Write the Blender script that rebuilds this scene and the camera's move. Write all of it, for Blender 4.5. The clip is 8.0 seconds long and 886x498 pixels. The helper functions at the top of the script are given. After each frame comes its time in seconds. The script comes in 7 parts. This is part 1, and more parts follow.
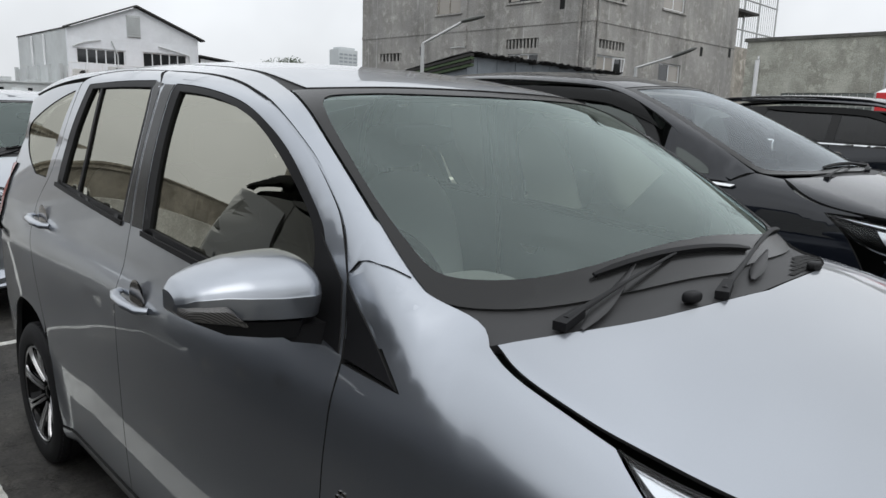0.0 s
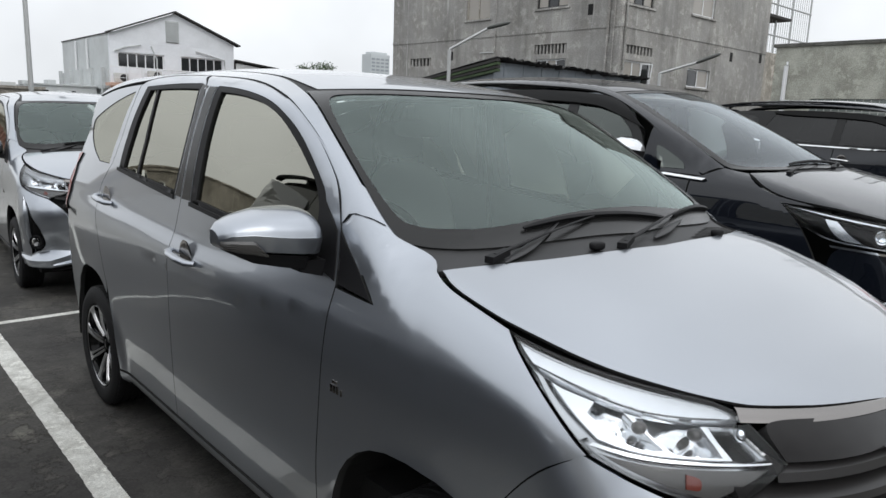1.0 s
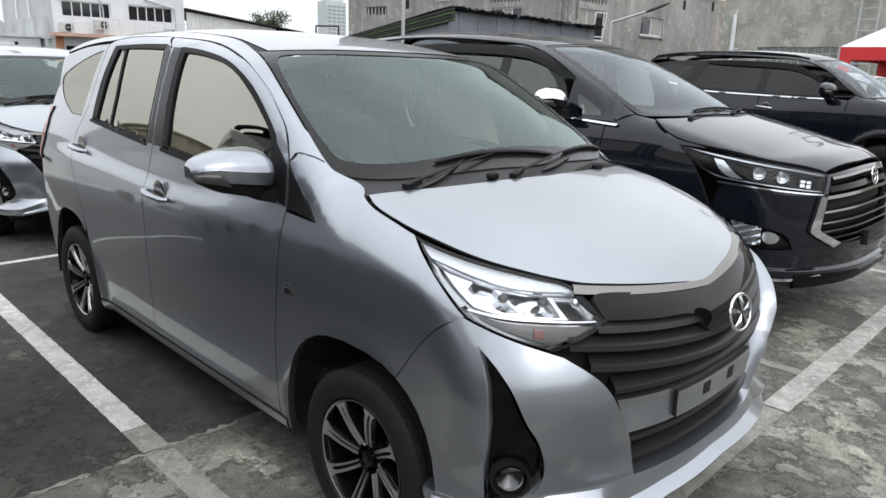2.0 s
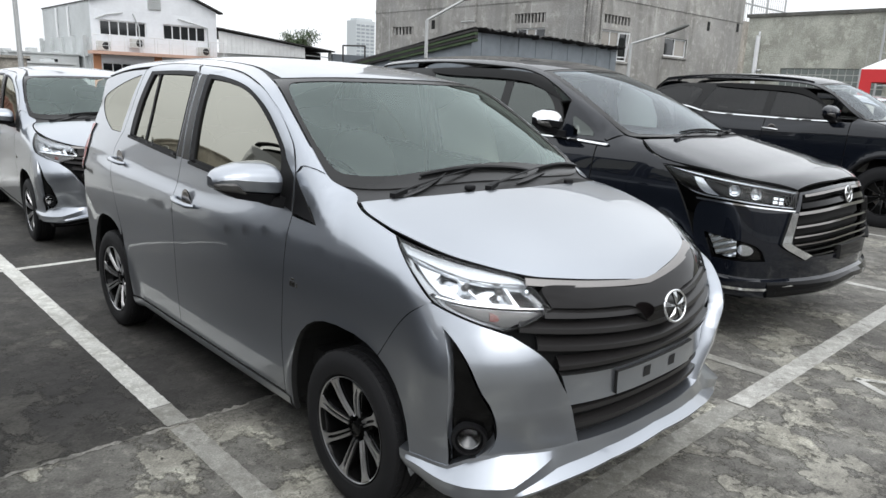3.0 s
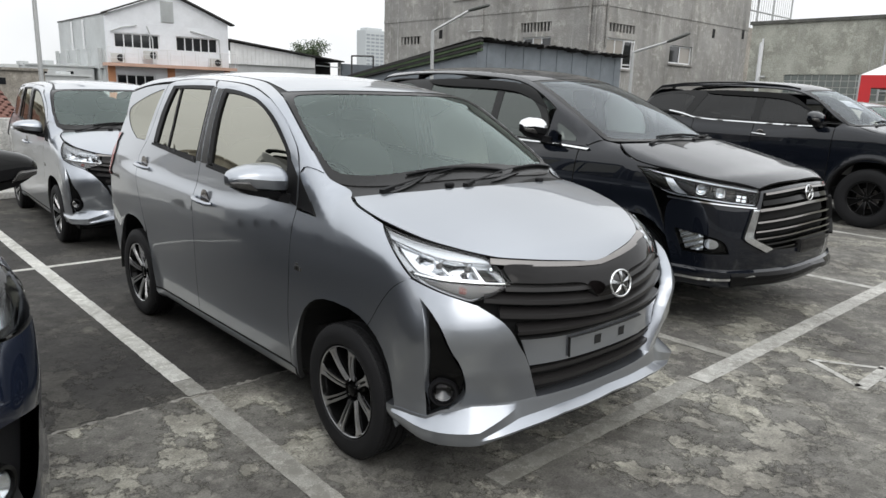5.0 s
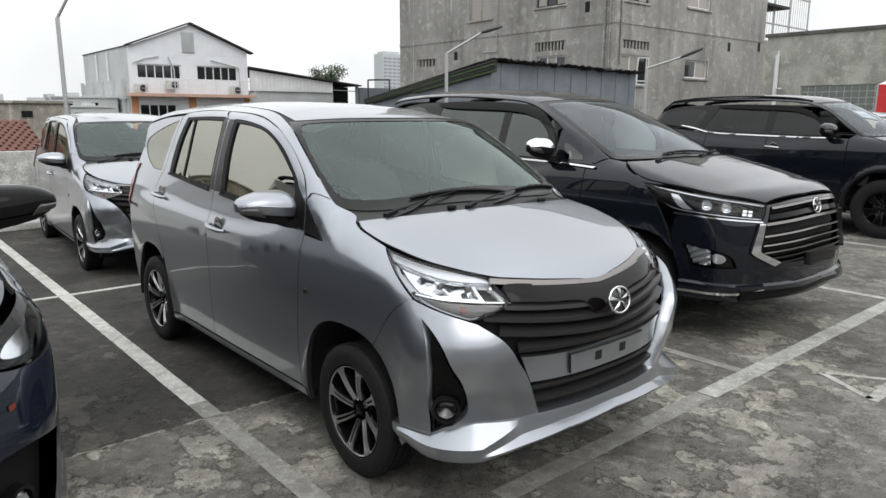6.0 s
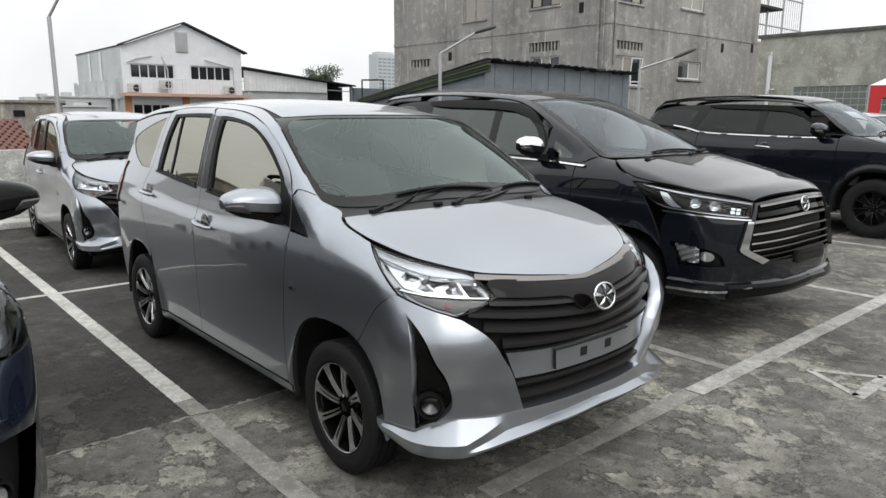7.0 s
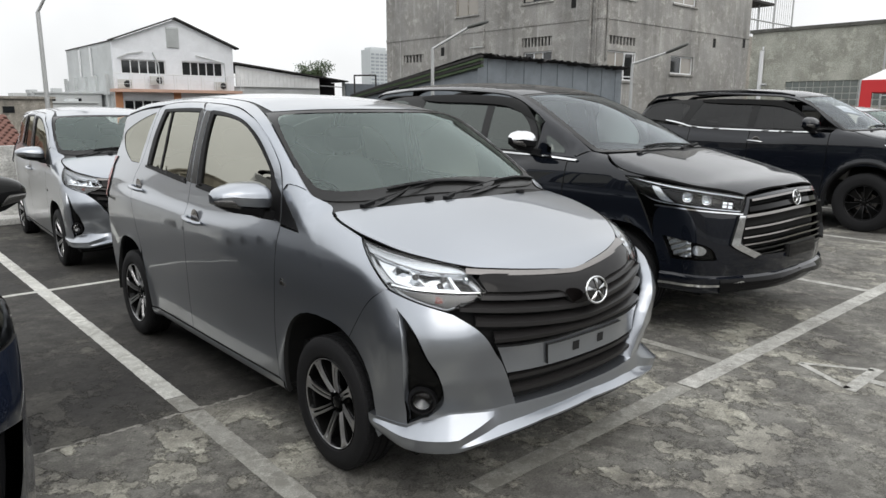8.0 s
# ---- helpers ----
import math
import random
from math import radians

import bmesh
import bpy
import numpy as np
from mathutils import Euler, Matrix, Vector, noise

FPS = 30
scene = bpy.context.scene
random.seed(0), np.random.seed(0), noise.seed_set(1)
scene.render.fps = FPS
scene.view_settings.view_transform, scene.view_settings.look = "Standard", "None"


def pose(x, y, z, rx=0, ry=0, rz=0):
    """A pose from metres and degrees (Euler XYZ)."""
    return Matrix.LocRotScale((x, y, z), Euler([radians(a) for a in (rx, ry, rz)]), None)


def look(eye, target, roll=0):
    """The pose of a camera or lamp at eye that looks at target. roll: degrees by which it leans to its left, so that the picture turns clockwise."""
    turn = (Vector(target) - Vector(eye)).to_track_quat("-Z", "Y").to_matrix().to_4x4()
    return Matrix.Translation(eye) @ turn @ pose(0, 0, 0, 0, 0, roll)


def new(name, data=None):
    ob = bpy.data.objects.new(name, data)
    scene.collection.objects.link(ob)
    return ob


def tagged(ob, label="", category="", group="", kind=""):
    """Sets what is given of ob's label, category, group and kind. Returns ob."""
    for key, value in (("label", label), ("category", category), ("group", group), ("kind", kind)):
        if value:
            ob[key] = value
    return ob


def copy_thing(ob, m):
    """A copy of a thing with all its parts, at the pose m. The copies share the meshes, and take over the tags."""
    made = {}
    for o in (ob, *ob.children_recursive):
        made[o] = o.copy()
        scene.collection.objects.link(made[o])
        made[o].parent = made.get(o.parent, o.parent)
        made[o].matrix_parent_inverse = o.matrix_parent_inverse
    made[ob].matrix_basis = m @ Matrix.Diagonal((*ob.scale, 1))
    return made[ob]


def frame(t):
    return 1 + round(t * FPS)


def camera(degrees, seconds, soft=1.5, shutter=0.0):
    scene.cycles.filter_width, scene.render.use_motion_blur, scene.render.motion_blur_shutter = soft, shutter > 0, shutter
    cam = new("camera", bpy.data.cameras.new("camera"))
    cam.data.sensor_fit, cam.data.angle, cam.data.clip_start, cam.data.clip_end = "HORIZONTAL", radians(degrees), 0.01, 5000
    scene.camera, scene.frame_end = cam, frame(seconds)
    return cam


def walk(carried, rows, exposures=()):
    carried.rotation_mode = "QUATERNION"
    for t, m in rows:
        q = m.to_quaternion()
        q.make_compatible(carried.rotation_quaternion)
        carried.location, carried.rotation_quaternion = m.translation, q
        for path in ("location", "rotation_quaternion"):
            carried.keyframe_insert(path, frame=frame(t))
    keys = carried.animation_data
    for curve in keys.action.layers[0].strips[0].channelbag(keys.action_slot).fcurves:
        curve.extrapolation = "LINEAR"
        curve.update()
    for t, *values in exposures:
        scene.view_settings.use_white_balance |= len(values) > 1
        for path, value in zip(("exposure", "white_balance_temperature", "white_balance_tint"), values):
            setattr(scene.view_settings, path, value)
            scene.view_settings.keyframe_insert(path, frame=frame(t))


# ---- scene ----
cam = camera(65.1, 8.0)
PATH = [
    (0, (-1.536, -0.642, 1.509), (-0.158, 0.757, 1.126), 1.8),
    (0.5, (-1.688, -0.869, 1.498), (-0.363, 0.571, 1.088), 2.9),
    (1, (-1.77, -1.119, 1.488), (-0.453, 0.339, 1.115), 2.1),
    (1.5, (-1.85, -1.387, 1.498), (-0.546, 0.067, 1.066), 2.3),
    (2, (-2.032, -1.581, 1.517), (-0.654, -0.222, 1.012), 1.8),
    (2.2, (-2.112, -1.656, 1.529), (-0.721, -0.297, 1.059), 2.4),
    (3.3, (-2.2, -2.059, 1.567), (-0.877, -0.627, 1.12), 1.8),
    (3.5, (-2.229, -2.111, 1.574), (-0.887, -0.688, 1.159), 1.2),
    (4, (-2.347, -2.222, 1.569), (-1.007, -0.803, 1.134), 1.2),
    (5.3, (-2.395, -2.414, 1.581), (-1.097, -0.957, 1.144), 1.8),
    (5.5, (-2.392, -2.44, 1.597), (-1.126, -0.954, 1.16), 0.9),
    (6, (-2.387, -2.488, 1.599), (-1.11, -0.997, 1.216), 0.1),
    (6.5, (-2.371, -2.506, 1.586), (-1.08, -1.026, 1.209), 0.1),
    (7, (-2.356, -2.514, 1.579), (-1.068, -1.033, 1.198), 0.2),
    (7.5, (-2.349, -2.517, 1.576), (-1.064, -1.038, 1.176), 0.8),
    (8, (-2.341, -2.51, 1.571), (-1.04, -1.043, 1.178), 0.1),
]
walk(cam, [(t, look(eye, target, roll)) for t, eye, target, roll in PATH],
     exposures=[(0, -0.3, 6300, 10), (1, -0.18, 6300, 10), (1.5, -0.22, 6250, 10), (2, 0.12, 6300, 10), (3.5, 0.2, 6300, 10), (4, 0.08, 6400, 10), (5.5, 0.0, 6450, 10), (6.5, -0.06, 6480, 10), (8, -0.06, 6500, 10)])

# ---- daylight: a bright hazy sky with a veiled sun ----
SUN_TURN, SUN_UP = radians(195), radians(50)
world = bpy.data.worlds.new("overcast_sky")
scene.world = world
world.use_nodes = True
wn, wl = world.node_tree.nodes, world.node_tree.links
sky = wn.new("ShaderNodeTexSky")
sky.sky_type, sky.sun_disc, sky.sun_elevation, sky.sun_rotation = "NISHITA", False, SUN_UP, SUN_TURN
sky.air_density, sky.dust_density, sky.ozone_density = 1.0, 4.0, 1.0
haze = wn.new("ShaderNodeHueSaturation")
haze.inputs["Saturation"].default_value = 0.18
wl.new(sky.outputs[0], haze.inputs["Color"])
veil = wn.new("ShaderNodeMix")
veil.data_type, veil.inputs[0].default_value = "RGBA", 0.75
veil.inputs[7].default_value = (11.0, 11.2, 11.3, 1)
wl.new(haze.outputs[0], veil.inputs[6])
drift, thick, cloud, where = wn.new("ShaderNodeTexNoise"), wn.new("ShaderNodeMapRange"), wn.new("ShaderNodeMix"), wn.new("ShaderNodeTexCoord")
drift.inputs["Scale"].default_value, drift.inputs["Detail"].default_value = 3.0, 4
wl.new(where.outputs["Generated"], drift.inputs["Vector"])
thick.inputs[1].default_value, thick.inputs[2].default_value, thick.inputs[3].default_value, thick.inputs[4].default_value = 0.35, 0.65, 0.90, 1.12
wl.new(drift.outputs[0], thick.inputs[0])
cloud.data_type, cloud.blend_type, cloud.inputs[0].default_value = "RGBA", "MULTIPLY", 1.0
wl.new(veil.outputs[2], cloud.inputs[6])
wl.new(thick.outputs[0], cloud.inputs[7])
wl.new(cloud.outputs[2], wn["Background"].inputs[0])
# an overcast sky is brightest overhead
way, up, lift = wn.new("ShaderNodeTexCoord"), wn.new("ShaderNodeSeparateXYZ"), wn.new("ShaderNodeMapRange")
wl.new(way.outputs["Generated"], up.inputs[0])
wl.new(up.outputs[2], lift.inputs[0])
lift.inputs[1].default_value, lift.inputs[2].default_value, lift.inputs[3].default_value, lift.inputs[4].default_value = 0.05, 1.0, 0.112, 0.185
wl.new(lift.outputs[0], wn["Background"].inputs[1])
sun = new("sun", bpy.data.lights.new("sun", "SUN"))
sun.data.energy, sun.data.angle, sun.data.color = 0.6, radians(45), (1.0, 0.95, 0.88)
sun.matrix_world = look((math.sin(SUN_TURN) * 20, math.cos(SUN_TURN) * 20, 20 * math.tan(SUN_UP)), (0, 0, 0))
scene.view_settings.exposure = 0.0


# ---- materials ----
def material(name, rgb, rough=0.5, metal=0.0, grain=0.0, size=40.0, stain=0.0, stain_size=1.5, bump=0.0, coat=0.0, spec=0.5, coords="Object"):
    """A painted or mineral surface: colour with fine grain and larger stains, and a fine relief."""
    m = bpy.data.materials.new(name)
    m.use_nodes = True
    n, l = m.node_tree.nodes, m.node_tree.links
    b = n["Principled BSDF"]
    b.inputs["Base Color"].default_value = (*rgb, 1)
    b.inputs["Roughness"].default_value, b.inputs["Metallic"].default_value = rough, metal
    b.inputs["Coat Weight"].default_value, b.inputs["Coat Roughness"].default_value = coat, 0.02
    b.inputs["Specular IOR Level"].default_value = spec
    if grain or stain or bump:
        at = n.new("ShaderNodeTexCoord")
        fine, wide = n.new("ShaderNodeTexNoise"), n.new("ShaderNodeTexNoise")
        fine.inputs["Scale"].default_value, fine.inputs["Detail"].default_value = size, 4
        wide.inputs["Scale"].default_value, wide.inputs["Detail"].default_value = 1 / stain_size, 7
        wide.inputs["Roughness"].default_value = 0.65
        sums = n.new("ShaderNodeMath")
        sums.operation = "MULTIPLY_ADD"
        for t in (fine, wide):
            l.new(at.outputs[coords], t.inputs["Vector"])
        ramp = n.new("ShaderNodeMapRange")
        ramp.inputs[1].default_value, ramp.inputs[2].default_value = 0.3, 0.7
        ramp.inputs[3].default_value, ramp.inputs[4].default_value = 1 - stain, 1 + stain * 0.6
        l.new(wide.outputs[0], ramp.inputs[0])
        l.new(fine.outputs[0], sums.inputs[0])
        sums.inputs[1].default_value = grain * 2
        sums.inputs[2].default_value = 1 - grain
        both = n.new("ShaderNodeMath")
        both.operation = "MULTIPLY"
        l.new(sums.outputs[0], both.inputs[0])
        l.new(ramp.outputs[0], both.inputs[1])
        tint = n.new("ShaderNodeMix")
        tint.data_type, tint.blend_type, tint.inputs[0].default_value = "RGBA", "MULTIPLY", 1.0
        tint.inputs[6].default_value = (*rgb, 1)
        l.new(both.outputs[0], tint.inputs[7])
        l.new(tint.outputs[2], b.inputs["Base Color"])
        if bump:
            relief = n.new("ShaderNodeBump")
            relief.inputs["Strength"].default_value, relief.inputs["Distance"].default_value = bump, 0.01
            l.new(sums.outputs[0], relief.inputs["Height"])
            l.new(relief.outputs[0], b.inputs["Normal"])
    return m


def paint(name, rgb, metal, rough, flake=0.06, ior=1.62):
    """Clear-coated car paint: a metallic base with fine flakes under a gloss coat."""
    m = material(name, rgb, rough, metal, grain=flake, size=900, coat=1.0)
    b = m.node_tree.nodes["Principled BSDF"]
    b.inputs["Coat Roughness"].default_value, b.inputs["Coat IOR"].default_value = 0.015, ior
    b.inputs["Specular IOR Level"].default_value = 0.5 if metal > 0.2 else 0.05
    return m


def glazing(name, tint, ior, gloss=(1, 1, 1)):
    """Tinted car or house glass: what is behind shows through it, and the sky shows on it."""
    m = bpy.data.materials.new(name)
    m.use_nodes = True
    n, l = m.node_tree.nodes, m.node_tree.links
    n.remove(n["Principled BSDF"])
    clear, shine, mix, fres = (n.new("ShaderNode" + k) for k in ("BsdfTransparent", "BsdfGlossy", "MixShader", "Fresnel"))
    clear.inputs[0].default_value, shine.inputs[0].default_value = (*tint, 1), (*gloss, 1)
    shine.inputs["Roughness"].default_value = 0.01
    fres.inputs[0].default_value = ior
    l.new(fres.outputs[0], mix.inputs[0])
    l.new(clear.outputs[0], mix.inputs[1])
    l.new(shine.outputs[0], mix.inputs[2])
    l.new(mix.outputs[0], n["Material Output"].inputs[0])
    return m


SILVER = paint("silver_paint", (0.342, 0.364, 0.400), 0.90, 0.315)
BLACK = paint("black_paint", (0.005, 0.0065, 0.0105), 0.0, 0.3, 0.0, 1.5)
NAVY = paint("dark_blue_black_paint", (0.009, 0.013, 0.026), 0.2, 0.3, 0.02)
SCREEN = glazing("green_tinted_screen", (0.84, 0.91, 0.88), 1.80, (0.86, 1.0, 0.96))
FILM = glazing("filmed_side_glass", (0.30, 0.30, 0.25), 4.0, (1.0, 0.985, 0.86))
SMOKE = glazing("dark_side_glass", (0.05, 0.05, 0.05), 1.5)
LENS = glazing("clear_lamp_lens", (0.95, 0.96, 0.97), 1.32)
TRIM = material("matt_black_plastic", (0.010, 0.010, 0.011), 0.5, grain=0.15, size=300, spec=0.16)
COWL = material("grey_cowl_plastic", (0.020, 0.020, 0.021), 0.55, grain=0.15, size=400, bump=0.05)
GLOSS = material("gloss_black_plastic", (0.005, 0.005, 0.005), 0.07, spec=0.16)
SMOKY = material("dark_chrome", (0.26, 0.245, 0.235), 0.16, 1.0)
CHROME = material("chrome", (0.78, 0.79, 0.80), 0.07, 1.0)
MACHINED = material("machined_alloy", (0.52, 0.52, 0.53), 0.28, 1.0)
RUBBER = material("tyre_rubber", (0.011, 0.011, 0.012), 0.7, grain=0.2, size=120, bump=0.1, spec=0.25)
AMBER = material("amber_lens", (0.15, 0.022, 0.010), 0.2, coat=0.5)
RED = material("red_lens", (0.35, 0.01, 0.012), 0.12, coat=0.6)
# near-black paints in the shade of hollows, slots and interiors; also lamp seals
DARK = material("cavity_shade_and_seal_black", (0.006, 0.006, 0.006), 0.9)
CABIN = material("grey_cabin_fabric", (0.035, 0.035, 0.036), 0.85, grain=0.2, size=200)
WRAP = material("clear_seat_wrap", (0.55, 0.56, 0.56), 0.3, coat=0.3)
DASH = material("beige_grey_dashboard", (0.26, 0.255, 0.24), 0.7, grain=0.1, size=300)
# near-black on turned panel edges paints the shade of deep gaps
EDGE = material("painted_edge_shade", (0.004, 0.004, 0.004), 0.9)
REFLECTOR = material("lamp_reflector", (0.80, 0.82, 0.84), 0.14, 1.0)
FRAME = material("satin_lamp_frame", (0.74, 0.76, 0.78), 0.22, 0.8)
LENSY = material("clear_plastic_painted_ribs", (0.15, 0.15, 0.15), 0.3, 0.2, grain=0.2, size=140, coat=0.1)
nodes, links = LENSY.node_tree.nodes, LENSY.node_tree.links
# no rib relief: light and shade between ribs painted as stripes
ribs, shades, spot = nodes.new("ShaderNodeTexWave"), nodes.new("ShaderNodeMix"), nodes.new("ShaderNodeTexCoord")
ribs.bands_direction, ribs.inputs["Scale"].default_value = "DIAGONAL", 190
links.new(spot.outputs["Object"], ribs.inputs["Vector"])
shades.data_type, shades.inputs[6].default_value, shades.inputs[7].default_value = "RGBA", (0.012, 0.012, 0.012, 1), (0.17, 0.165, 0.16, 1)
links.new(ribs.outputs[1], shades.inputs[0])
links.new(shades.outputs[2], nodes["Principled BSDF"].inputs["Base Color"])
SATIN = material("satin_black_film", (0.012, 0.012, 0.012), 0.24, spec=0.3)
SCREEN_GREY = glazing("grey_tinted_screen", (0.80, 0.85, 0.87), 1.66, (0.90, 0.96, 1.0))
SMOKE_GREY = glazing("grey_side_glass", (0.05, 0.055, 0.05), 1.9, (0.92, 1.0, 0.95))
BOWL = material("lamp_bowl", (0.50, 0.51, 0.52), 0.15, 1.0)
SHELL = material("satin_lamp_shell", (0.48, 0.49, 0.50), 0.20, 0.9)
PANEL = material("smoked_gloss_panel", (0.006, 0.005, 0.005), 0.05, spec=0.22)
DIMBAR = material("dark_chrome_bar", (0.10, 0.10, 0.10), 0.18, 1.0)
SLAT = material("dark_grille_plastic", (0.020, 0.019, 0.019), 0.30, grain=0.1, size=300, spec=0.25)


# ---- smooth body shapes: a car's skin is where one function of place is zero ----
def spline(xs, ys):
    """A smooth curve through a few stations, straight beyond its ends."""
    xs, ys = np.array(xs, float), np.array(ys, float)
    m = np.gradient(ys, xs)

    def at(x):
        x = np.clip(np.asarray(x, float), xs[0] - 2, xs[-1] + 2)
        i = np.clip(np.searchsorted(xs, x) - 1, 0, len(xs) - 2)
        h = xs[i + 1] - xs[i]
        t = (x - xs[i]) / h
        c = np.clip(t, 0, 1)
        hermite = ((2 * c**3 - 3 * c**2 + 1) * ys[i] + (c**3 - 2 * c**2 + c) * h * m[i]
                   + (-2 * c**3 + 3 * c**2) * ys[i + 1] + (c**3 - c**2) * h * m[i + 1])
        return hermite + np.where(t < 0, (x - xs[0]) * m[0], 0) + np.where(t > 1, (x - xs[-1]) * m[-1], 0)
    return at


def smax(a, b, k):
    h = np.clip(0.5 + 0.5 * (a - b) / k, 0, 1)
    return b + (a - b) * h + k * h * (1 - h)


def smin(a, b, k):
    return -smax(-a, -b, k)


class Skin:
    """The outer skin of a car that faces -y, front axle at y = 0, ground at z = 0."""

    def __init__(self, **p):
        self.p = p
        self.deck, self.plan, self.prof = spline(*p["deck"]), spline(*p["plan"]), spline(*p["prof"])
        self.nose, self.tail, self.roof = spline(*p["nose"]), spline(*p["tail"]), spline(*p["roof"])
        self.tumble, self.gplan, self.back = spline(*p["tumble"]), spline(*p["gplan"]), spline(*p["back"])

    def __call__(self, q):
        p = self.p
        x, y, z = np.abs(q[..., 0]), q[..., 1], q[..., 2]
        w = self.plan(y)
        arch = sum(0.018 * np.exp(-((np.hypot(y - a, z - p["axle"]) - p["arch"]) / 0.05) ** 2) for a in (0, p["base"]))
        side = x - w - self.prof(z) - arch
        top = (z - self.deck(y) + p["crown"] * (x / w) ** 2.4) * 0.95
        front = (self.nose(z) + p["bow"] * (x / p["half"]) ** p["bowpow"] - y) * 0.9
        rear = (y - self.tail(z) + 0.16 * (x / p["half"]) ** 3) * 0.95
        low = smax(smax(side, front, p["kf"]), rear, 0.12)
        low = smax(smax(low, top, p["kt"]), p["sill"] - z, 0.05)
        gside = (x - self.tumble(z) - self.gplan(y) * np.clip((z - 0.95) / 0.4, 0.3, 1)) * 0.95
        groof = z - self.roof(y) + p["rcrown"] * (x / 0.6) ** 2.5
        (y0, z0), (y1, z1) = p["screen"]
        run = math.hypot(y1 - y0, z1 - z0)
        bow = p["sbow"] + (p.get("sbow_top", p["sbow"]) - p["sbow"]) * np.clip((z - z0) / (z1 - z0), 0, 1)
        gscreen = (-(y - y0 - bow * (x / 0.7) ** 2) * (z1 - z0) + (z - z0) * (y1 - y0)) / run
        gscreen = gscreen + p.get("sarch", 0.02) * (((y - y0) / (y1 - y0) - 0.5) ** 2 * 4 - 1)
        gback = (y - self.back(z) + 0.12 * (x / 0.7) ** 3) * 0.9
        up = smax(smax(gside, groof, p["kr"]), gscreen, p["ks"])
        up = smax(up, gback, 0.1)
        up = np.maximum(up, self.deck(y) - 0.22 - z)
        return smin(low, up, 0.025)

    def normal(self, q):
        e, out = 1e-3, np.zeros_like(q)
        for a in range(3):
            d = np.zeros(3)
            d[a] = e
            out[..., a] = self(q + d) - self(q - d)
        return out / np.maximum(np.linalg.norm(out, axis=-1, keepdims=True), 1e-9)

    def cast(self, start, way, reach=2.0, steps=44):
        """Where rays from outside first meet the skin (or come nearest to it)."""
        start, way = np.broadcast_arrays(np.asarray(start, float), np.asarray(way, float))
        t = np.full(start.shape[0], reach)
        best, bt = np.full(start.shape[0], 1e9), np.zeros(start.shape[0])
        done = np.zeros(start.shape[0], bool)
        for s in np.linspace(0, reach, steps):
            v = self(start + way * s)
            near = (v < best) & ~done
            best, bt = np.where(near, v, best), np.where(near, s, bt)
            hit = (v < 0) & ~done
            t[hit] = s
            done |= hit
        lo, hi = np.where(done, t - reach / (steps - 1), bt), np.where(done, t, bt)
        for _ in range(16):
            mid = (lo + hi) / 2
            inside = self(start + way * mid[:, None]) < 0
            lo, hi = np.where(inside, lo, mid), np.where(inside, mid, hi)
        return start + way * hi[:, None]

    def place(self, uv, view):
        """Points of the skin for a flat outline: 'side' (y, z), 'top' (x, y), 'nose' (degrees round the front, z), 'tail' (x, z)."""
        uv = np.asarray(uv, float)
        u, v = uv[:, 0], uv[:, 1]
        o = np.zeros_like(u)
        if view == "side":
            return self.cast(np.stack([o - 1.3, u, v], 1), (1.0, 0, 0), 1.35)
        if view == "top":
            return self.cast(np.stack([u, v, o + 2.0], 1), (0, 0, -1.0), 1.6)
        if view == "tail":
            return self.cast(np.stack([u, o + self.p["base"] + 1.6, v], 1), (0, -1.0, 0), 2.0)
        a = np.radians(u)
        way = np.stack([-np.sin(a), np.cos(a), o], 1)
        return self.cast(np.stack([o, o, v], 1) - way * 1.7, way, 1.65)


SMALL = Skin(
    half=0.82, base=2.525, axle=0.288, arch=0.345, sill=0.20, crown=0.085, bow=0.30, bowpow=2.6, kf=0.12, kt=0.09,
    deck=((-0.80, -0.70, -0.5, -0.2, 0.1, 0.35, 1.0, 2.0, 3.2), (0.86, 0.93, 1.02, 1.115, 1.18, 1.20, 1.12, 1.15, 1.17)),
    plan=((-0.8, -0.4, 0.0, 0.8, 1.8, 2.6, 3.3), (0.79, 0.80, 0.805, 0.81, 0.81, 0.80, 0.74)),
    prof=((0.2, 0.4, 0.6, 0.75, 0.9, 0.96, 1.02, 1.1, 1.2), (-0.03, -0.010, 0.004, 0.010, 0.008, 0.002, -0.016, -0.048, -0.1)),
    nose=((0.15, 0.35, 0.5, 0.63, 0.70, 0.76, 0.9, 1.0), (-0.81, -0.80, -0.79, -0.788, -0.80, -0.79, -0.742, -0.68)),
    tail=((0.2, 0.5, 0.8, 1.1, 1.3), (3.30, 3.34, 3.33, 3.28, 3.22)),
    roof=((0.8, 1.1, 1.5, 2.0, 2.6, 3.2), (1.598, 1.640, 1.668, 1.676, 1.652, 1.56)),
    tumble=((1.0, 1.15, 1.3, 1.45, 1.57, 1.7), (0.795, 0.773, 0.750, 0.724, 0.698, 0.66)),
    gplan=((0.2, 0.8, 1.5, 2.2, 3.2), (-0.03, -0.005, 0.0, -0.025, -0.10)),
    back=((1.0, 1.2, 1.4, 1.6), (3.28, 3.24, 3.17, 3.05)),
    screen=((-0.06, 1.10), (0.700, 1.575)), sbow=0.22, sbow_top=0.12, sarch=0.015, rcrown=0.05, kr=0.045, ks=0.035)


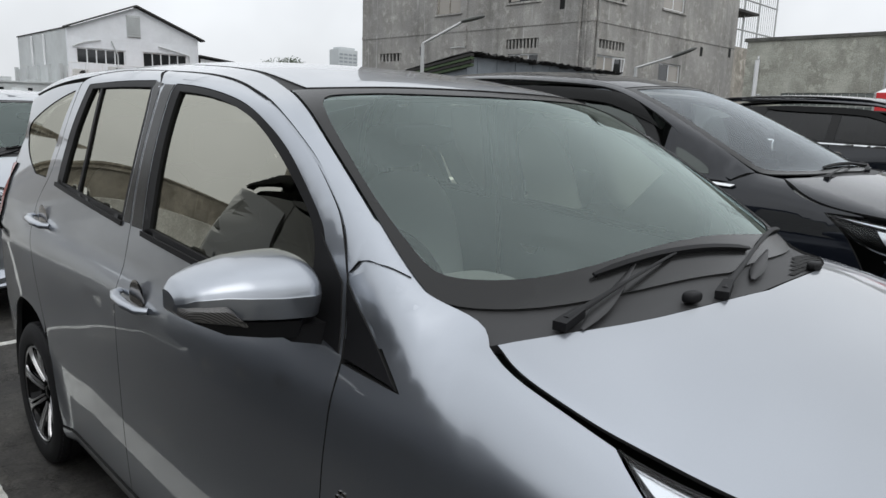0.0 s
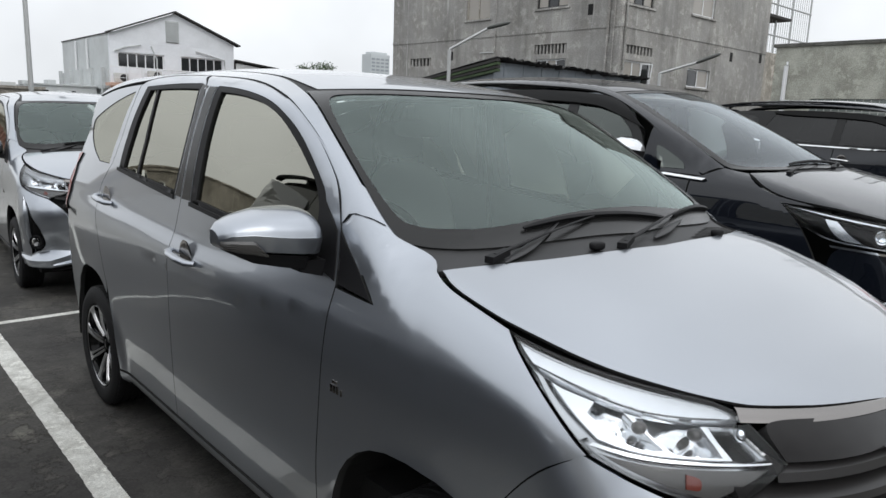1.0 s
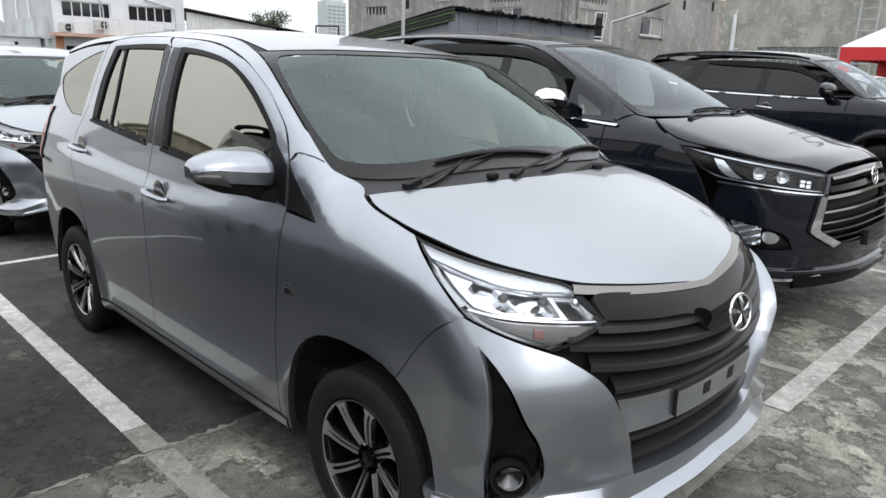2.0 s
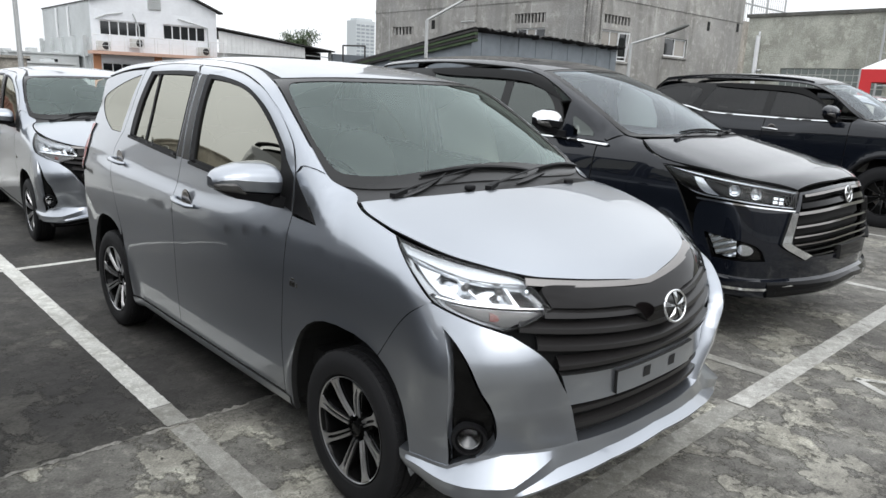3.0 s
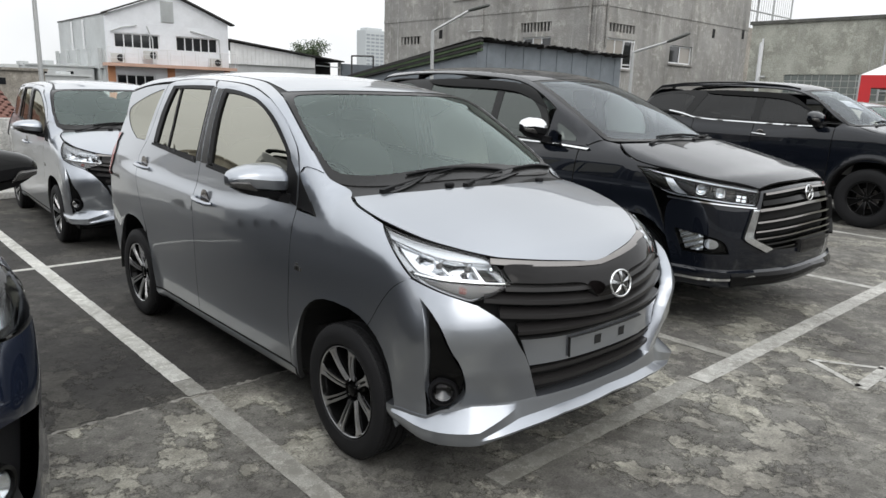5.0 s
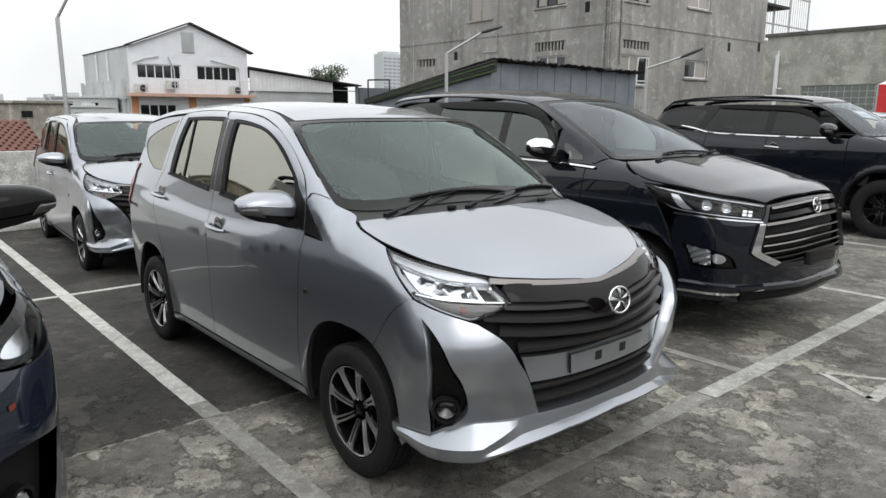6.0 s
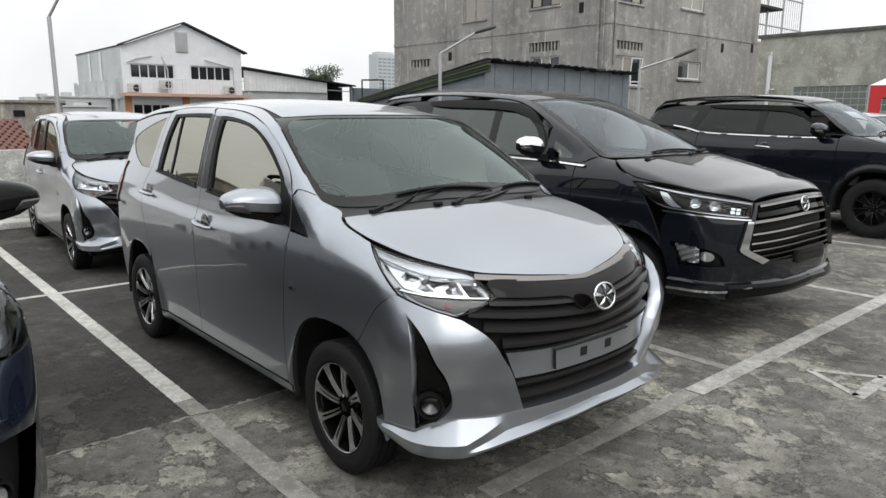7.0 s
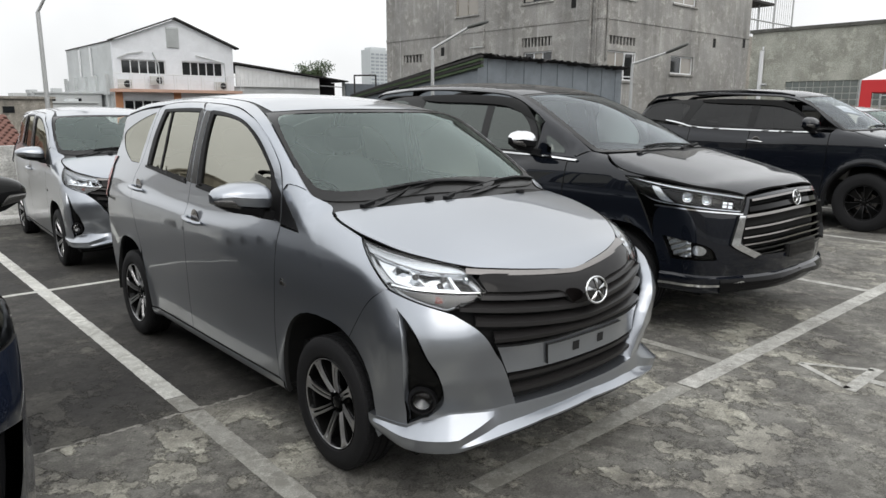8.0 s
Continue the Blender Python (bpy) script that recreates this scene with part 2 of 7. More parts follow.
# ---- mesh tools ----
def part(name, data, mat, parent=None, label=""):
    """Links a mesh (or bmesh) as one object under a thing."""
    if isinstance(data, bmesh.types.BMesh):
        bm, data = data, bpy.data.meshes.new(name)
        bm.to_mesh(data)
        bm.free()
    if mat and not data.materials:
        data.materials.append(mat)
        if any(p.material_index for p in data.polygons):
            data.materials.append(EDGE)
    ob = new(name, data)
    ob.parent = parent
    return tagged(ob, label) if label else ob


def soften(data, angle=35):
    """Smooth shading with hard edges above an angle."""
    data.polygons.foreach_set("use_smooth", [True] * len(data.polygons))
    data.set_sharp_from_angle(angle=radians(angle))
    return data


def mesh(name, verts, faces, smooth=None):
    data = bpy.data.meshes.new(name)
    data.from_pydata([tuple(map(float, v)) for v in verts], [], [tuple(map(int, q)) for q in faces])
    data.validate()
    return soften(data, smooth) if smooth else data


def merged(*pieces):
    """One mesh's verts and faces out of several (verts, faces) pairs."""
    verts, faces = [], []
    for v, q in pieces:
        faces += [tuple(i + len(verts) for i in r) for r in q]
        verts += [tuple(p) for p in v]
    return verts, faces


def box(x0, x1, y0, y1, z0, z1):
    v = [(x, y, z) for x in (x0, x1) for y in (y0, y1) for z in (z0, z1)]
    return v, [(0, 1, 3, 2), (4, 6, 7, 5), (0, 4, 5, 1), (2, 3, 7, 6), (0, 2, 6, 4), (1, 5, 7, 3)]


def block(name, x0, x1, y0, y1, z0, z1, bevel=0.0, smooth=None):
    bm = bmesh.new()
    v, q = box(x0, x1, y0, y1, z0, z1)
    vs = [bm.verts.new(p) for p in v]
    for r in q:
        bm.faces.new([vs[i] for i in r])
    bmesh.ops.recalc_face_normals(bm, faces=bm.faces)
    if bevel:
        bmesh.ops.bevel(bm, geom=bm.edges[:], offset=bevel, segments=2, affect="EDGES", profile=0.6)
    data = bpy.data.meshes.new(name)
    bm.to_mesh(data)
    bm.free()
    return soften(data, 40) if bevel else data


def tube(points, radius, sides=8, closed=False, flat=1.0):
    """A bent rod (verts, faces); radius may be a list."""
    pts = np.array(points, float)
    rad = np.broadcast_to(np.asarray(radius, float), (len(pts),))
    way = np.gradient(pts, axis=0) if not closed else np.roll(pts, -1, 0) - np.roll(pts, 1, 0)
    verts, faces = [], []
    for p, w, r in zip(pts, way, rad):
        w = w / np.linalg.norm(w)
        a = np.cross(w, (0, 0, 1) if abs(w[2]) < 0.9 else (0, 1, 0))
        a /= np.linalg.norm(a)
        b = np.cross(a, w)
        for k in range(sides):
            c = 2 * math.pi * k / sides
            verts.append(p + r * (a * math.cos(c) + b * math.sin(c) * flat))
    n = len(pts)
    for i in range(n if closed else n - 1):
        for k in range(sides):
            j, k2 = (i + 1) % n, (k + 1) % sides
            faces.append((i * sides + k, i * sides + k2, j * sides + k2, j * sides + k))
    if not closed:
        faces += [tuple(range(sides))[::-1], tuple((n - 1) * sides + k for k in range(sides))]
    return verts, faces


def lathe(profile, sides=48, axis="x"):
    """Turns (radius, along) stations round an axis (verts, faces)."""
    verts, faces = [], []
    for k in range(sides):
        c = 2 * math.pi * k / sides
        for r, a in profile:
            u, v = r * math.cos(c), r * math.sin(c)
            verts.append({"x": (a, u, v), "y": (u, a, v), "z": (u, v, a)}[axis])
    n = len(profile)
    for k in range(sides):
        k2 = (k + 1) % sides
        faces += [(k * n + i, k * n + i + 1, k2 * n + i + 1, k2 * n + i) for i in range(n - 1)]
    return verts, faces


def rounded(points, step):
    """A closed outline through a few corners: (u, v) is rounded off, (u, v, 1) stays sharp."""
    out, n = [], len(points)
    for i, p in enumerate(points):
        a, b = np.array(points[i - 1][:2], float), np.array(points[(i + 1) % n][:2], float)
        c = np.array(p[:2], float)
        if len(p) > 2:
            out.append(c)
            continue
        s = (a + c) / 2 if len(points[i - 1]) == 2 else c + (a - c) * 0.5
        e = (b + c) / 2
        for t in np.linspace(0, 1, 7):
            out.append((1 - t) ** 2 * s + 2 * t * (1 - t) * c + t**2 * e)
    dense = []
    for i, p in enumerate(out):
        q = out[(i + 1) % len(out)]
        gap = np.linalg.norm(q - p)
        if gap < 1e-5:
            continue
        for t in np.arange(max(1, math.ceil(gap / step))) / max(1, math.ceil(gap / step)):
            dense.append(p + (q - p) * t)
    return np.array(dense)


def inside(pts, loop):
    x, y = pts[:, 0][:, None], pts[:, 1][:, None]
    a, b = loop, np.roll(loop, -1, 0)
    cross = (a[:, 1] > y) != (b[:, 1] > y)
    at = a[:, 0] + (y - a[:, 1]) * (b[:, 0] - a[:, 0]) / np.where(b[:, 1] == a[:, 1], 1e-12, b[:, 1] - a[:, 1])
    return (cross & (x < at)).sum(1) % 2 == 1


def shrink(loop, by):
    if not by:
        return loop
    area = np.sum(loop[:, 0] * np.roll(loop[:, 1], -1) - loop[:, 1] * np.roll(loop[:, 0], -1))
    d = np.roll(loop, -1, 0) - np.roll(loop, 1, 0)
    d /= np.maximum(np.linalg.norm(d, axis=1, keepdims=True), 1e-9)
    n = np.stack([-d[:, 1], d[:, 0]], 1) * (1 if area > 0 else -1)
    return loop + n * by


def mirrored(points):
    """A symmetric outline from the half with u < 0, listed from the middle round to the middle."""
    back = [(-p[0], *p[1:]) for p in reversed(points) if abs(p[0]) > 1e-6]
    return list(points) + back


LAID = {}


def laid(skin, outline, view, holes, off, rim, res, gap, sunk):
    k = np.array((0.0141, 1.0)) if view == "nose" else np.ones(2)
    scaled = [[(p[0] * k[0], *p[1:]) for p in o] for o in (outline, *holes)]
    loops = [shrink(rounded(o, res), gap if i == 0 else -gap) for i, o in enumerate(scaled)]
    low, high = loops[0].min(0), loops[0].max(0)
    gu, gv = np.meshgrid(np.arange(low[0], high[0], res), np.arange(low[1], high[1], res * 0.87))
    gu = gu + (np.arange(gu.shape[0]) % 2)[:, None] * res / 2
    grid = np.stack([gu.ravel(), gv.ravel()], 1)
    keep = inside(grid, loops[0])
    edge = np.concatenate(loops)
    for h in loops[1:]:
        keep &= ~inside(grid, h)
    grid = grid[keep]
    if len(grid):
        near = np.min(np.linalg.norm(grid[:, None] - edge[None], axis=2), axis=1)
        grid = grid[near > res * 0.45]
    pts = np.concatenate([edge, grid])
    links, n0 = [], 0
    for o in loops:
        links += [(n0 + i, n0 + (i + 1) % len(o)) for i in range(len(o))]
        n0 += len(o)
    from mathutils.geometry import delaunay_2d_cdt
    got = delaunay_2d_cdt([Vector(p) for p in pts], links, [], 0, 1e-7)
    uv = np.array([tuple(p) for p in got[0]])
    tris = np.array([f for f in got[2] if len(f) == 3])
    mid = uv[tris].mean(1)
    ok = inside(mid, loops[0])
    for h in loops[1:]:
        ok &= ~inside(mid, h)
    tris = tris[ok]
    place = skin.place(uv / k, view)
    norm = skin.normal(place)
    place = place + norm * off
    if sunk:
        place = place + sunk(place)[:, None] * norm
    a, b, c = place[tris[:, 0]], place[tris[:, 1]], place[tris[:, 2]]
    flip = (np.cross(b - a, c - a) * norm[tris[:, 0]]).sum(1) < 0
    tris[flip] = tris[flip][:, ::-1]
    if sunk:
        turn = np.cross(place[tris[:, 1]] - place[tris[:, 0]], place[tris[:, 2]] - place[tris[:, 0]])
        norm = np.zeros_like(place)
        for i in range(3):
            np.add.at(norm, tris[:, i], turn)
        norm /= np.maximum(np.linalg.norm(norm, axis=1, keepdims=True), 1e-12)
    count = {}
    for t in tris:
        for i in range(3):
            e = (t[i], t[(i + 1) % 3])
            count[e] = count.get(e, 0) + 1
    rims = [e for e in count if (e[1], e[0]) not in count]
    verts, faces, normals = [tuple(p) for p in place], [tuple(t) for t in tris], [norm[i] for t in tris for i in t]
    if rim:
        low_of = {}
        for e in rims:
            for i in e:
                if i not in low_of:
                    low_of[i] = len(verts)
                    verts.append(tuple(place[i] - norm[i] * rim))
        for i, j in rims:
            faces.append((j, i, low_of[i], low_of[j]))
            out = np.cross(place[j] - place[i], norm[i])
            out = out / max(np.linalg.norm(out), 1e-9)
            soft = [0.6 * norm[j] + 0.8 * out, 0.6 * norm[i] + 0.8 * out, out, out]
            normals += [s / np.linalg.norm(s) for s in soft]
    return verts, faces, normals, len(tris)


def sheet(name, skin, outline, view, holes=(), off=0.0, rim=0.016, res=None, gap=0.002, other=False, sunk=None):
    """A panel of a car's skin: a flat outline laid onto the skin, with its edge turned in. other: on the car's other side."""
    res = res or skin.p.get("res", 0.03)
    key = (id(skin), view, str(outline), str(holes), off, rim, res, gap, sunk is None)
    if key not in LAID:
        LAID[key] = laid(skin, outline, view, holes, off, rim, res, gap, sunk)
    verts, faces, normals, flat = LAID[key]
    if other:
        verts = [(-x, y, z) for x, y, z in verts]
        start, turned = 0, []
        for q in faces:
            turned += [(-w[0], w[1], w[2]) for w in normals[start:start + len(q)][::-1]]
            start += len(q)
        faces, normals = [q[::-1] for q in faces], turned
    data = bpy.data.meshes.new(name)
    data.from_pydata(verts, [], [tuple(map(int, q)) for q in faces])
    data.polygons.foreach_set("use_smooth", [True] * len(data.polygons))
    data.polygons.foreach_set("material_index", [0] * flat + [1] * (len(faces) - flat))
    data.normals_split_custom_set([tuple(w) for w in normals])
    return data


def sweep(name, skin, degrees, section, smooth=35, other=False):
    """A moulding run round the nose: at each angle a section of (out, z) corners, from the skin outwards."""
    verts, faces, n = [], [], 0
    for a in degrees:
        sec = section(a)
        base = skin.place([(a, z) for _, z in sec], "nose")
        way = np.array((math.sin(radians(a)), -math.cos(radians(a)), 0))
        verts += [tuple(b + way * o) for b, (o, _) in zip(base, sec)]
        n = len(sec)
    for i in range(len(degrees) - 1):
        faces += [(i * n + k, (i + 1) * n + k, (i + 1) * n + k + 1, i * n + k + 1) for k in range(n - 1)]
    faces += [tuple(range(n)), tuple((len(degrees) - 1) * n + k for k in range(n))[::-1]]
    if other:
        verts, faces = [(-x, y, z) for x, y, z in verts], [q[::-1] for q in faces]
    return mesh(name, verts, faces, smooth)


def loft(rings, closed=True):
    """Skins a row of equal rings of points (verts, faces)."""
    n, verts, faces = len(rings[0]), [tuple(p) for r in rings for p in r], []
    for i in range(len(rings) - 1):
        faces += [(i * n + k, i * n + (k + 1) % n, (i + 1) * n + (k + 1) % n, (i + 1) * n + k) for k in range(n if closed else n - 1)]
    if closed:
        faces += [tuple(range(n))[::-1], tuple((len(rings) - 1) * n + k for k in range(n))]
    return verts, faces


def pill(cx, cy, cz, rx, ry, rz, power=0.6, rings=10, sides=16):
    """A rounded block (verts, faces)."""
    out = []
    f = lambda v: math.copysign(abs(v) ** power, v)
    for i in range(rings + 1):
        a = -math.pi / 2 + math.pi * i / rings
        out.append([(cx + rx * max(0.02, math.cos(a) ** power) * f(math.cos(2 * math.pi * k / sides)), cy + ry * max(0.02, math.cos(a) ** power) * f(math.sin(2 * math.pi * k / sides)), cz + rz * f(math.sin(a))) for k in range(sides)])
    return loft(out)


# ---- wheels ----
def wheel(parent, x, y, z, radius, width, rim_r, side, style, face=MACHINED, pocket=GLOSS, arms=8):
    """One wheel as a part: tyre, rim, spokes, hub. side -1: it faces -x."""
    hub = part("wheel", mesh("wheel_barrel", *lathe([(rim_r * 0.93, -width * 0.4), (rim_r * 0.86, -width * 0.1), (rim_r * 0.9, width * 0.4)], 40), smooth=40), pocket, parent)
    hub.matrix_local = pose(x, y, z, 0, 0, 0 if side < 0 else 180)
    w, t = width / 2, radius - rim_r
    bulge = [(rim_r, -w * 0.80), (rim_r + t * 0.10, -w * 0.93), (rim_r + t * 0.45, -w * 1.02), (rim_r + t * 0.75, -w * 0.97), (rim_r + t * 0.93, -w * 0.86), (radius, -w * 0.70)]
    tread = []
    for g in (-0.42, 0.0, 0.42):
        tread += [(radius, w * (g - 0.07)), (radius - 0.008, w * (g - 0.05)), (radius - 0.008, w * (g + 0.05)), (radius, w * (g + 0.07))]
    v, q = lathe(bulge + tread + [(r, -a) for r, a in reversed(bulge)], 72)
    tyre = part("tyre", mesh("tyre", v, q, smooth=30), RUBBER, hub)
    blocks = []
    for k in range(64):
        c = 2 * math.pi * k / 64
        for s in (-1, 1):
            b, f = box(s * w * 0.72 - 0.004 if s < 0 else w * 0.5, -w * 0.5 if s < 0 else w * 0.72 + 0.004, -0.010, 0.010, radius - 0.004, radius + 0.0025)
            m = Matrix.Rotation(c, 4, "X")
            blocks.append(([m @ Vector(p) for p in b], f))
    tagged(part("tread", mesh("tread", *merged(*blocks)), RUBBER, hub), kind="stuff")
    lip = [(rim_r * 0.985, -w * 0.70), (rim_r * 1.02, -w * 0.84), (rim_r * 0.995, -w * 0.90), (rim_r * 0.955, -w * 0.80), (rim_r * 0.93, -w * 0.5)]
    part("rim", mesh("rim", *lathe(lip, 64), smooth=40), pocket, hub)
    part("rim_edge", mesh("rim_edge", *lathe([(rim_r * 1.000, -w * 0.885), (rim_r * 0.985, -w * 0.895), (rim_r * 0.968, -w * 0.86)], 64), smooth=40), face, hub)
    part("brake_disc", mesh("brake_disc", *lathe([(0.03, -w * 0.05), (rim_r * 0.62, -w * 0.05), (rim_r * 0.62, w * 0.1), (0.03, w * 0.1)], 36), smooth=40), SMOKY, hub)
    part("back_plate", mesh("back_plate", *lathe([(0.0, w * 0.3), (rim_r * 0.9, w * 0.3)], 24)), DARK, hub)
    fx = -w * 0.62
    one, groove = [], []
    for k in range(arms):
        c0 = 2 * math.pi * (k + 0.2) / arms
        for s in (-1, 1):
            pts, wid = [], []
            for r in np.linspace(0.05, rim_r * 0.955, 9):
                u = r / rim_r
                bend = style * (u - 0.35) * 0.9
                spread = s * (0.0075 + 0.0045 * u) if arms > 6 else s * (0.012 + 0.05 * u**1.5)
                pts.append((fx - 0.012 + 0.035 * (1 - u) ** 2 - 0.012 * u, spread, r, bend))
                wid.append((0.0046 if s > 0 else 0.0030) + 0.0010 * u + 0.10 * max(0.0, u - 0.84) if arms > 6 else 0.0030 + 0.0016 * u)
            vs, fs = [], []
            for (a, b, r, bend), h in zip(pts, wid):
                m = Matrix.Rotation(c0 + bend, 4, "X")
                for dx, dy in ((0, -h), (0, h), (0.006, h + 0.001), (0.006, -h - 0.001)):
                    vs.append(m @ Vector((a + dx, b + dy, r)))
            for i in range(len(pts) - 1):
                fs += [(4 * i + j, 4 * i + (j + 1) % 4, 4 * i + 4 + (j + 1) % 4, 4 * i + 4 + j) for j in range(4)]
            one.append((vs, fs))
        vs, fs = [], []
        for r in np.linspace(0.05, rim_r * 0.95, 9):
            u = r / rim_r
            m = Matrix.Rotation(c0 + style * (u - 0.35) * 0.9, 4, "X")
            h = (0.012 + 0.005 * u) if arms > 6 else (0.012 + 0.05 * u**1.5)
            a = fx + 0.004 + 0.035 * (1 - u) ** 2 - 0.012 * u
            for dx, dy in ((0, -h), (0, h), (0.03, h), (0.03, -h)):
                vs.append(m @ Vector((a + dx, dy, r)))
        for i in range(8):
            fs += [(4 * i + j, 4 * i + (j + 1) % 4, 4 * i + 4 + (j + 1) % 4, 4 * i + 4 + j) for j in range(4)]
        groove.append((vs, fs))
        part("spoke", mesh("spoke", *merged(one[-2], one[-1]), smooth=30), face, hub)
        part("spoke_web", mesh("spoke_web", *groove[-1], smooth=30), pocket, hub)
    part("hub_cap", mesh("hub_cap", *lathe([(0.0, fx + 0.002), (0.018, fx + 0.001), (0.026, fx + 0.006), (0.028, fx + 0.03), (0.062, fx + 0.035), (0.065, fx + 0.06)], 32), smooth=40), pocket, hub)
    for k in range(4 if arms > 6 else 6):
        c = 2 * math.pi * (k + 0.5) / (4 if arms > 6 else 6)
        v, q = lathe([(0.0, -0.006), (0.007, -0.006), (0.009, 0.0), (0.009, 0.02)], 6)
        part("wheel_nut", mesh("wheel_nut", [(a + fx + 0.025, b + 0.048 * math.cos(c), d + 0.048 * math.sin(c)) for a, b, d in v], q, smooth=40), CHROME, hub)
    return hub


def arch_loop(y, z, ry, rz, start=-100, end=100, n=13, power=0.8):
    """Points round a wheel arch from its rear foot over the top to its front foot, as side outline corners."""
    f = lambda v: math.copysign(abs(v) ** power, v)
    return [(y + ry * f(math.sin(radians(a))), z + rz * f(math.cos(radians(a))), 1) for a in np.linspace(end, start, n)]


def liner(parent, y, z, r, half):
    """The well behind a wheel arch, on both sides, with its shade painted in as black."""
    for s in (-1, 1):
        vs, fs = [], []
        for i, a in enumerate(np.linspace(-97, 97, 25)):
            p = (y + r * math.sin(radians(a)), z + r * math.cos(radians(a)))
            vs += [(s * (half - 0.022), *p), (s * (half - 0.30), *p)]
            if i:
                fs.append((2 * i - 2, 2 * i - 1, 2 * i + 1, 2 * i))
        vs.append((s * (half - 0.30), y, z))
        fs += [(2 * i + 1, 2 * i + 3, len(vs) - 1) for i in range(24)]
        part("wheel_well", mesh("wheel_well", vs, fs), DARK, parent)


# ---- the silver compact people carrier ----
ARCH_F = arch_loop(0.0, 0.29, 0.368, 0.402, -92, 97, 19)
ARCH_R = arch_loop(2.525, 0.29, 0.345, 0.410, -92, 90, 19)
DOOR_FRONT = [(0.376, 1.04), (0.384, 0.92), (0.398, 0.81), (0.410, 0.70), (0.445, 0.50), (0.455, 0.27, 1)]
DOOR_MID = [(1.475, 1.611, 1), (1.356, 1.57), (1.389, 1.464), (1.431, 1.332), (1.442, 1.212), (1.456, 1.122), (1.486, 0.95), (1.475, 0.72), (1.5, 0.48), (1.52, 0.27, 1)]
DOOR_TOP_F = [(0.408, 1.194, 1), (0.45, 1.294), (0.521, 1.357), (0.587, 1.41), (0.662, 1.457), (0.753, 1.504), (0.897, 1.548), (1.027, 1.574), (1.203, 1.597), (1.46, 1.61)]
DOOR_TOP_R = [(1.754, 1.618), (1.956, 1.608), (2.059, 1.598), (2.116, 1.579, 1)]
DOOR_REAR = [(2.202, 1.473), (2.299, 1.333), (2.353, 1.226), (2.427, 1.165), (2.476, 1.100), (2.46, 1.02), (2.39, 0.92), (2.335, 0.81), (2.270, 0.66)]
FRAME_F = [(0.512, 1.086, 1), (0.481, 1.195), (0.501, 1.268), (0.527, 1.297), (0.590, 1.354), (0.669, 1.422), (0.762, 1.474), (0.868, 1.514), (0.993, 1.540), (1.145, 1.559), (1.277, 1.566, 1), (1.320, 1.445), (1.353, 1.307), (1.360, 1.149, 1)]
GLASS_F = [(0.537, 1.109, 1), (0.514, 1.205), (0.546, 1.285), (0.613, 1.341), (0.693, 1.406), (0.790, 1.466), (0.870, 1.498), (0.981, 1.524), (1.103, 1.540), (1.240, 1.547, 1), (1.278, 1.445), (1.301, 1.327), (1.316, 1.164, 1)]
FRAME_R = [(1.520, 1.155, 1), (1.469, 1.345), (1.429, 1.483), (1.421, 1.577, 1), (1.681, 1.579), (2.018, 1.570, 1), (2.114, 1.473), (2.214, 1.343), (2.241, 1.207, 1)]
GLASS_R = [(1.531, 1.176, 1), (1.486, 1.345), (1.447, 1.479), (1.436, 1.559, 1), (1.694, 1.562), (1.974, 1.557, 1), (2.053, 1.473), (2.139, 1.354), (2.182, 1.214, 1)]
GLASS_Q = [(2.412, 1.215, 1), (2.382, 1.312), (2.292, 1.439), (2.176, 1.551, 1), (2.377, 1.523), (2.617, 1.480), (2.846, 1.428), (2.926, 1.397), (2.928, 1.346), (2.783, 1.271), (2.596, 1.216, 1)]
SEAM = [(-61.5, 0.895, 1), (-67.4, 0.832), (-75.0, 0.752, 1)]
LAMP = [(-76.4, 1.055, 1), (-62.1, 1.017), (-51.2, 0.990), (-42.4, 0.968), (-39.2, 0.935), (-35.4, 0.875, 1), (-41.1, 0.832), (-45.8, 0.814, 1), (-53.7, 0.856), (-60.8, 0.895, 1), (-66.9, 0.974)]
FOG = [(-57.6, 0.824, 1), (-53.8, 0.766), (-50.1, 0.661), (-47.2, 0.523), (-47.0, 0.455), (-49.2, 0.410), (-55.7, 0.345, 1), (-55.9, 0.400), (-55.3, 0.685), (-56.4, 0.776)]
GRILLE = [(0.0, 0.915, 1), (-22, 0.932), (-36.5, 0.953), (-42.0, 0.966, 1), (-39.0, 0.934), (-35.4, 0.873), (-41.1, 0.830), (-45.0, 0.808, 1), (-39.3, 0.753), (-34.8, 0.674), (-31.9, 0.571), (-27.9, 0.427, 1), (0, 0.425, 1)]
HOOD = [(0, -0.715, 1), (-0.267, -0.668), (-0.44, -0.600), (-0.505, -0.558), (-0.588, -0.477), (-0.666, -0.355), (-0.705, -0.172), (-0.708, -0.076), (-0.702, 0.03), (-0.672, 0.100, 1), (-0.571, 0.052), (-0.437, 0.0), (-0.282, -0.03), (0, -0.050, 1)]
SCREEN_OUT = [(0, 0.708, 1), (-0.20, 0.716), (-0.42, 0.764), (-0.52, 0.802), (-0.600, 0.852, 1), (-0.645, 0.70), (-0.685, 0.419), (-0.7, 0.283), (-0.687, 0.209), (-0.454, 0.081), (0, 0.035, 1)]
SCREEN_IN = [(0, 0.672, 1), (-0.25, 0.684), (-0.48, 0.742), (-0.592, 0.772), (-0.655, 0.499), (-0.665, 0.329), (-0.651, 0.247), (-0.421, 0.147), (0, 0.14, 1)]


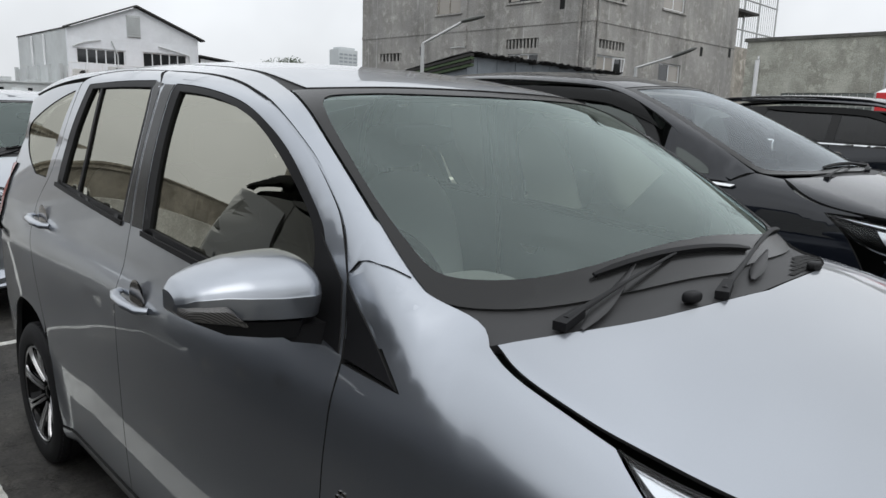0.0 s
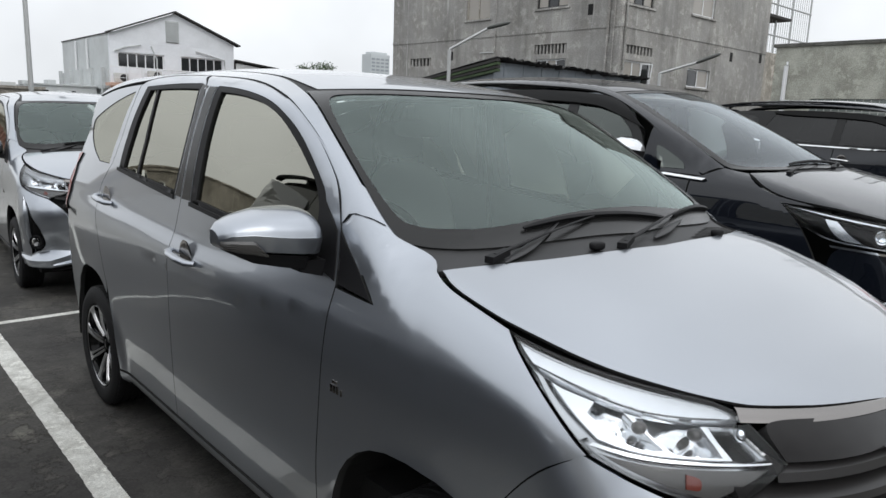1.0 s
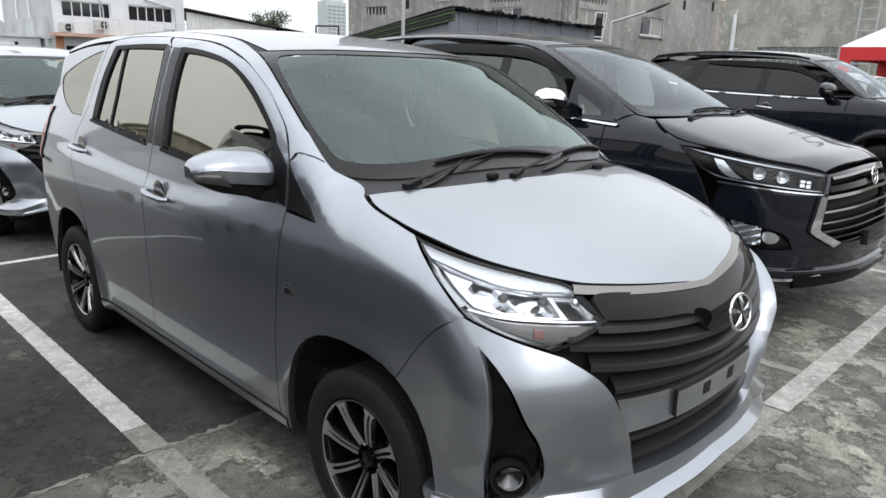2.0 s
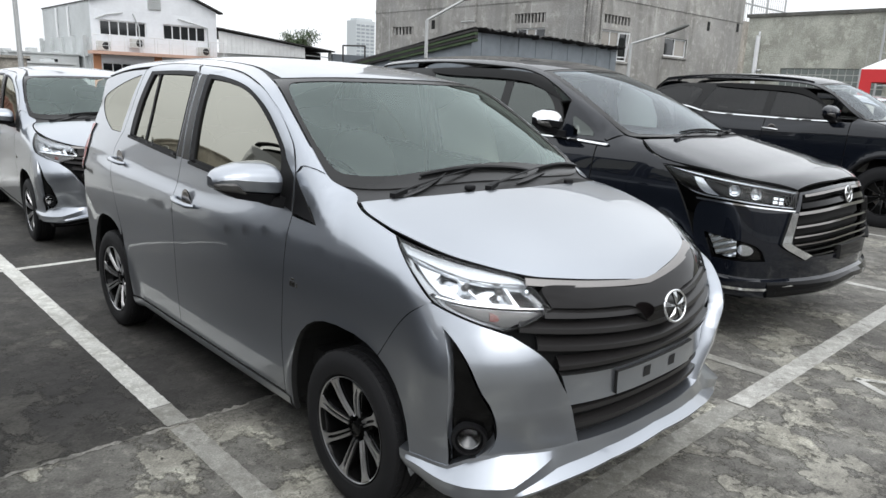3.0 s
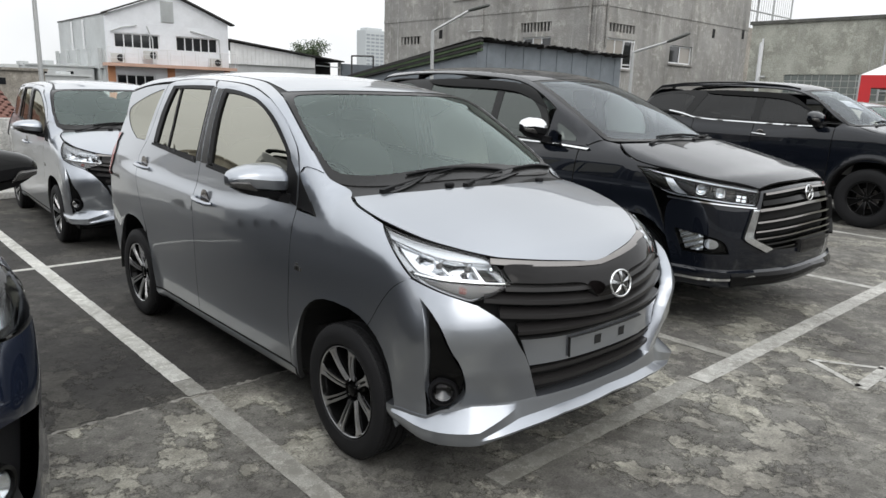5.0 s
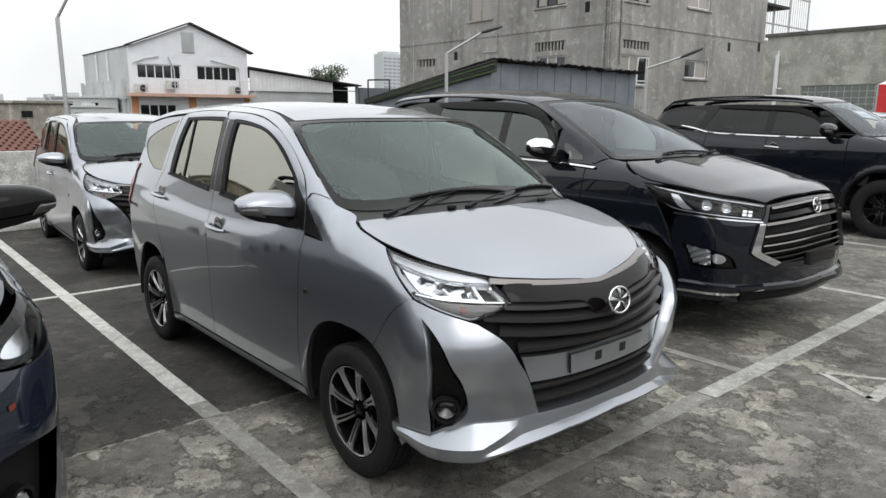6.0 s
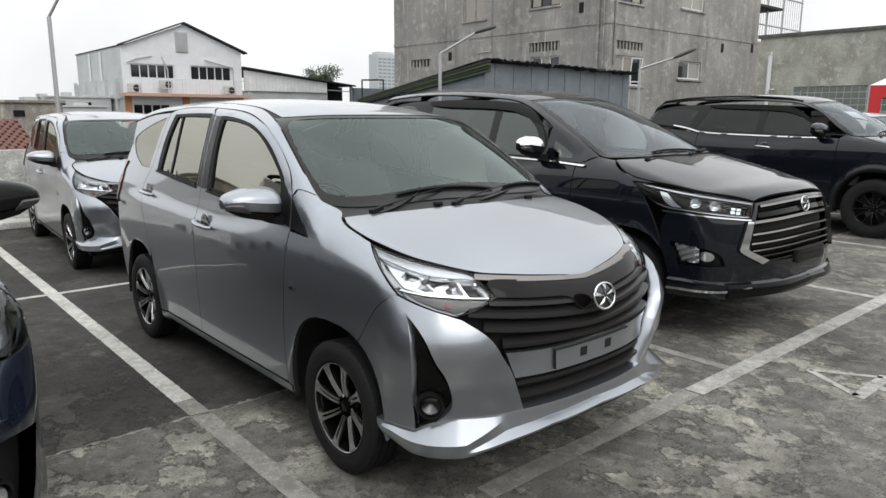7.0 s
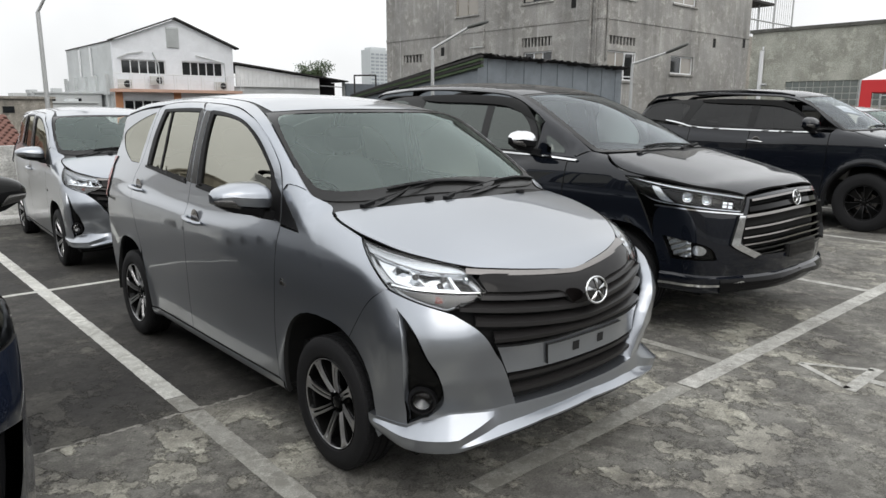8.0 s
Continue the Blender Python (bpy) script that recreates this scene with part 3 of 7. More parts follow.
def to_view(skin, pts, view, wanted):
    """The same outline corners, seen in another view."""
    at = skin.place([p[:2] for p in pts], view)
    pick = {"side": lambda q: (q[1], q[2]), "top": lambda q: (q[0], q[1]), "nose": lambda q: (math.degrees(math.atan2(q[0], -q[1])), q[2])}[wanted]
    return [(*pick(q), *p[2:]) for q, p in zip(at, pts)]


def both(name, skin, outline, view, mat, parent, label="", **how):
    out = []
    for other in (False, True):
        out.append(part(name, sheet(name, skin, outline, view, other=other, **how), mat, parent, label))
    return out


def emblem(parent, x, y, z, r, tilt=12):
    """A plain round badge: a ring with five blades."""
    bits = [tube([(r * math.cos(a), 0, r * 0.86 * math.sin(a)) for a in np.linspace(0, 2 * math.pi, 49)[:-1]], r * 0.075, 8, True)]
    disc = lathe([(0, -0.004), (r * 0.6, -0.001), (r * 0.97, 0.005)], 40, "y")
    badge = part("emblem", mesh("emblem", *merged(*bits), smooth=50), CHROME, parent, "chrome ring emblem")
    badge.matrix_local = pose(x, y, z, -tilt, 0, 0)
    part("emblem_disc", mesh("emblem_disc", [(a, b, c * 0.86) for a, b, c in disc[0]], disc[1], smooth=50), DIMBAR, badge)
    for a in (90, 18, 162, 234, 306):
        c, s = math.cos(radians(a)), math.sin(radians(a))
        side_c, side_s = -s, c
        blade = [(c * u * r + side_c * w * r, d, (s * u + side_s * w) * r * 0.86) for u, w, d in ((0.10, -0.05, -0.006), (0.93, -0.17, -0.002), (0.93, 0.17, -0.002), (0.10, 0.05, -0.006), (0.5, 0.0, -0.011))]
        part("emblem_blade", mesh("emblem_blade", blade, [(0, 1, 4), (1, 2, 4), (2, 3, 4), (3, 0, 4)]), BOWL, badge)
    return badge


def side_mirror(parent, x, y, z, mat, scale=1.0, cap=None, shape=(1.0, 1.0), folded=False):
    """A door mirror on both sides: creased painted shell that tapers outwards, dark foot, indicator, glass and arm."""
    k = scale
    long, tall = 0.265 * k * shape[0], shape[1]
    top = lambda u: np.interp(u, (0, 0.03, 0.08, 0.14, 0.23, 0.42, 0.61, 0.79, 0.87, 0.95, 1), (0.034, 0.060, 0.075, 0.083, 0.088, 0.088, 0.085, 0.074, 0.066, 0.055, 0.038)) * k * tall
    low = lambda u: np.interp(u, (0, 0.04, 0.10, 0.35, 0.68, 0.87, 0.96, 1), (-0.020, -0.037, -0.045, -0.038, -0.026, -0.016, -0.008, 0.004)) * k * tall
    fold = lambda u: np.interp(u, (0, 0.15, 0.4, 0.76, 0.92, 1), (0.012, 0.014, 0.019, 0.030, 0.028, 0.018)) * k
    deep = lambda u: np.interp(u, (0, 0.02, 0.06, 0.15, 0.35, 0.6, 0.8, 0.9, 0.96, 1), (0.45, 0.62, 0.82, 0.97, 1.0, 0.95, 0.82, 0.70, 0.56, 0.34)) * k
    sweep_back = lambda u: 0.010 * k * u**2
    for s in (-1, 1):
        rings = []
        for u in list(np.linspace(0, 0.12, 8)) + list(np.linspace(0.15, 0.85, 15)) + list(np.linspace(0.88, 1, 9)):
            zt, zb, d = top(u), low(u), deep(u)
            zc = fold(u)
            back, ahead = 0.048 * d, -0.098 * d
            sec = [(back, zb), (ahead * 0.50, zb), (ahead * 0.86, zb + 0.25 * (zc - zb)), (ahead * 0.97, zb + 0.75 * (zc - zb)), (ahead, zc), (ahead * 0.985, zc + 0.05 * (zt - zc))]
            sec += [(back * 0.6 + (ahead - back * 0.6) * math.cos(a) ** 0.9, zc + (zt - zc) * math.sin(a)) for a in np.linspace(0.22, math.pi / 2, 9)]
            sec += [(back, zt - 0.10 * (zt - zb)), (back, (zt + zb) / 2)]
            rings.append([(s * (x + long * u), y + dy + sweep_back(u), z + dz) for dy, dz in sec])
        v, q = loft(rings)
        if s > 0:
            q = [f[::-1] for f in q]
        rib = len(rings[0])
        over = lambda f: min(i % rib for i in f) >= 4 and len(f) == 4
        shell = part("door_mirror", mesh("mirror_cap", v, [f for f in q if over(f)], smooth=50), cap or mat, parent)
        part("mirror_band", mesh("mirror_band", v, [f for f in q if not over(f)], smooth=40), TRIM if cap else mat, shell)
        pane = [(s * (x + long * u), y + 0.049 * deep(u) + sweep_back(u) + 0.004, z + (top(u) * w + low(u) * (1 - w))) for u, w in ((0.08, 0.12), (0.08, 0.84), (0.5, 0.86), (0.78, 0.82), (0.78, 0.14), (0.5, 0.10))]
        part("mirror_glass", mesh("mirror_glass", pane, [tuple(range(6))]), CHROME, shell)
        strip = []
        for u in np.linspace(0.64, 0.99, 13):
            w = (fold(u) - low(u)) * min(0.72, 0.15 + (u - 0.64) / 0.18)
            d, zb = deep(u), low(u)
            strip.append([(s * (x + long * u), y - 0.098 * d * g + sweep_back(u) - e, z + zb + h * w) for g, e, h in ((0.80, 0.001, 0.05), (0.93, 0.006, 0.2), (1.0, 0.007, 0.8), (0.97, 0.0, 1.0))])
        part("indicator", mesh("indicator", *loft(strip), smooth=60), LENSY, shell, "clear ribbed indicator lens")
        foot = [[(s * (x + long * u), y + dy * deep(u) + sweep_back(u), z + low(u) + dz) for dy, dz in ((0.04, 0.006), (-0.075, 0.006), (-0.055, -h * k), (0.03, -h * k))] for u, h in ((0.0, 0.040), (0.2, 0.032), (0.45, 0.028), (0.7, 0.022), (0.9, 0.004))]
        part("mirror_base", mesh("mirror_base", *loft(foot), smooth=40), TRIM, shell)
        arm = [[(s * (x + px), y + py - 0.01, z + pz * k) for px, py, pz in ring] for ring in (
            ((-0.15, -0.060, -0.055), (-0.15, 0.06, -0.050), (-0.15, 0.06, -0.120), (-0.15, -0.060, -0.130)),
            ((-0.05, -0.050, -0.058), (-0.05, 0.05, -0.050), (-0.05, 0.05, -0.105), (-0.05, -0.050, -0.112)),
            ((0.06, -0.040, -0.050), (0.06, 0.045, -0.045), (0.06, 0.045, -0.082), (0.06, -0.035, -0.084)))]
        part("mirror_arm", mesh("mirror_arm", *loft(arm), smooth=30), TRIM, shell)
        if folded and s > 0:
            shell.matrix_local = Matrix.Translation((x, y, z)) @ Matrix.Rotation(radians(68), 4, "Z") @ Matrix.Translation((-x, -y, -z))


def handle(parent, skin, y, z, mat, keyhole):
    for s in (-1, 1):
        p = skin.place([(y, z)], "side")[0]
        x = abs(p[0])
        bow = [(s * (x + d), y + e, z + g) for d, e, g in ((0.004, -0.105, -0.014), (0.026, -0.09, -0.012), (0.036, -0.03, -0.006), (0.036, 0.04, 0.0), (0.024, 0.085, 0.004), (0.004, 0.10, 0.006))]
        h = part("door_handle", mesh("door_handle", *tube(bow, [0.014, 0.017, 0.017, 0.016, 0.014, 0.012], 10, flat=0.7), smooth=50), mat, parent)
        # near-flat dark disc paints the shade of the grip's hollow
        cup = lathe([(0.0, 0.0), (0.04, 0.001), (0.052, 0.002), (0.056, 0.006)], 24)
        part("handle_cup", mesh("handle_cup", [(s * (x + 0.003) - s * a * 0.3, y - 0.02 + b, z + c * 0.95 + 0.006) for a, b, c in cup[0]], cup[1], smooth=40), SMOKY, h)
        if keyhole and s < 0:
            k = lathe([(0.0, -0.004), (0.009, -0.004), (0.012, 0.0), (0.012, 0.012)], 14)
            part("keyhole", mesh("keyhole", [(-x + a, y + 0.0 + b, z - 0.065 + c) for a, b, c in k[0]], k[1], smooth=40), TRIM, h)


def on_top(skin, u, v, d=0.0):
    p = skin.place([(u, v)], "top")
    return tuple((p + skin.normal(p) * d)[0])


def wiper(parent, skin, pivot, joint, blade):
    """An arm from its pivot to the middle of a blade that lies on the screen; (x, y) in plan."""
    a, b = np.array(pivot), np.array(joint)
    pts = [on_top(skin, *(a + (b - a) * t), 0.012 + 0.006 * math.sin(math.pi * t)) for t in np.linspace(0, 1, 8)]
    arm = part("wiper_arm", mesh("wiper_arm", *tube(pts, [0.009, 0.008, 0.006, 0.005, 0.004, 0.004, 0.004, 0.004], 8, flat=0.6), smooth=40), TRIM, parent)
    turn = math.degrees(math.atan2(b[1] - a[1], b[0] - a[0]))
    hood, faces = box(-0.022, 0.045, -0.014, 0.014, -0.010, 0.007)
    hood = [(u, w * (1.0 if u < 0 else 0.75), h + (0.010 if u > 0 else -0.004)) for u, w, h in hood]
    seat_at = Matrix.Translation(on_top(skin, *a, 0.008)) @ Matrix.Rotation(radians(turn), 4, "Z")
    part("pivot_cover", mesh("pivot_cover", [seat_at @ Vector(p) for p in hood], faces), TRIM, arm)
    c, d = np.array(blade[0]), np.array(blade[1])
    line = [on_top(skin, *(c + (d - c) * t), 0.008 + 0.004 * math.sin(math.pi * t)) for t in np.linspace(0, 1, 12)]
    part("wiper_blade", mesh("wiper_blade", *tube(line, [0.004] + [0.007] * 10 + [0.004], 4, flat=1.0), smooth=30), TRIM, arm)
    low = [on_top(skin, *(c + (d - c) * t), 0.002) for t in np.linspace(0.02, 0.98, 12)]
    part("wiper_rubber", mesh("wiper_rubber", *tube(low, 0.004, 5), smooth=30), RUBBER, arm)


def seat(parent, x, y, wrap):
    """A front or rear seat with its head rest under clear film."""
    s = part("seat", mesh("seat_cushion", *pill(x, y - 0.05, 0.62, 0.25, 0.27, 0.10), smooth=60), CABIN, parent)
    v, q = pill(0, 0, 0, 0.24, 0.075, 0.33, 0.7)
    m = pose(x, y + 0.27, 0.95, -16)
    part("backrest", mesh("backrest", [m @ Vector(p) for p in v], q, smooth=60), WRAP if wrap else CABIN, s)
    part("head_rest", mesh("head_rest", *pill(x, y + 0.37, 1.37, 0.13, 0.055, 0.09), smooth=60), CABIN, s)


def cabin(car, S, front, wheel_x):
    """What shows through the screen: dashboard, steering wheel, seats, mirror and sun visors."""
    y0 = front
    rings = [[(x, y0 + dy, z) for dy, z in ((-0.30, 1.03), (-0.10, 1.075), (0.10, 1.07), (0.19, 1.03), (0.22, 0.90), (0.18, 0.65), (-0.2, 0.65))] for x in np.linspace(-0.66, 0.66, 13)]
    part("dashboard", mesh("dashboard", *loft(rings), smooth=40), DASH, car)
    part("instrument_hood", mesh("instrument_hood", *pill(wheel_x, y0 + 0.10, 1.075, 0.17, 0.09, 0.045), smooth=60), DASH, car)
    ring = [(0.185 * math.cos(a), 0, 0.185 * math.sin(a)) for a in np.linspace(0, 2 * math.pi, 41)[:-1]]
    m = pose(wheel_x, y0 + 0.36, 1.02, -24)
    w = part("steering_wheel", mesh("steering_wheel", [m @ Vector(p) for p in tube(ring, 0.015, 10, True)[0]], tube(ring, 0.015, 10, True)[1], smooth=60), TRIM, car)
    part("steering_hub", mesh("steering_hub", [m @ Vector(p) for p in pill(0, 0.01, -0.01, 0.09, 0.03, 0.07)[0]], pill(0, 0.01, -0.01, 0.09, 0.03, 0.07)[1], smooth=60), TRIM, w)
    for a in (0, 180, 270):
        v, q = tube([(0.06 * math.cos(radians(a)), 0.005, 0.06 * math.sin(radians(a))), (0.185 * math.cos(radians(a)), 0, 0.185 * math.sin(radians(a)))], 0.014, 8, flat=0.5)
        part("steering_spoke", mesh("steering_spoke", [m @ Vector(p) for p in v], q, smooth=60), TRIM, w)
    for x in (-0.36, 0.36):
        seat(car, x, y0 + 0.85, True)
    for x in (-0.36, 0.36):
        seat(car, x, y0 + 1.75, True)
    part("rear_view_mirror", mesh("rear_view_mirror", *pill(0, y0 + 0.62, 1.44, 0.12, 0.02, 0.035), smooth=60), TRIM, car)
    # floor and end panel in black, with the cabin's shade painted in
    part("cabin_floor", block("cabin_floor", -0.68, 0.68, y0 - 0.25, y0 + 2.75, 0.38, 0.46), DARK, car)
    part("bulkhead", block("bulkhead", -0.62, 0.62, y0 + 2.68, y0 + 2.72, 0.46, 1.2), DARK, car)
    part("roof_lining", sheet("roof_lining", S, mirrored([(0, y0 + 0.85, 1), (-0.44, y0 + 0.92), (-0.44, y0 + 2.6, 1), (0, y0 + 2.65, 1)]), "top", off=-0.035, rim=0), DASH, car)


def lamp_piece(name, S, outline, mat, parent, side, off, rim=0.02, label="", **how):
    """A piece inside a lamp, with turned edges of its own material."""
    ob = part(name, sheet(name, S, outline, "nose", off=off, rim=rim, other=side, **how), mat, parent, label)
    if len(ob.data.materials) > 1:
        ob.data.materials[1] = mat
    return ob


def headlight(car, S, side):
    """A swept lamp unit: pale bowl, broad satin brow, two deep chrome reflectors, dark tip cell, ribbed foot with an amber bulb, clear lens."""
    flip = np.array((-1 if side else 1, 1, 1))
    unit = lamp_piece("headlight", S, LAMP, SHELL, car, side, -0.060, -0.055)
    mid = (-54.0, 0.935)
    rim_in = [(mid[0] + (p[0] - mid[0]) * 0.985, mid[1] + (p[1] - mid[1]) * 0.965, *p[2:]) for p in LAMP]
    lamp_piece("lamp_seal", S, LAMP, DARK, unit, side, -0.0045, 0.03, holes=[rim_in], gap=0.001)
    lamp_piece("lamp_brow", S, [(-75.4, 1.051, 1), (-62.1, 1.015), (-51.2, 0.987), (-42.6, 0.965), (-40.6, 0.946, 1), (-49.8, 0.957), (-55.2, 0.970), (-60.7, 0.988), (-67.2, 1.008), (-70.6, 1.017, 1)], FRAME, unit, side, -0.012, 0.03)
    lamp_piece("lamp_rail", S, [(-70.2, 1.013, 1), (-68.4, 1.006, 1), (-61.0, 0.926, 1), (-62.2, 0.915, 1), (-66.4, 0.968)], SHELL, unit, side, -0.016, 0.03)
    cells = [[(-61.4, 0.968, 1), (-60.8, 0.983, 1), (-57.0, 0.971, 1), (-51.6, 0.916, 1), (-56.0, 0.922)], [(-55.2, 0.964, 1), (-46.6, 0.949, 1), (-43.9, 0.901, 1), (-50.0, 0.911, 1), (-52.3, 0.933)]]
    tip = [(-45.2, 0.944, 1), (-41.2, 0.939, 1), (-38.0, 0.890, 1), (-42.4, 0.896, 1)]
    plate = [(-67.4, 1.004, 1), (-60.7, 0.986), (-55.2, 0.968), (-49.8, 0.955), (-40.9, 0.943, 1), (-37.0, 0.887, 1), (-43.6, 0.893), (-49.7, 0.903), (-55.4, 0.912), (-60.0, 0.926, 1)]
    lamp_piece("lamp_frame", S, plate, FRAME, unit, side, -0.026, 0.030, holes=cells + [tip])
    for cell, zc, lean in zip(cells, (0.948, 0.930), (26.0, 30.0)):
        cup = lamp_piece("reflector", S, cell, REFLECTOR, unit, side, -0.036, 0.002, res=0.006, gap=-0.002,
                         sunk=lambda p, zc=zc, lean=lean: -0.018 * np.cos(lean * (p[:, 2] - zc)) - 0.004 * np.round(np.sin(60 * p[:, 1] + 25 * p[:, 2]) * 1.5))
        a, z = (-54.8, 0.930) if zc > 0.94 else (-47.4, 0.917)
        c = S.place([(a, z)], "nose")[0] * flip
        part("bulb", mesh("bulb", *pill(c[0] * 0.955, c[1] * 0.945, c[2], 0.014, 0.014, 0.012, 0.9), smooth=60), LENSY, cup)
    lamp_piece("tip_lamp", S, tip, GLOSS, unit, side, -0.045, 0.010)
    c = S.place([(-41.4, 0.914)], "nose")[0] * flip
    part("bulb", mesh("bulb", *pill(c[0] * 0.965, c[1] * 0.965, c[2], 0.013, 0.013, 0.016, 1.0), smooth=60), REFLECTOR, unit)
    lamp_piece("lamp_bar", S, [(-60.4, 0.921, 1), (-55.4, 0.910), (-49.7, 0.901), (-43.6, 0.891), (-37.2, 0.884, 1), (-36.8, 0.877, 1), (-43.6, 0.883), (-49.7, 0.892), (-56.0, 0.901), (-61.0, 0.912, 1)], CHROME, unit, side, -0.016, 0.03)
    foot = lamp_piece("turn_lamp", S, [(-59.8, 0.904, 1), (-50.0, 0.889), (-37.2, 0.873, 1), (-39.6, 0.856), (-45.6, 0.824, 1), (-51.0, 0.854), (-58.4, 0.892)], LENSY, unit, side, -0.026, 0.012, "ribbed clear turn lamp")
    lamp_piece("amber_bulb", S, [(-49.0, 0.878, 1), (-46.8, 0.871), (-46.9, 0.842), (-49.0, 0.850, 1)], AMBER, foot, side, -0.022, 0.006)
    part("lens", sheet("headlight_lens", S, LAMP, "nose", off=-0.002, rim=0.004, gap=0.003, other=side), LENS, unit)


LIP_AT = (0, 20, 30, 33, 38, 43, 45, 52, 56, 62, 68)
LIP = dict(
    a=(0.406, 0.406, 0.404, 0.402, 0.404, 0.406, 0.406, 0.380, 0.345, 0.345, 0.345),
    bo=(0.003, 0.003, 0.004, 0.005, 0.042, 0.080, 0.080, 0.062, 0.048, 0.022, 0.004),
    bz=(0.400, 0.398, 0.395, 0.392, 0.362, 0.335, 0.333, 0.328, 0.327, 0.330, 0.335),
    co=(0.004, 0.006, 0.010, 0.014, 0.040, 0.068, 0.073, 0.058, 0.046, 0.022, 0.004),
    cz=(0.378, 0.368, 0.352, 0.345, 0.322, 0.300, 0.315, 0.312, 0.310, 0.315, 0.325),
    do=(0.040, 0.045, 0.050, 0.052, 0.060, 0.068, 0.070, 0.055, 0.043, 0.020, 0.002),
    dz=(0.362, 0.350, 0.328, 0.320, 0.305, 0.292, 0.290, 0.285, 0.285, 0.295, 0.315),
    e=(0.350, 0.338, 0.316, 0.308, 0.293, 0.275, 0.275, 0.272, 0.272, 0.285, 0.305))


def lip_section(a):
    """The silver chin: wedges below the lamp corners, and a thin blade between them."""
    g = {k: float(np.interp(abs(a), LIP_AT, w)) for k, w in LIP.items()}
    return [(-0.062, g["a"] + 0.012), (0.002, g["a"] + 0.012), (0.004, g["a"]), (g["bo"], g["bz"]), (g["co"], g["cz"]), (g["do"], g["dz"]), (g["do"] - 0.006, g["e"]), (-0.05, g["e"] - 0.004)]


def flare(p):
    """How far the bumper corners stand proud of the nose."""
    a = np.degrees(np.arctan2(np.abs(p[:, 0]), -p[:, 1]))
    fa = np.interp(a, (0, 26, 33, 42, 50, 57, 66), (0, 0.3, 0.75, 1, 1, 0.6, 0))
    fz = np.interp(p[:, 2], (0.41, 0.46, 0.55, 0.63, 0.70, 0.76, 0.82, 0.90), (0, 0.35, 0.9, 1, 0.93, 0.75, 0.46, 0))
    return 0.066 * fa * fz


def small_car(mat, name, label):
    S = SMALL
    car = new(name)
    tagged(car, label, "car")
    # wings
    hood_edge = to_view(S, [(-0.708, -0.172), (-0.712, -0.076), (-0.706, 0.03), (-0.678, 0.104, 1)], "top", "side")
    cowl_edge = to_view(S, [(-0.680, 0.225), (-0.681, 0.310, 1)], "top", "side")
    foot = [(-0.701, 0.285, 1), (-0.717, 0.310, 1), (-0.733, 0.340, 1)] + to_view(S, [(0.408, 1.194, 1)], "side", "top")
    post = to_view(S, foot, "top", "side")
    cut = 12
    SEAM_N = SEAM[:2] + to_view(S, [ARCH_F[cut]], "side", "nose")
    seam = to_view(S, SEAM[:2], "nose", "side") + [ARCH_F[cut]]
    lamp_back = to_view(S, [(-60.8, 0.895, 1), (-66.9, 0.974), (-76.4, 1.055, 1)], "nose", "side")
    wing = lamp_back + hood_edge[1:] + cowl_edge[:1] + post + [(0.206, 1.031, 1), (0.374, 1.040, 1)] + DOOR_FRONT[1:] + [(0.40, 0.235, 1)] + ARCH_F[:cut] + seam[::-1][:2]
    both("front_wing", S, wing, "side", mat, car, rim=0.022)
    both("pillar_foot", S, [(-0.668, 0.17), (-0.676, 0.45), (-0.775, 0.46), (-0.785, 0.30), (-0.74, 0.14)], "top", mat, car, off=-0.004, rim=0)
    both("sail_panel", S, [(0.410, 1.188, 1), (0.210, 1.031, 1), (0.374, 1.046, 1)], "side", TRIM, car, gap=0.004)
    for s in (-1, 1):
        for dy, dz, w, h in ((0.026, -0.006, 0.009, 0.011), (0.012, -0.006, 0.009, 0.011), (-0.002, -0.006, 0.009, 0.011), (-0.020, -0.008, 0.005, 0.009), (0.016, 0.014, 0.010, 0.004), (0.003, 0.014, 0.009, 0.004)):
            p = S.place([(0.318 + dy, 0.785 + dz)], "side")[0]
            part("badge_bar", block("badge_bar", s * abs(p[0]) - 0.003, s * abs(p[0]) + 0.003, p[1] - w / 2, p[1] + w / 2, p[2] - h, p[2] + h, 0.001), SMOKY, car, "small chrome badge")
    # doors
    for other in (False, True):
        front = part("front_door", sheet("front_door", S, DOOR_TOP_F + DOOR_MID + DOOR_FRONT[::-1][:5] + [(0.376, 1.046, 1)], "side", holes=[FRAME_F], other=other, rim=0.03), mat, car)
        part("mirror_foot", sheet("mirror_foot", S, [(0.508, 1.079, 1), (0.385, 1.052, 1), (0.417, 1.184, 1), (0.511, 1.268, 1), (0.479, 1.190)], "side", off=0.003, rim=0.02, other=other), TRIM, front)
        part("window_seal", sheet("window_seal", S, FRAME_F, "side", holes=[GLASS_F], off=-0.001, rim=0.02, gap=0.0, other=other), TRIM, front)
        part("window_pane", sheet("window_pane", S, GLASS_F, "side", off=-0.010, rim=0.004, gap=-0.004, other=other), FILM, front)
        part("belt_strip", sheet("belt_strip", S, [(0.514, 1.075, 1), (1.363, 1.135, 1), (1.366, 1.153, 1), (0.510, 1.096, 1)], "side", off=0.006, rim=0.012, other=other), TRIM, front)
        part("door_pillar", sheet("door_pillar", S, [(1.364, 1.153, 1), (1.358, 1.307), (1.325, 1.445), (1.282, 1.566, 1), (1.349, 1.568, 1), (1.383, 1.464), (1.425, 1.332), (1.444, 1.153, 1)], "side", off=0.001, rim=0.02, other=other), SATIN, front)
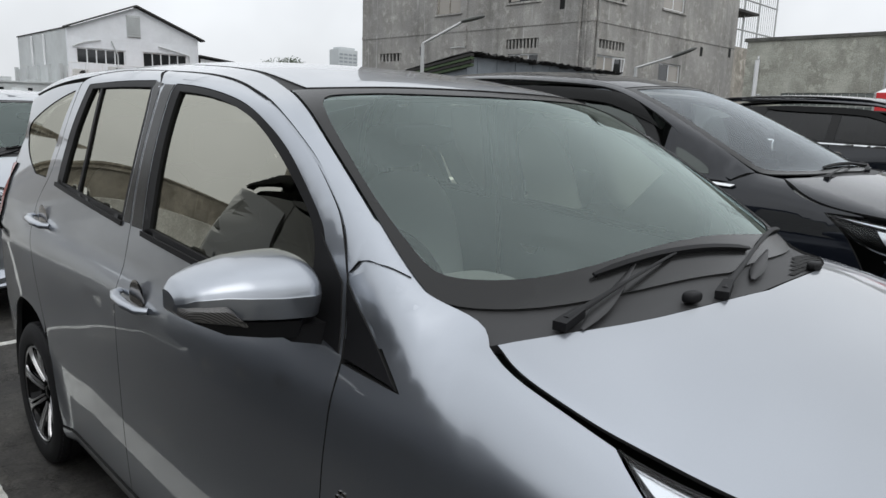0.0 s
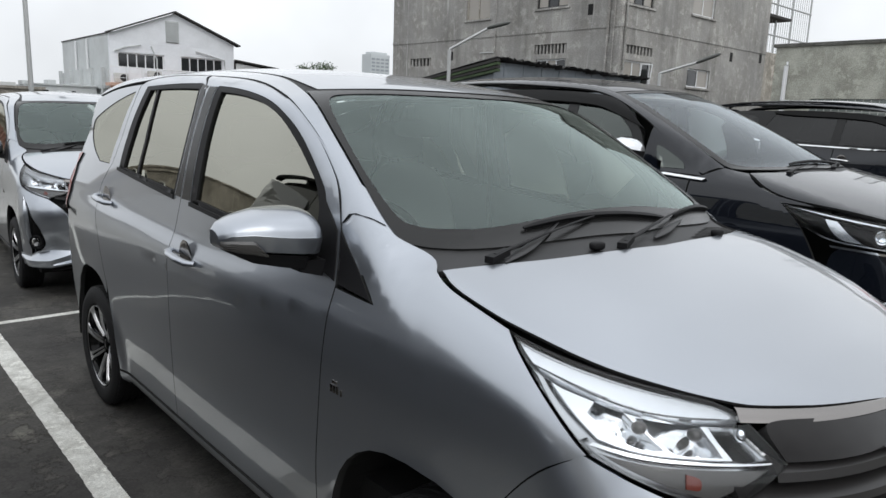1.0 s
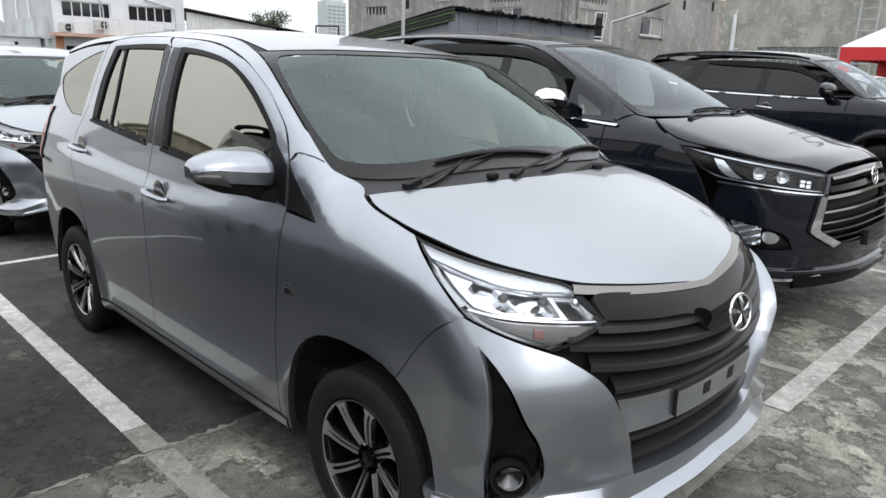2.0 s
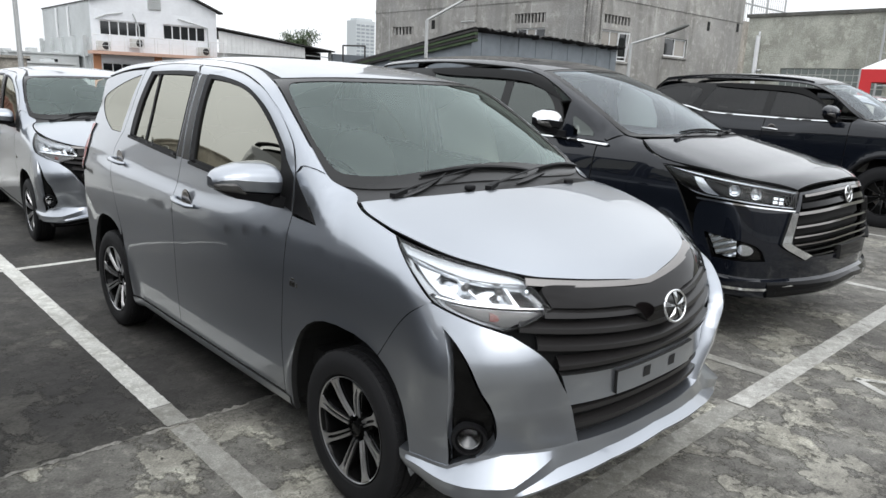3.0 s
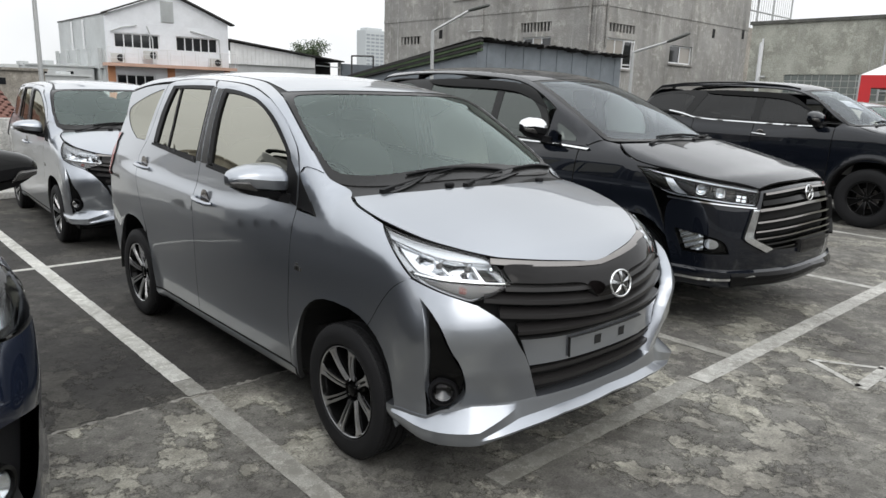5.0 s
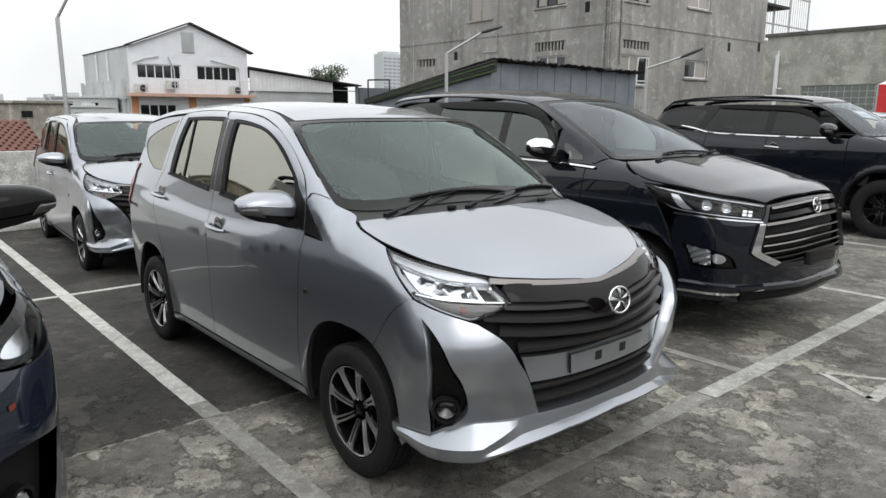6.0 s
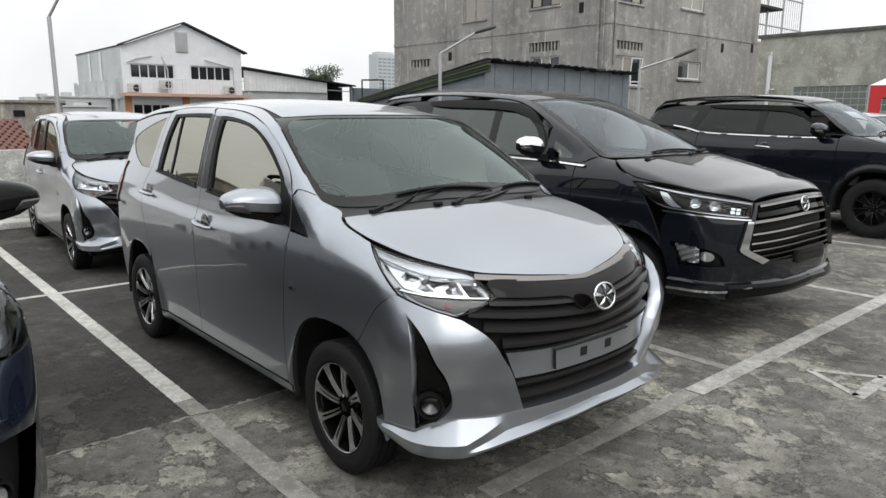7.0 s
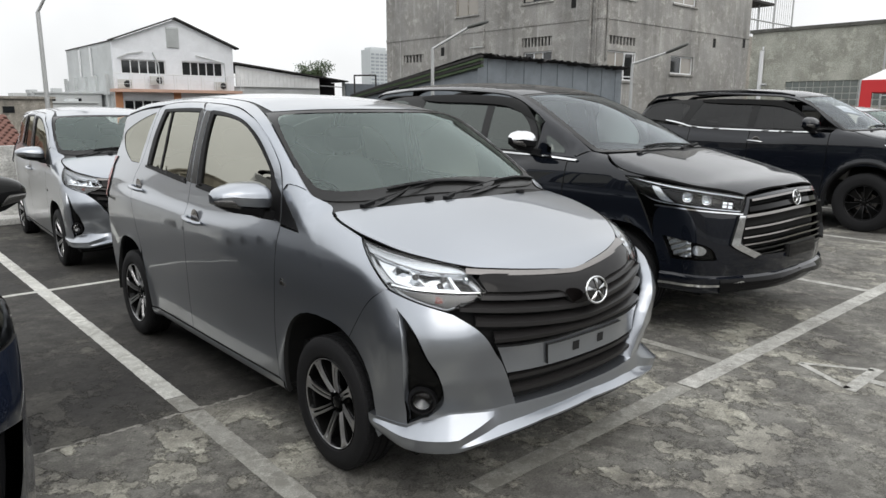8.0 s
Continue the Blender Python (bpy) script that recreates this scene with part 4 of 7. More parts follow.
        rear = part("rear_door", sheet("rear_door", S, [(1.488, 1.612, 1)] + DOOR_TOP_R + DOOR_REAR + ARCH_R[14:18] + [(2.175, 0.27, 1)] + DOOR_MID[:0:-1], "side", holes=[FRAME_R], other=other, rim=0.03), mat, car)
        part("window_seal", sheet("window_seal", S, FRAME_R, "side", holes=[GLASS_R], off=-0.001, rim=0.02, gap=0.0, other=other), TRIM, rear)
        part("window_pane", sheet("window_pane", S, GLASS_R, "side", off=-0.010, rim=0.004, gap=-0.004, other=other), FILM, rear)
        part("belt_strip", sheet("belt_strip", S, [(1.518, 1.143, 1), (2.255, 1.194, 1), (2.255, 1.212, 1), (1.518, 1.161, 1)], "side", off=0.006, rim=0.012, other=other), TRIM, rear)
        part("door_pillar", sheet("door_pillar", S, [(1.455, 1.158, 1), (1.437, 1.332), (1.395, 1.464), (1.362, 1.570, 1), (1.417, 1.577, 1), (1.425, 1.483), (1.463, 1.345), (1.514, 1.158, 1)], "side", off=0.001, rim=0.02, other=other), SATIN, rear)
        part("window_bar", sheet("window_bar", S, [(1.971, 1.202, 1), (1.873, 1.559, 1), (1.898, 1.559, 1), (1.997, 1.202, 1)], "side", off=-0.004, other=other), TRIM, rear)
        quarter = part("rear_quarter", sheet("rear_quarter", S, [(2.116, 1.583, 1)] + DOOR_REAR + ARCH_R[13::-1] + [(2.90, 0.28, 1), (2.93, 0.33, 1), (3.12, 0.34), (3.20, 0.60), (3.18, 1.0), (3.11, 1.25), (3.06, 1.43), (2.96, 1.510, 1), (2.75, 1.541), (2.45, 1.571)], "side", holes=[GLASS_Q], other=other, rim=0.02), mat, car)
        part("quarter_pane", sheet("quarter_pane", S, GLASS_Q, "side", off=-0.003, rim=0.006, gap=0.001, other=other), FILM, quarter)
        part("tail_lamp", sheet("tail_lamp", S, [(3.018, 1.223, 1), (2.962, 1.086), (3.05, 0.92, 1), (3.16, 0.95, 1), (2.955, 1.231, 1)], "side", off=0.008, rim=0.012, other=other), RED, quarter, "red tail lamp lens")
    jamb = [(a, b - 0.018, *r) for a, b, *r in DOOR_TOP_F[1:]] + [(a, b + 0.014, *r) for a, b, *r in DOOR_TOP_F[:0:-1]]
    both("door_jamb", S, jamb, "side", mat, car, off=-0.005, rim=0)
    handle(car, S, 1.335, 0.962, mat, True)
    handle(car, S, 2.35, 1.058, mat, False)
    both("sill", S, [(0.40, 0.266, 1), (2.17, 0.266, 1), (2.17, 0.205, 1), (0.40, 0.205, 1)], "side", mat, car, off=0.006)
    # roof, screen, bonnet
    top_edge = to_view(S, DOOR_TOP_F[1:], "side", "top")
    back_edge = to_view(S, DOOR_TOP_R[:3] + [(2.20, 1.592), (2.45, 1.575), (2.75, 1.545), (2.95, 1.515)], "side", "top")
    ditch = [(-0.558, 1.01), (-0.525, 1.17), (-0.51, 1.45), (-0.50, 1.85), (-0.49, 2.45), (-0.47, 2.98, 1)]
    rail = [(-0.603, 0.862, 1), (-0.649, 0.70), (-0.689, 0.419)] + foot + top_edge + back_edge + [(-0.53, 3.02, 1)] + ditch[::-1]
    both("roof_rail", S, rail, "top", mat, car)
    inner = [(-0.565, 0.842, 1), (-0.540, 1.01), (-0.513, 1.17)] + [(u + 0.008, *r) for u, *r in ditch[2:]]
    both("roof_gutter", S, [(-0.600, 0.858, 1)] + ditch + inner[::-1], "top", TRIM, car, off=-0.004, gap=-0.004)
    part("roof_panel", sheet("roof_panel", S, mirrored([(0, 0.716, 1), (-0.20, 0.724), (-0.42, 0.772), (-0.52, 0.811)] + inner + [(0, 3.16, 1)]), "top"), mat, car)
    part("windscreen", sheet("windscreen", S, mirrored(SCREEN_OUT), "top", off=-0.004, rim=0.004), SCREEN, car)
    part("screen_border", sheet("screen_border", S, mirrored(SCREEN_OUT), "top", holes=[mirrored(SCREEN_IN)], off=-0.0015, rim=0, gap=0.002), SATIN, car)
    part("bonnet", sheet("bonnet", S, mirrored(HOOD), "top", rim=0.007), mat, car)
    cowl = part("cowl", sheet("cowl", S, mirrored([(0, 0.085, 1), (-0.45, 0.130), (-0.62, 0.235), (-0.674, 0.300, 1), (-0.682, 0.20), (-0.676, 0.112, 1), (-0.571, 0.060), (-0.437, 0.008), (-0.282, -0.022), (0, -0.042, 1)]), "top", off=-0.008, rim=0.02), COWL, car)
    # slots are flat black sheets that paint in the shade of openings
    for i in range(5):
        v = 0.098 - 0.019 * i
        part("cowl_slot", sheet("cowl_slot", S, [(0.665 - 0.012 * i, v + 0.014, 1), (0.660 - 0.012 * i, v + 0.024, 1), (0.40 - 0.05 * i, v - 0.030, 1), (0.41 - 0.05 * i, v - 0.040, 1)], "top", off=-0.0055, rim=0, res=0.02, gap=0), DARK, cowl)
    for u, v in ((-0.237, -0.004), (0.343, -0.010)):
        part("washer_jet", mesh("washer_jet", *pill(*on_top(S, u, v, 0.006), 0.024, 0.014, 0.012), smooth=60), TRIM, cowl)
    for u0, u1 in ((-0.53, -0.25), (0.02, 0.30)):
        line = [on_top(S, u0 + (u1 - u0) * t, -0.005 + 0.02 * abs(u0 + (u1 - u0) * t) + 0.09 * t + (0.03 if u0 < -0.3 else 0), 0.002) for t in np.linspace(0, 1, 8)]
        part("cowl_rib", mesh("cowl_rib", *tube(line, [0.004, 0.012, 0.016, 0.016, 0.013, 0.010, 0.006, 0.003], 10, flat=0.35), smooth=50), COWL, cowl)
    wiper(car, S, (-0.536, 0.065), (-0.123, 0.108), ((-0.377, 0.132), (0.190, 0.090)))
    wiper(car, S, (-0.141, -0.020), (0.50, 0.175), ((0.27, 0.105), (0.69, 0.235)))
    # nose
    arch_nose = to_view(S, ARCH_F[cut + 1:], "side", "nose")
    cover = SEAM_N + arch_nose + [(-66, 0.31, 1), (-45, 0.30), (0, 0.37, 1), (0, 0.392, 1), (-27.2, 0.394, 1), (-27.6, 0.415, 1), (-31.9, 0.571), (-34.8, 0.674), (-39.3, 0.753), (-45.0, 0.808, 1), (-45.8, 0.812, 1), (-53.7, 0.854), (-60.8, 0.893, 1)]
    for half in both("bumper", S, cover, "nose", mat, car, holes=[FOG], rim=0.06, sunk=flare):
        half.data.materials[1] = mat
    part("chin", sweep("chin", S, sorted({s * a for s in (-1, 1) for a in LIP_AT} | set(np.linspace(-68, 68, 69).tolist())), lip_section, smooth=22), mat, car)
    part("air_dam", sweep("air_dam", S, np.linspace(-50, 50, 41), lambda a: [(0.02, lip_section(a)[6][1] + 0.004), (0.0, lip_section(a)[6][1] - 0.03), (-0.06, lip_section(a)[6][1] - 0.045)]), TRIM, car)
    for other in (False, True):
        pod = part("fog_pod", sheet("fog_pod", S, FOG, "nose", off=-0.035, rim=-0.034, gap=-0.001, other=other, sunk=flare), GLOSS, car)
        p = S.place([(-51.6, 0.468)], "nose")[0] * np.array((1.035, 1.035, 1))
        out = np.array((-math.sin(radians(45)), -math.cos(radians(45)), 0.0))
        m = Matrix.Translation(p) @ Vector(tuple(out)).to_track_quat("Y", "Z").to_matrix().to_4x4()
        flip = Matrix.Diagonal((-1 if other else 1, 1, 1, 1))
        for nm, prof, mt in (("fog_lens", [(0.0, -0.004), (0.025, -0.006), (0.040, -0.014), (0.044, -0.028)], LENS), ("fog_reflector", [(0.0, -0.05), (0.03, -0.035), (0.042, -0.02)], DIMBAR), ("fog_ring", [(0.043, -0.03), (0.045, -0.008), (0.052, -0.008), (0.058, -0.03)], TRIM)):
            v, q = lathe(prof, 28, "y")
            part(nm, mesh(nm, [flip @ m @ Vector(x) for x in v], q, smooth=50), mt, pod)
        headlight(car, S, other)
    part("grille", sheet("grille", S, mirrored(GRILLE), "nose", off=-0.055, rim=0, gap=-0.012), DARK, car)
    part("grille_panel", sheet("grille_panel", S, mirrored([(0, 0.905, 1), (-8, 0.905), (-22, 0.920), (-36.0, 0.940), (-38.5, 0.930), (-35.6, 0.877, 1), (-24, 0.858), (-12.5, 0.848), (-9, 0.828), (-6.5, 0.775), (0, 0.768, 1)]), "nose", off=-0.022, rim=0.03, res=0.015, sunk=lambda p: 0.024 * np.sqrt(np.clip(1 - ((p[:, 2] - 0.83 - 0.45 * p[:, 0] ** 2) / 0.09) ** 2, 0, 1))), PANEL, car)
    # lighter strip stands in for sky reflected along the panel's top edge
    part("grille_brow", sweep("grille_brow", S, np.linspace(-41.5, 41.5, 61), lambda a: [(-0.02, 0.912 + 0.048 * (abs(a) / 41.5) ** 1.2), (0.002, 0.908 + 0.048 * (abs(a) / 41.5) ** 1.2), (0.002, 0.893 + 0.048 * (abs(a) / 41.5) ** 1.2), (-0.03, 0.886 + 0.048 * (abs(a) / 41.5) ** 1.2)]), SMOKY, car)
    for z0, lift, reach in ((0.815, 0.045, 37.5), (0.765, 0.050, 43.0), (0.712, 0.050, 39.0), (0.672, 0.020, 34.0)):
        for run in ([np.linspace(6.5, reach, 26), np.linspace(-6.5, -reach, 26)] if z0 > 0.8 else [np.linspace(-reach, reach, 53)]):
            sec = lambda a: [(-0.045, z0 + 0.028 + lift * (abs(a) / 40) ** 1.3), (-0.004, z0 + 0.008 + lift * (abs(a) / 40) ** 1.3), (-0.004, z0 - 0.007 + lift * (abs(a) / 40) ** 1.3), (-0.05, z0 - 0.016 + lift * (abs(a) / 40) ** 1.3)]
            part("grille_bar", sweep("grille_bar", S, run, sec), SLAT, car)
    bar = part("plate_bar", sheet("plate_bar", S, mirrored([(0, 0.655, 1), (-18.1, 0.648), (-33.2, 0.660, 1), (-30.2, 0.546, 1), (-16.9, 0.543), (0, 0.542, 1)]), "nose", off=-0.004, rim=0.03), mat, car)
    plinth = part("plate_plinth", sheet("plate_plinth", S, [(-17.8, 0.640, 1), (17.8, 0.640, 1), (17.4, 0.552, 1), (-17.4, 0.552, 1)], "nose", off=0.010, rim=0.014), mat, bar)
    # flat black patches in place of shaded plate holes
    for s in (-1, 1):
        part("plate_hole", sheet("plate_hole", S, [(6.0 * s - 1.5, 0.622, 1), (6.0 * s + 1.5, 0.622, 1), (6.0 * s + 1.5, 0.582, 1), (6.0 * s - 1.5, 0.582, 1)], "nose", off=0.0115, rim=0, gap=0), DARK, plinth)
    for z in (0.520, 0.465):
        part("grille_bar", sweep("grille_bar", S, np.linspace(-29.5, 29.5, 41), lambda a: [(-0.045, z + 0.018), (-0.012, z + 0.008), (-0.012, z - 0.008), (-0.05, z - 0.014)]), SLAT, car)
    emblem(car, -0.01, -0.796, 0.828, 0.063)
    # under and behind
    # black blocks with the shade beneath the body painted in
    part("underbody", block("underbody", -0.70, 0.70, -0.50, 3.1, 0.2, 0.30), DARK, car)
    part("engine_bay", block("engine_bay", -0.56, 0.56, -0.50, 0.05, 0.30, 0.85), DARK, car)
    part("tailgate", sheet("tailgate", S, mirrored([(0, 0.35, 1), (-0.72, 0.35), (-0.74, 1.0), (-0.60, 1.35), (-0.45, 1.56), (0, 1.61, 1)]), "tail"), mat, car)
    for y in (0.0, 2.525):
        liner(car, y, 0.29, 0.43, 0.80)
        for s in (-1, 1):
            wheel(car, s * 0.728, y, 0.300, 0.300, 0.178, 0.205, s, 0.15)
    side_mirror(car, 0.785, 0.50, 1.155, mat, folded=True)
    cabin(car, S, 0.42, -0.36)
    return car


SKEW = 0.055  # fitted to the camera's view: the cowl sheared forward this much per metre across
main_car = small_car(SILVER, "car", "silver-grey compact people carrier parked in its marked bay")
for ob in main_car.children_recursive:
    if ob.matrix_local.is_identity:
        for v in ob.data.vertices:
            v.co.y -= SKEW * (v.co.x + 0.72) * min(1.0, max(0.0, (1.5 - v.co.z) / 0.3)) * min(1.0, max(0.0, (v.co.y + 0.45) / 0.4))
main_car.matrix_basis = pose(0.0125, 0, 0) @ Matrix.Diagonal((1.0185, 1, 1, 1))


# ---- the other parked cars ----
BIG = Skin(
    res=0.05, half=0.93, base=2.80, axle=0.35, arch=0.41, sill=0.24, crown=0.075, bow=0.30, bowpow=2.8, kf=0.14, kt=0.09,
    deck=((-1.0, -0.85, -0.5, -0.1, 0.25, 0.55, 1.2, 2.4, 3.7), (0.93, 1.035, 1.13, 1.225, 1.295, 1.32, 1.20, 1.22, 1.26)),
    plan=((-0.9, -0.4, 0.0, 0.8, 1.8, 2.8, 3.8), (0.91, 0.92, 0.922, 0.922, 0.922, 0.915, 0.85)),
    prof=((0.2, 0.4, 0.6, 0.8, 0.95, 1.05, 1.15, 1.25), (-0.02, 0.0, 0.010, 0.014, 0.014, 0.0, -0.025, -0.07)),
    nose=((0.15, 0.35, 0.6, 0.8, 0.92, 1.0, 1.1), (-0.93, -0.96, -0.975, -0.95, -0.915, -0.88, -0.80)),
    tail=((0.2, 0.5, 0.8, 1.1, 1.4), (3.80, 3.86, 3.86, 3.84, 3.76)),
    roof=((1.0, 1.4, 1.9, 2.4, 3.0, 3.8), (1.70, 1.785, 1.83, 1.845, 1.83, 1.76)),
    tumble=((1.05, 1.25, 1.45, 1.6, 1.8), (0.885, 0.845, 0.785, 0.73, 0.64)),
    gplan=((0.2, 0.9, 1.6, 2.6, 3.7), (-0.04, -0.005, 0.0, 0.0, -0.06)),
    back=((1.0, 1.3, 1.5, 1.8), (3.84, 3.76, 3.66, 3.45)),
    screen=((-0.03, 1.20), (1.22, 1.775)), sbow=0.22, sarch=0.02, rcrown=0.055, kr=0.09, ks=0.05)
OFFROAD = Skin(**{**BIG.p, "base": 2.745, "axle": 0.385, "arch": 0.50, "sill": 0.33, "half": 0.94, "crown": 0.06,
    "deck": ((-1.0, -0.85, -0.5, -0.1, 0.3, 0.6, 1.2, 2.4, 3.7), (1.06, 1.16, 1.23, 1.285, 1.35, 1.365, 1.28, 1.31, 1.38)),
    "prof": ((0.3, 0.5, 0.7, 0.9, 1.05, 1.15, 1.25, 1.35), (-0.03, -0.01, 0.005, 0.014, 0.010, 0.0, -0.025, -0.07)),
    "roof": ((0.8, 1.1, 1.6, 2.2, 3.0, 3.8), (1.74, 1.83, 1.885, 1.90, 1.875, 1.80)),
    "tumble": ((1.15, 1.35, 1.5, 1.65, 1.85), (0.895, 0.845, 0.80, 0.745, 0.66)),
    "screen": ((0.02, 1.26), (0.98, 1.83))})
DUSK = Skin(**{**SMALL.p, "res": 0.045, "half": 0.85, "base": 2.65, "axle": 0.31, "arch": 0.37, "sill": 0.22, "kf": 0.16,
    "plan": ((-0.8, -0.4, 0.0, 0.8, 1.8, 2.6, 3.3), (0.82, 0.83, 0.835, 0.84, 0.84, 0.83, 0.77)),
    "deck": ((-0.85, -0.72, -0.5, -0.2, 0.1, 0.35, 1.0, 2.0, 3.2), (0.88, 0.97, 1.045, 1.115, 1.165, 1.185, 1.10, 1.12, 1.14)),
    "tumble": ((1.0, 1.15, 1.3, 1.45, 1.6), (0.815, 0.78, 0.738, 0.69, 0.635))})


def visor(parent, S, line, other):
    """A smoked wind deflector over the side windows."""
    part("wind_deflector", sheet("wind_deflector", S, line, "side", off=0.022, rim=0.02, other=other), GLOSS, parent)


def wagon(S, mat, label, at, o):
    """A large parked car out of its outlines o; the same panels on both sides."""
    car = new("car")
    tagged(car, label, "car")
    b, z0, ra = S.p["base"], S.p["axle"], o["arch"]
    af, ab = arch_loop(0, z0, ra, ra + 0.02, -95, 95), arch_loop(b, z0, ra, ra + 0.02, -95, 95)
    y1, y2, y3 = o["doors"]
    bz = lambda y: np.interp(y, *o["belt"])
    zs = S.p["sill"] + 0.03
    lamp_side = to_view(S, o["lamp"][-1:] + o["lamp"][:1], "nose", "side")
    hood_side = to_view(S, o["hood"][-5:-2], "top", "side")
    foot = to_view(S, o["foot"], "top", "side")
    wing = lamp_side[:1] + lamp_side[1:] + hood_side + foot + [(y1 - 0.06, o["house_top"][0][1] - 0.006, 1), (y1, bz(y1), 1), (y1 + 0.01, 0.8), (y1 + 0.06, zs, 1)] + af[:-3] + [(-ra * 0.86, z0 + ra * 0.72, 1)]
    both("front_wing", S, wing, "side", mat, car, rim=0.02)
    for other in (False, True):
        front = part("front_door", sheet("front_door", S, [(y1 + 0.006, bz(y1), 1), (y2, bz(y2), 1), (y2, 0.8), (y2 + 0.02, zs, 1), (y1 + 0.066, zs, 1), (y1 + 0.016, 0.8)], "side", other=other, rim=0.03), mat, car)
        rear = part("rear_door", sheet("rear_door", S, [(y2 + 0.006, bz(y2), 1), (y3, bz(y3), 1), (y3 - 0.02, 0.9), (b - ra * 0.95, z0 + ra * 0.6, 1), (b - ra - 0.03, zs, 1), (y2 + 0.026, zs, 1), (y2 + 0.006, 0.8)], "side", other=other, rim=0.03), mat, car)
        part("rear_quarter", sheet("rear_quarter", S, [(y3 + 0.006, bz(y3), 1), (b + 0.86, bz(b + 0.86), 1), (b + 0.92, 0.6), (b + 0.85, 0.42, 1), (b + ra, 0.40, 1)] + ab[1:9] + [(b - ra * 0.95, z0 + ra * 0.62, 1), (y3 - 0.014, 0.9)], "side", other=other, rim=0.02), mat, car)
        for nm, win, ow in (("front_window", o["glass"][0], front), ("rear_window", o["glass"][1], rear)):
            part(nm, sheet(nm, S, win, "side", off=-0.006, rim=0.006, other=other), o.get("tint", SMOKE), ow)
        part("quarter_window", sheet("quarter_window", S, o["glass"][2], "side", off=-0.002, rim=0.006, other=other), o.get("tint", SMOKE), car)
        part("window_surround", sheet("window_surround", S, o["house"], "side", holes=o["glass"], off=-0.003, rim=0.02, gap=0.001, other=other), SATIN, car)
        part("belt_moulding", sheet("belt_moulding", S, o["chrome"], "side", off=0.016, rim=0.020, gap=0, other=other), CHROME, car, "chrome belt moulding")
        visor(car, S, o["visor"], other)
        if "sail" in o:
            tri = part("sail_panel", sheet("sail_panel", S, o["sail"], "side", off=0.0, rim=0.02, other=other), mat, car)
            part("corner_window", sheet("corner_window", S, o["corner"], "side", off=0.004, rim=0.004, other=other), SMOKE_GREY, tri)
    top_side = to_view(S, o["house_top"], "side", "top")
    both("roof_rail", S, o["screen"][2:5] + o["foot"][::-1][:1] + top_side + o["rail_back"], "top", mat, car)
    part("windscreen", sheet("windscreen", S, mirrored(o["screen"]), "top", off=-0.004, rim=0.004), SCREEN_GREY, car)
    part("screen_border", sheet("screen_border", S, mirrored(o["screen"]), "top", holes=[mirrored([(u * 0.93, 0.92 * (v - o["mid"]) + o["mid"], *r) for u, v, *r in o["screen"]])], off=-0.0015, rim=0), SATIN, car)
    part("roof_panel", sheet("roof_panel", S, mirrored([(o["screen"][0][0], o["screen"][0][1] + 0.008, 1)] + [(u, v + 0.008, *r) for u, v, *r in o["screen"][1:3]] + o["rail_back"][::-1] + [(0, b + 0.75, 1)]), "top"), mat, car)
    part("bonnet", sheet("bonnet", S, mirrored(o["hood"]), "top", rim=0.02), mat, car)
    part("cowl", sheet("cowl", S, mirrored([(0, o["screen"][-1][1] + 0.03, 1), (-0.5, o["screen"][-2][1] + 0.02), (o["hood"][-3][0], o["screen"][-2][1] + 0.05, 1)] + [(u, v + 0.008, *r) for u, v, *r in o["hood"][-3:]]), "top", off=-0.012, rim=0.02), COWL, car)
    w = o["screen"][-1][1]
    wiper(car, S, (-0.55, w + 0.01), (0.0, w + 0.06), ((-0.36, w + 0.10), (0.36, w + 0.06)))
    wiper(car, S, (0.05, w - 0.01), (0.52, w + 0.12), ((0.30, w + 0.05), (0.72, w + 0.22)))
    part("bumper", sheet("bumper", S, mirrored(o["cover"]), "nose", holes=o.get("openings", ()), rim=0.02), mat, car)
    # black blocks paint the shade under the floor and the bonnet
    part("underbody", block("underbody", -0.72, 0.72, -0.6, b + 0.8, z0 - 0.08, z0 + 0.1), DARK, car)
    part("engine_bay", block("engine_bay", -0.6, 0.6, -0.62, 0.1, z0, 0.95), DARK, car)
    part("tailgate", sheet("tailgate", S, mirrored([(0, 0.45, 1), (-0.78, 0.45), (-0.80, 1.1), (-0.66, 1.5), (-0.5, S.p["roof"][1][-1] - 0.04), (0, S.p["roof"][1][-1] - 0.02, 1)]), "tail"), mat, car)
    both("sill", S, [(0.44, zs + 0.02, 1), (b - ra, zs + 0.02, 1), (b - ra, zs - 0.05, 1), (0.44, zs - 0.05, 1)], "side", TRIM, car, off=0.012)
    for y in (0.0, b):
        liner(car, y, z0, ra + 0.03, S.p["half"] - 0.02)
        for s in (-1, 1):
            wheel(car, s * (S.p["half"] - 0.13), y, o["tyre"], o["tyre"], o["tread"], o["rim"], s, 0.0, face=o.get("alloy", MACHINED), arms=o.get("arms", 6))
    for y, z in o["handles"]:
        handle(car, S, y, z, CHROME, False)
    side_mirror(car, *o["mirror"], mat, o["mirror_size"], o.get("cap"), o.get("mirror_shape", (1.0, 1.0)))
    cabin(car, S, o["dash"], -0.38)
    car.matrix_basis = pose(*at)
    return car


second = copy_thing(main_car, pose(0.14, 5.28, 0, 0, 0, -3) @ Matrix.Scale(0.957, 4))
tagged(second, "silver-grey compact people carrier parked in the row behind")

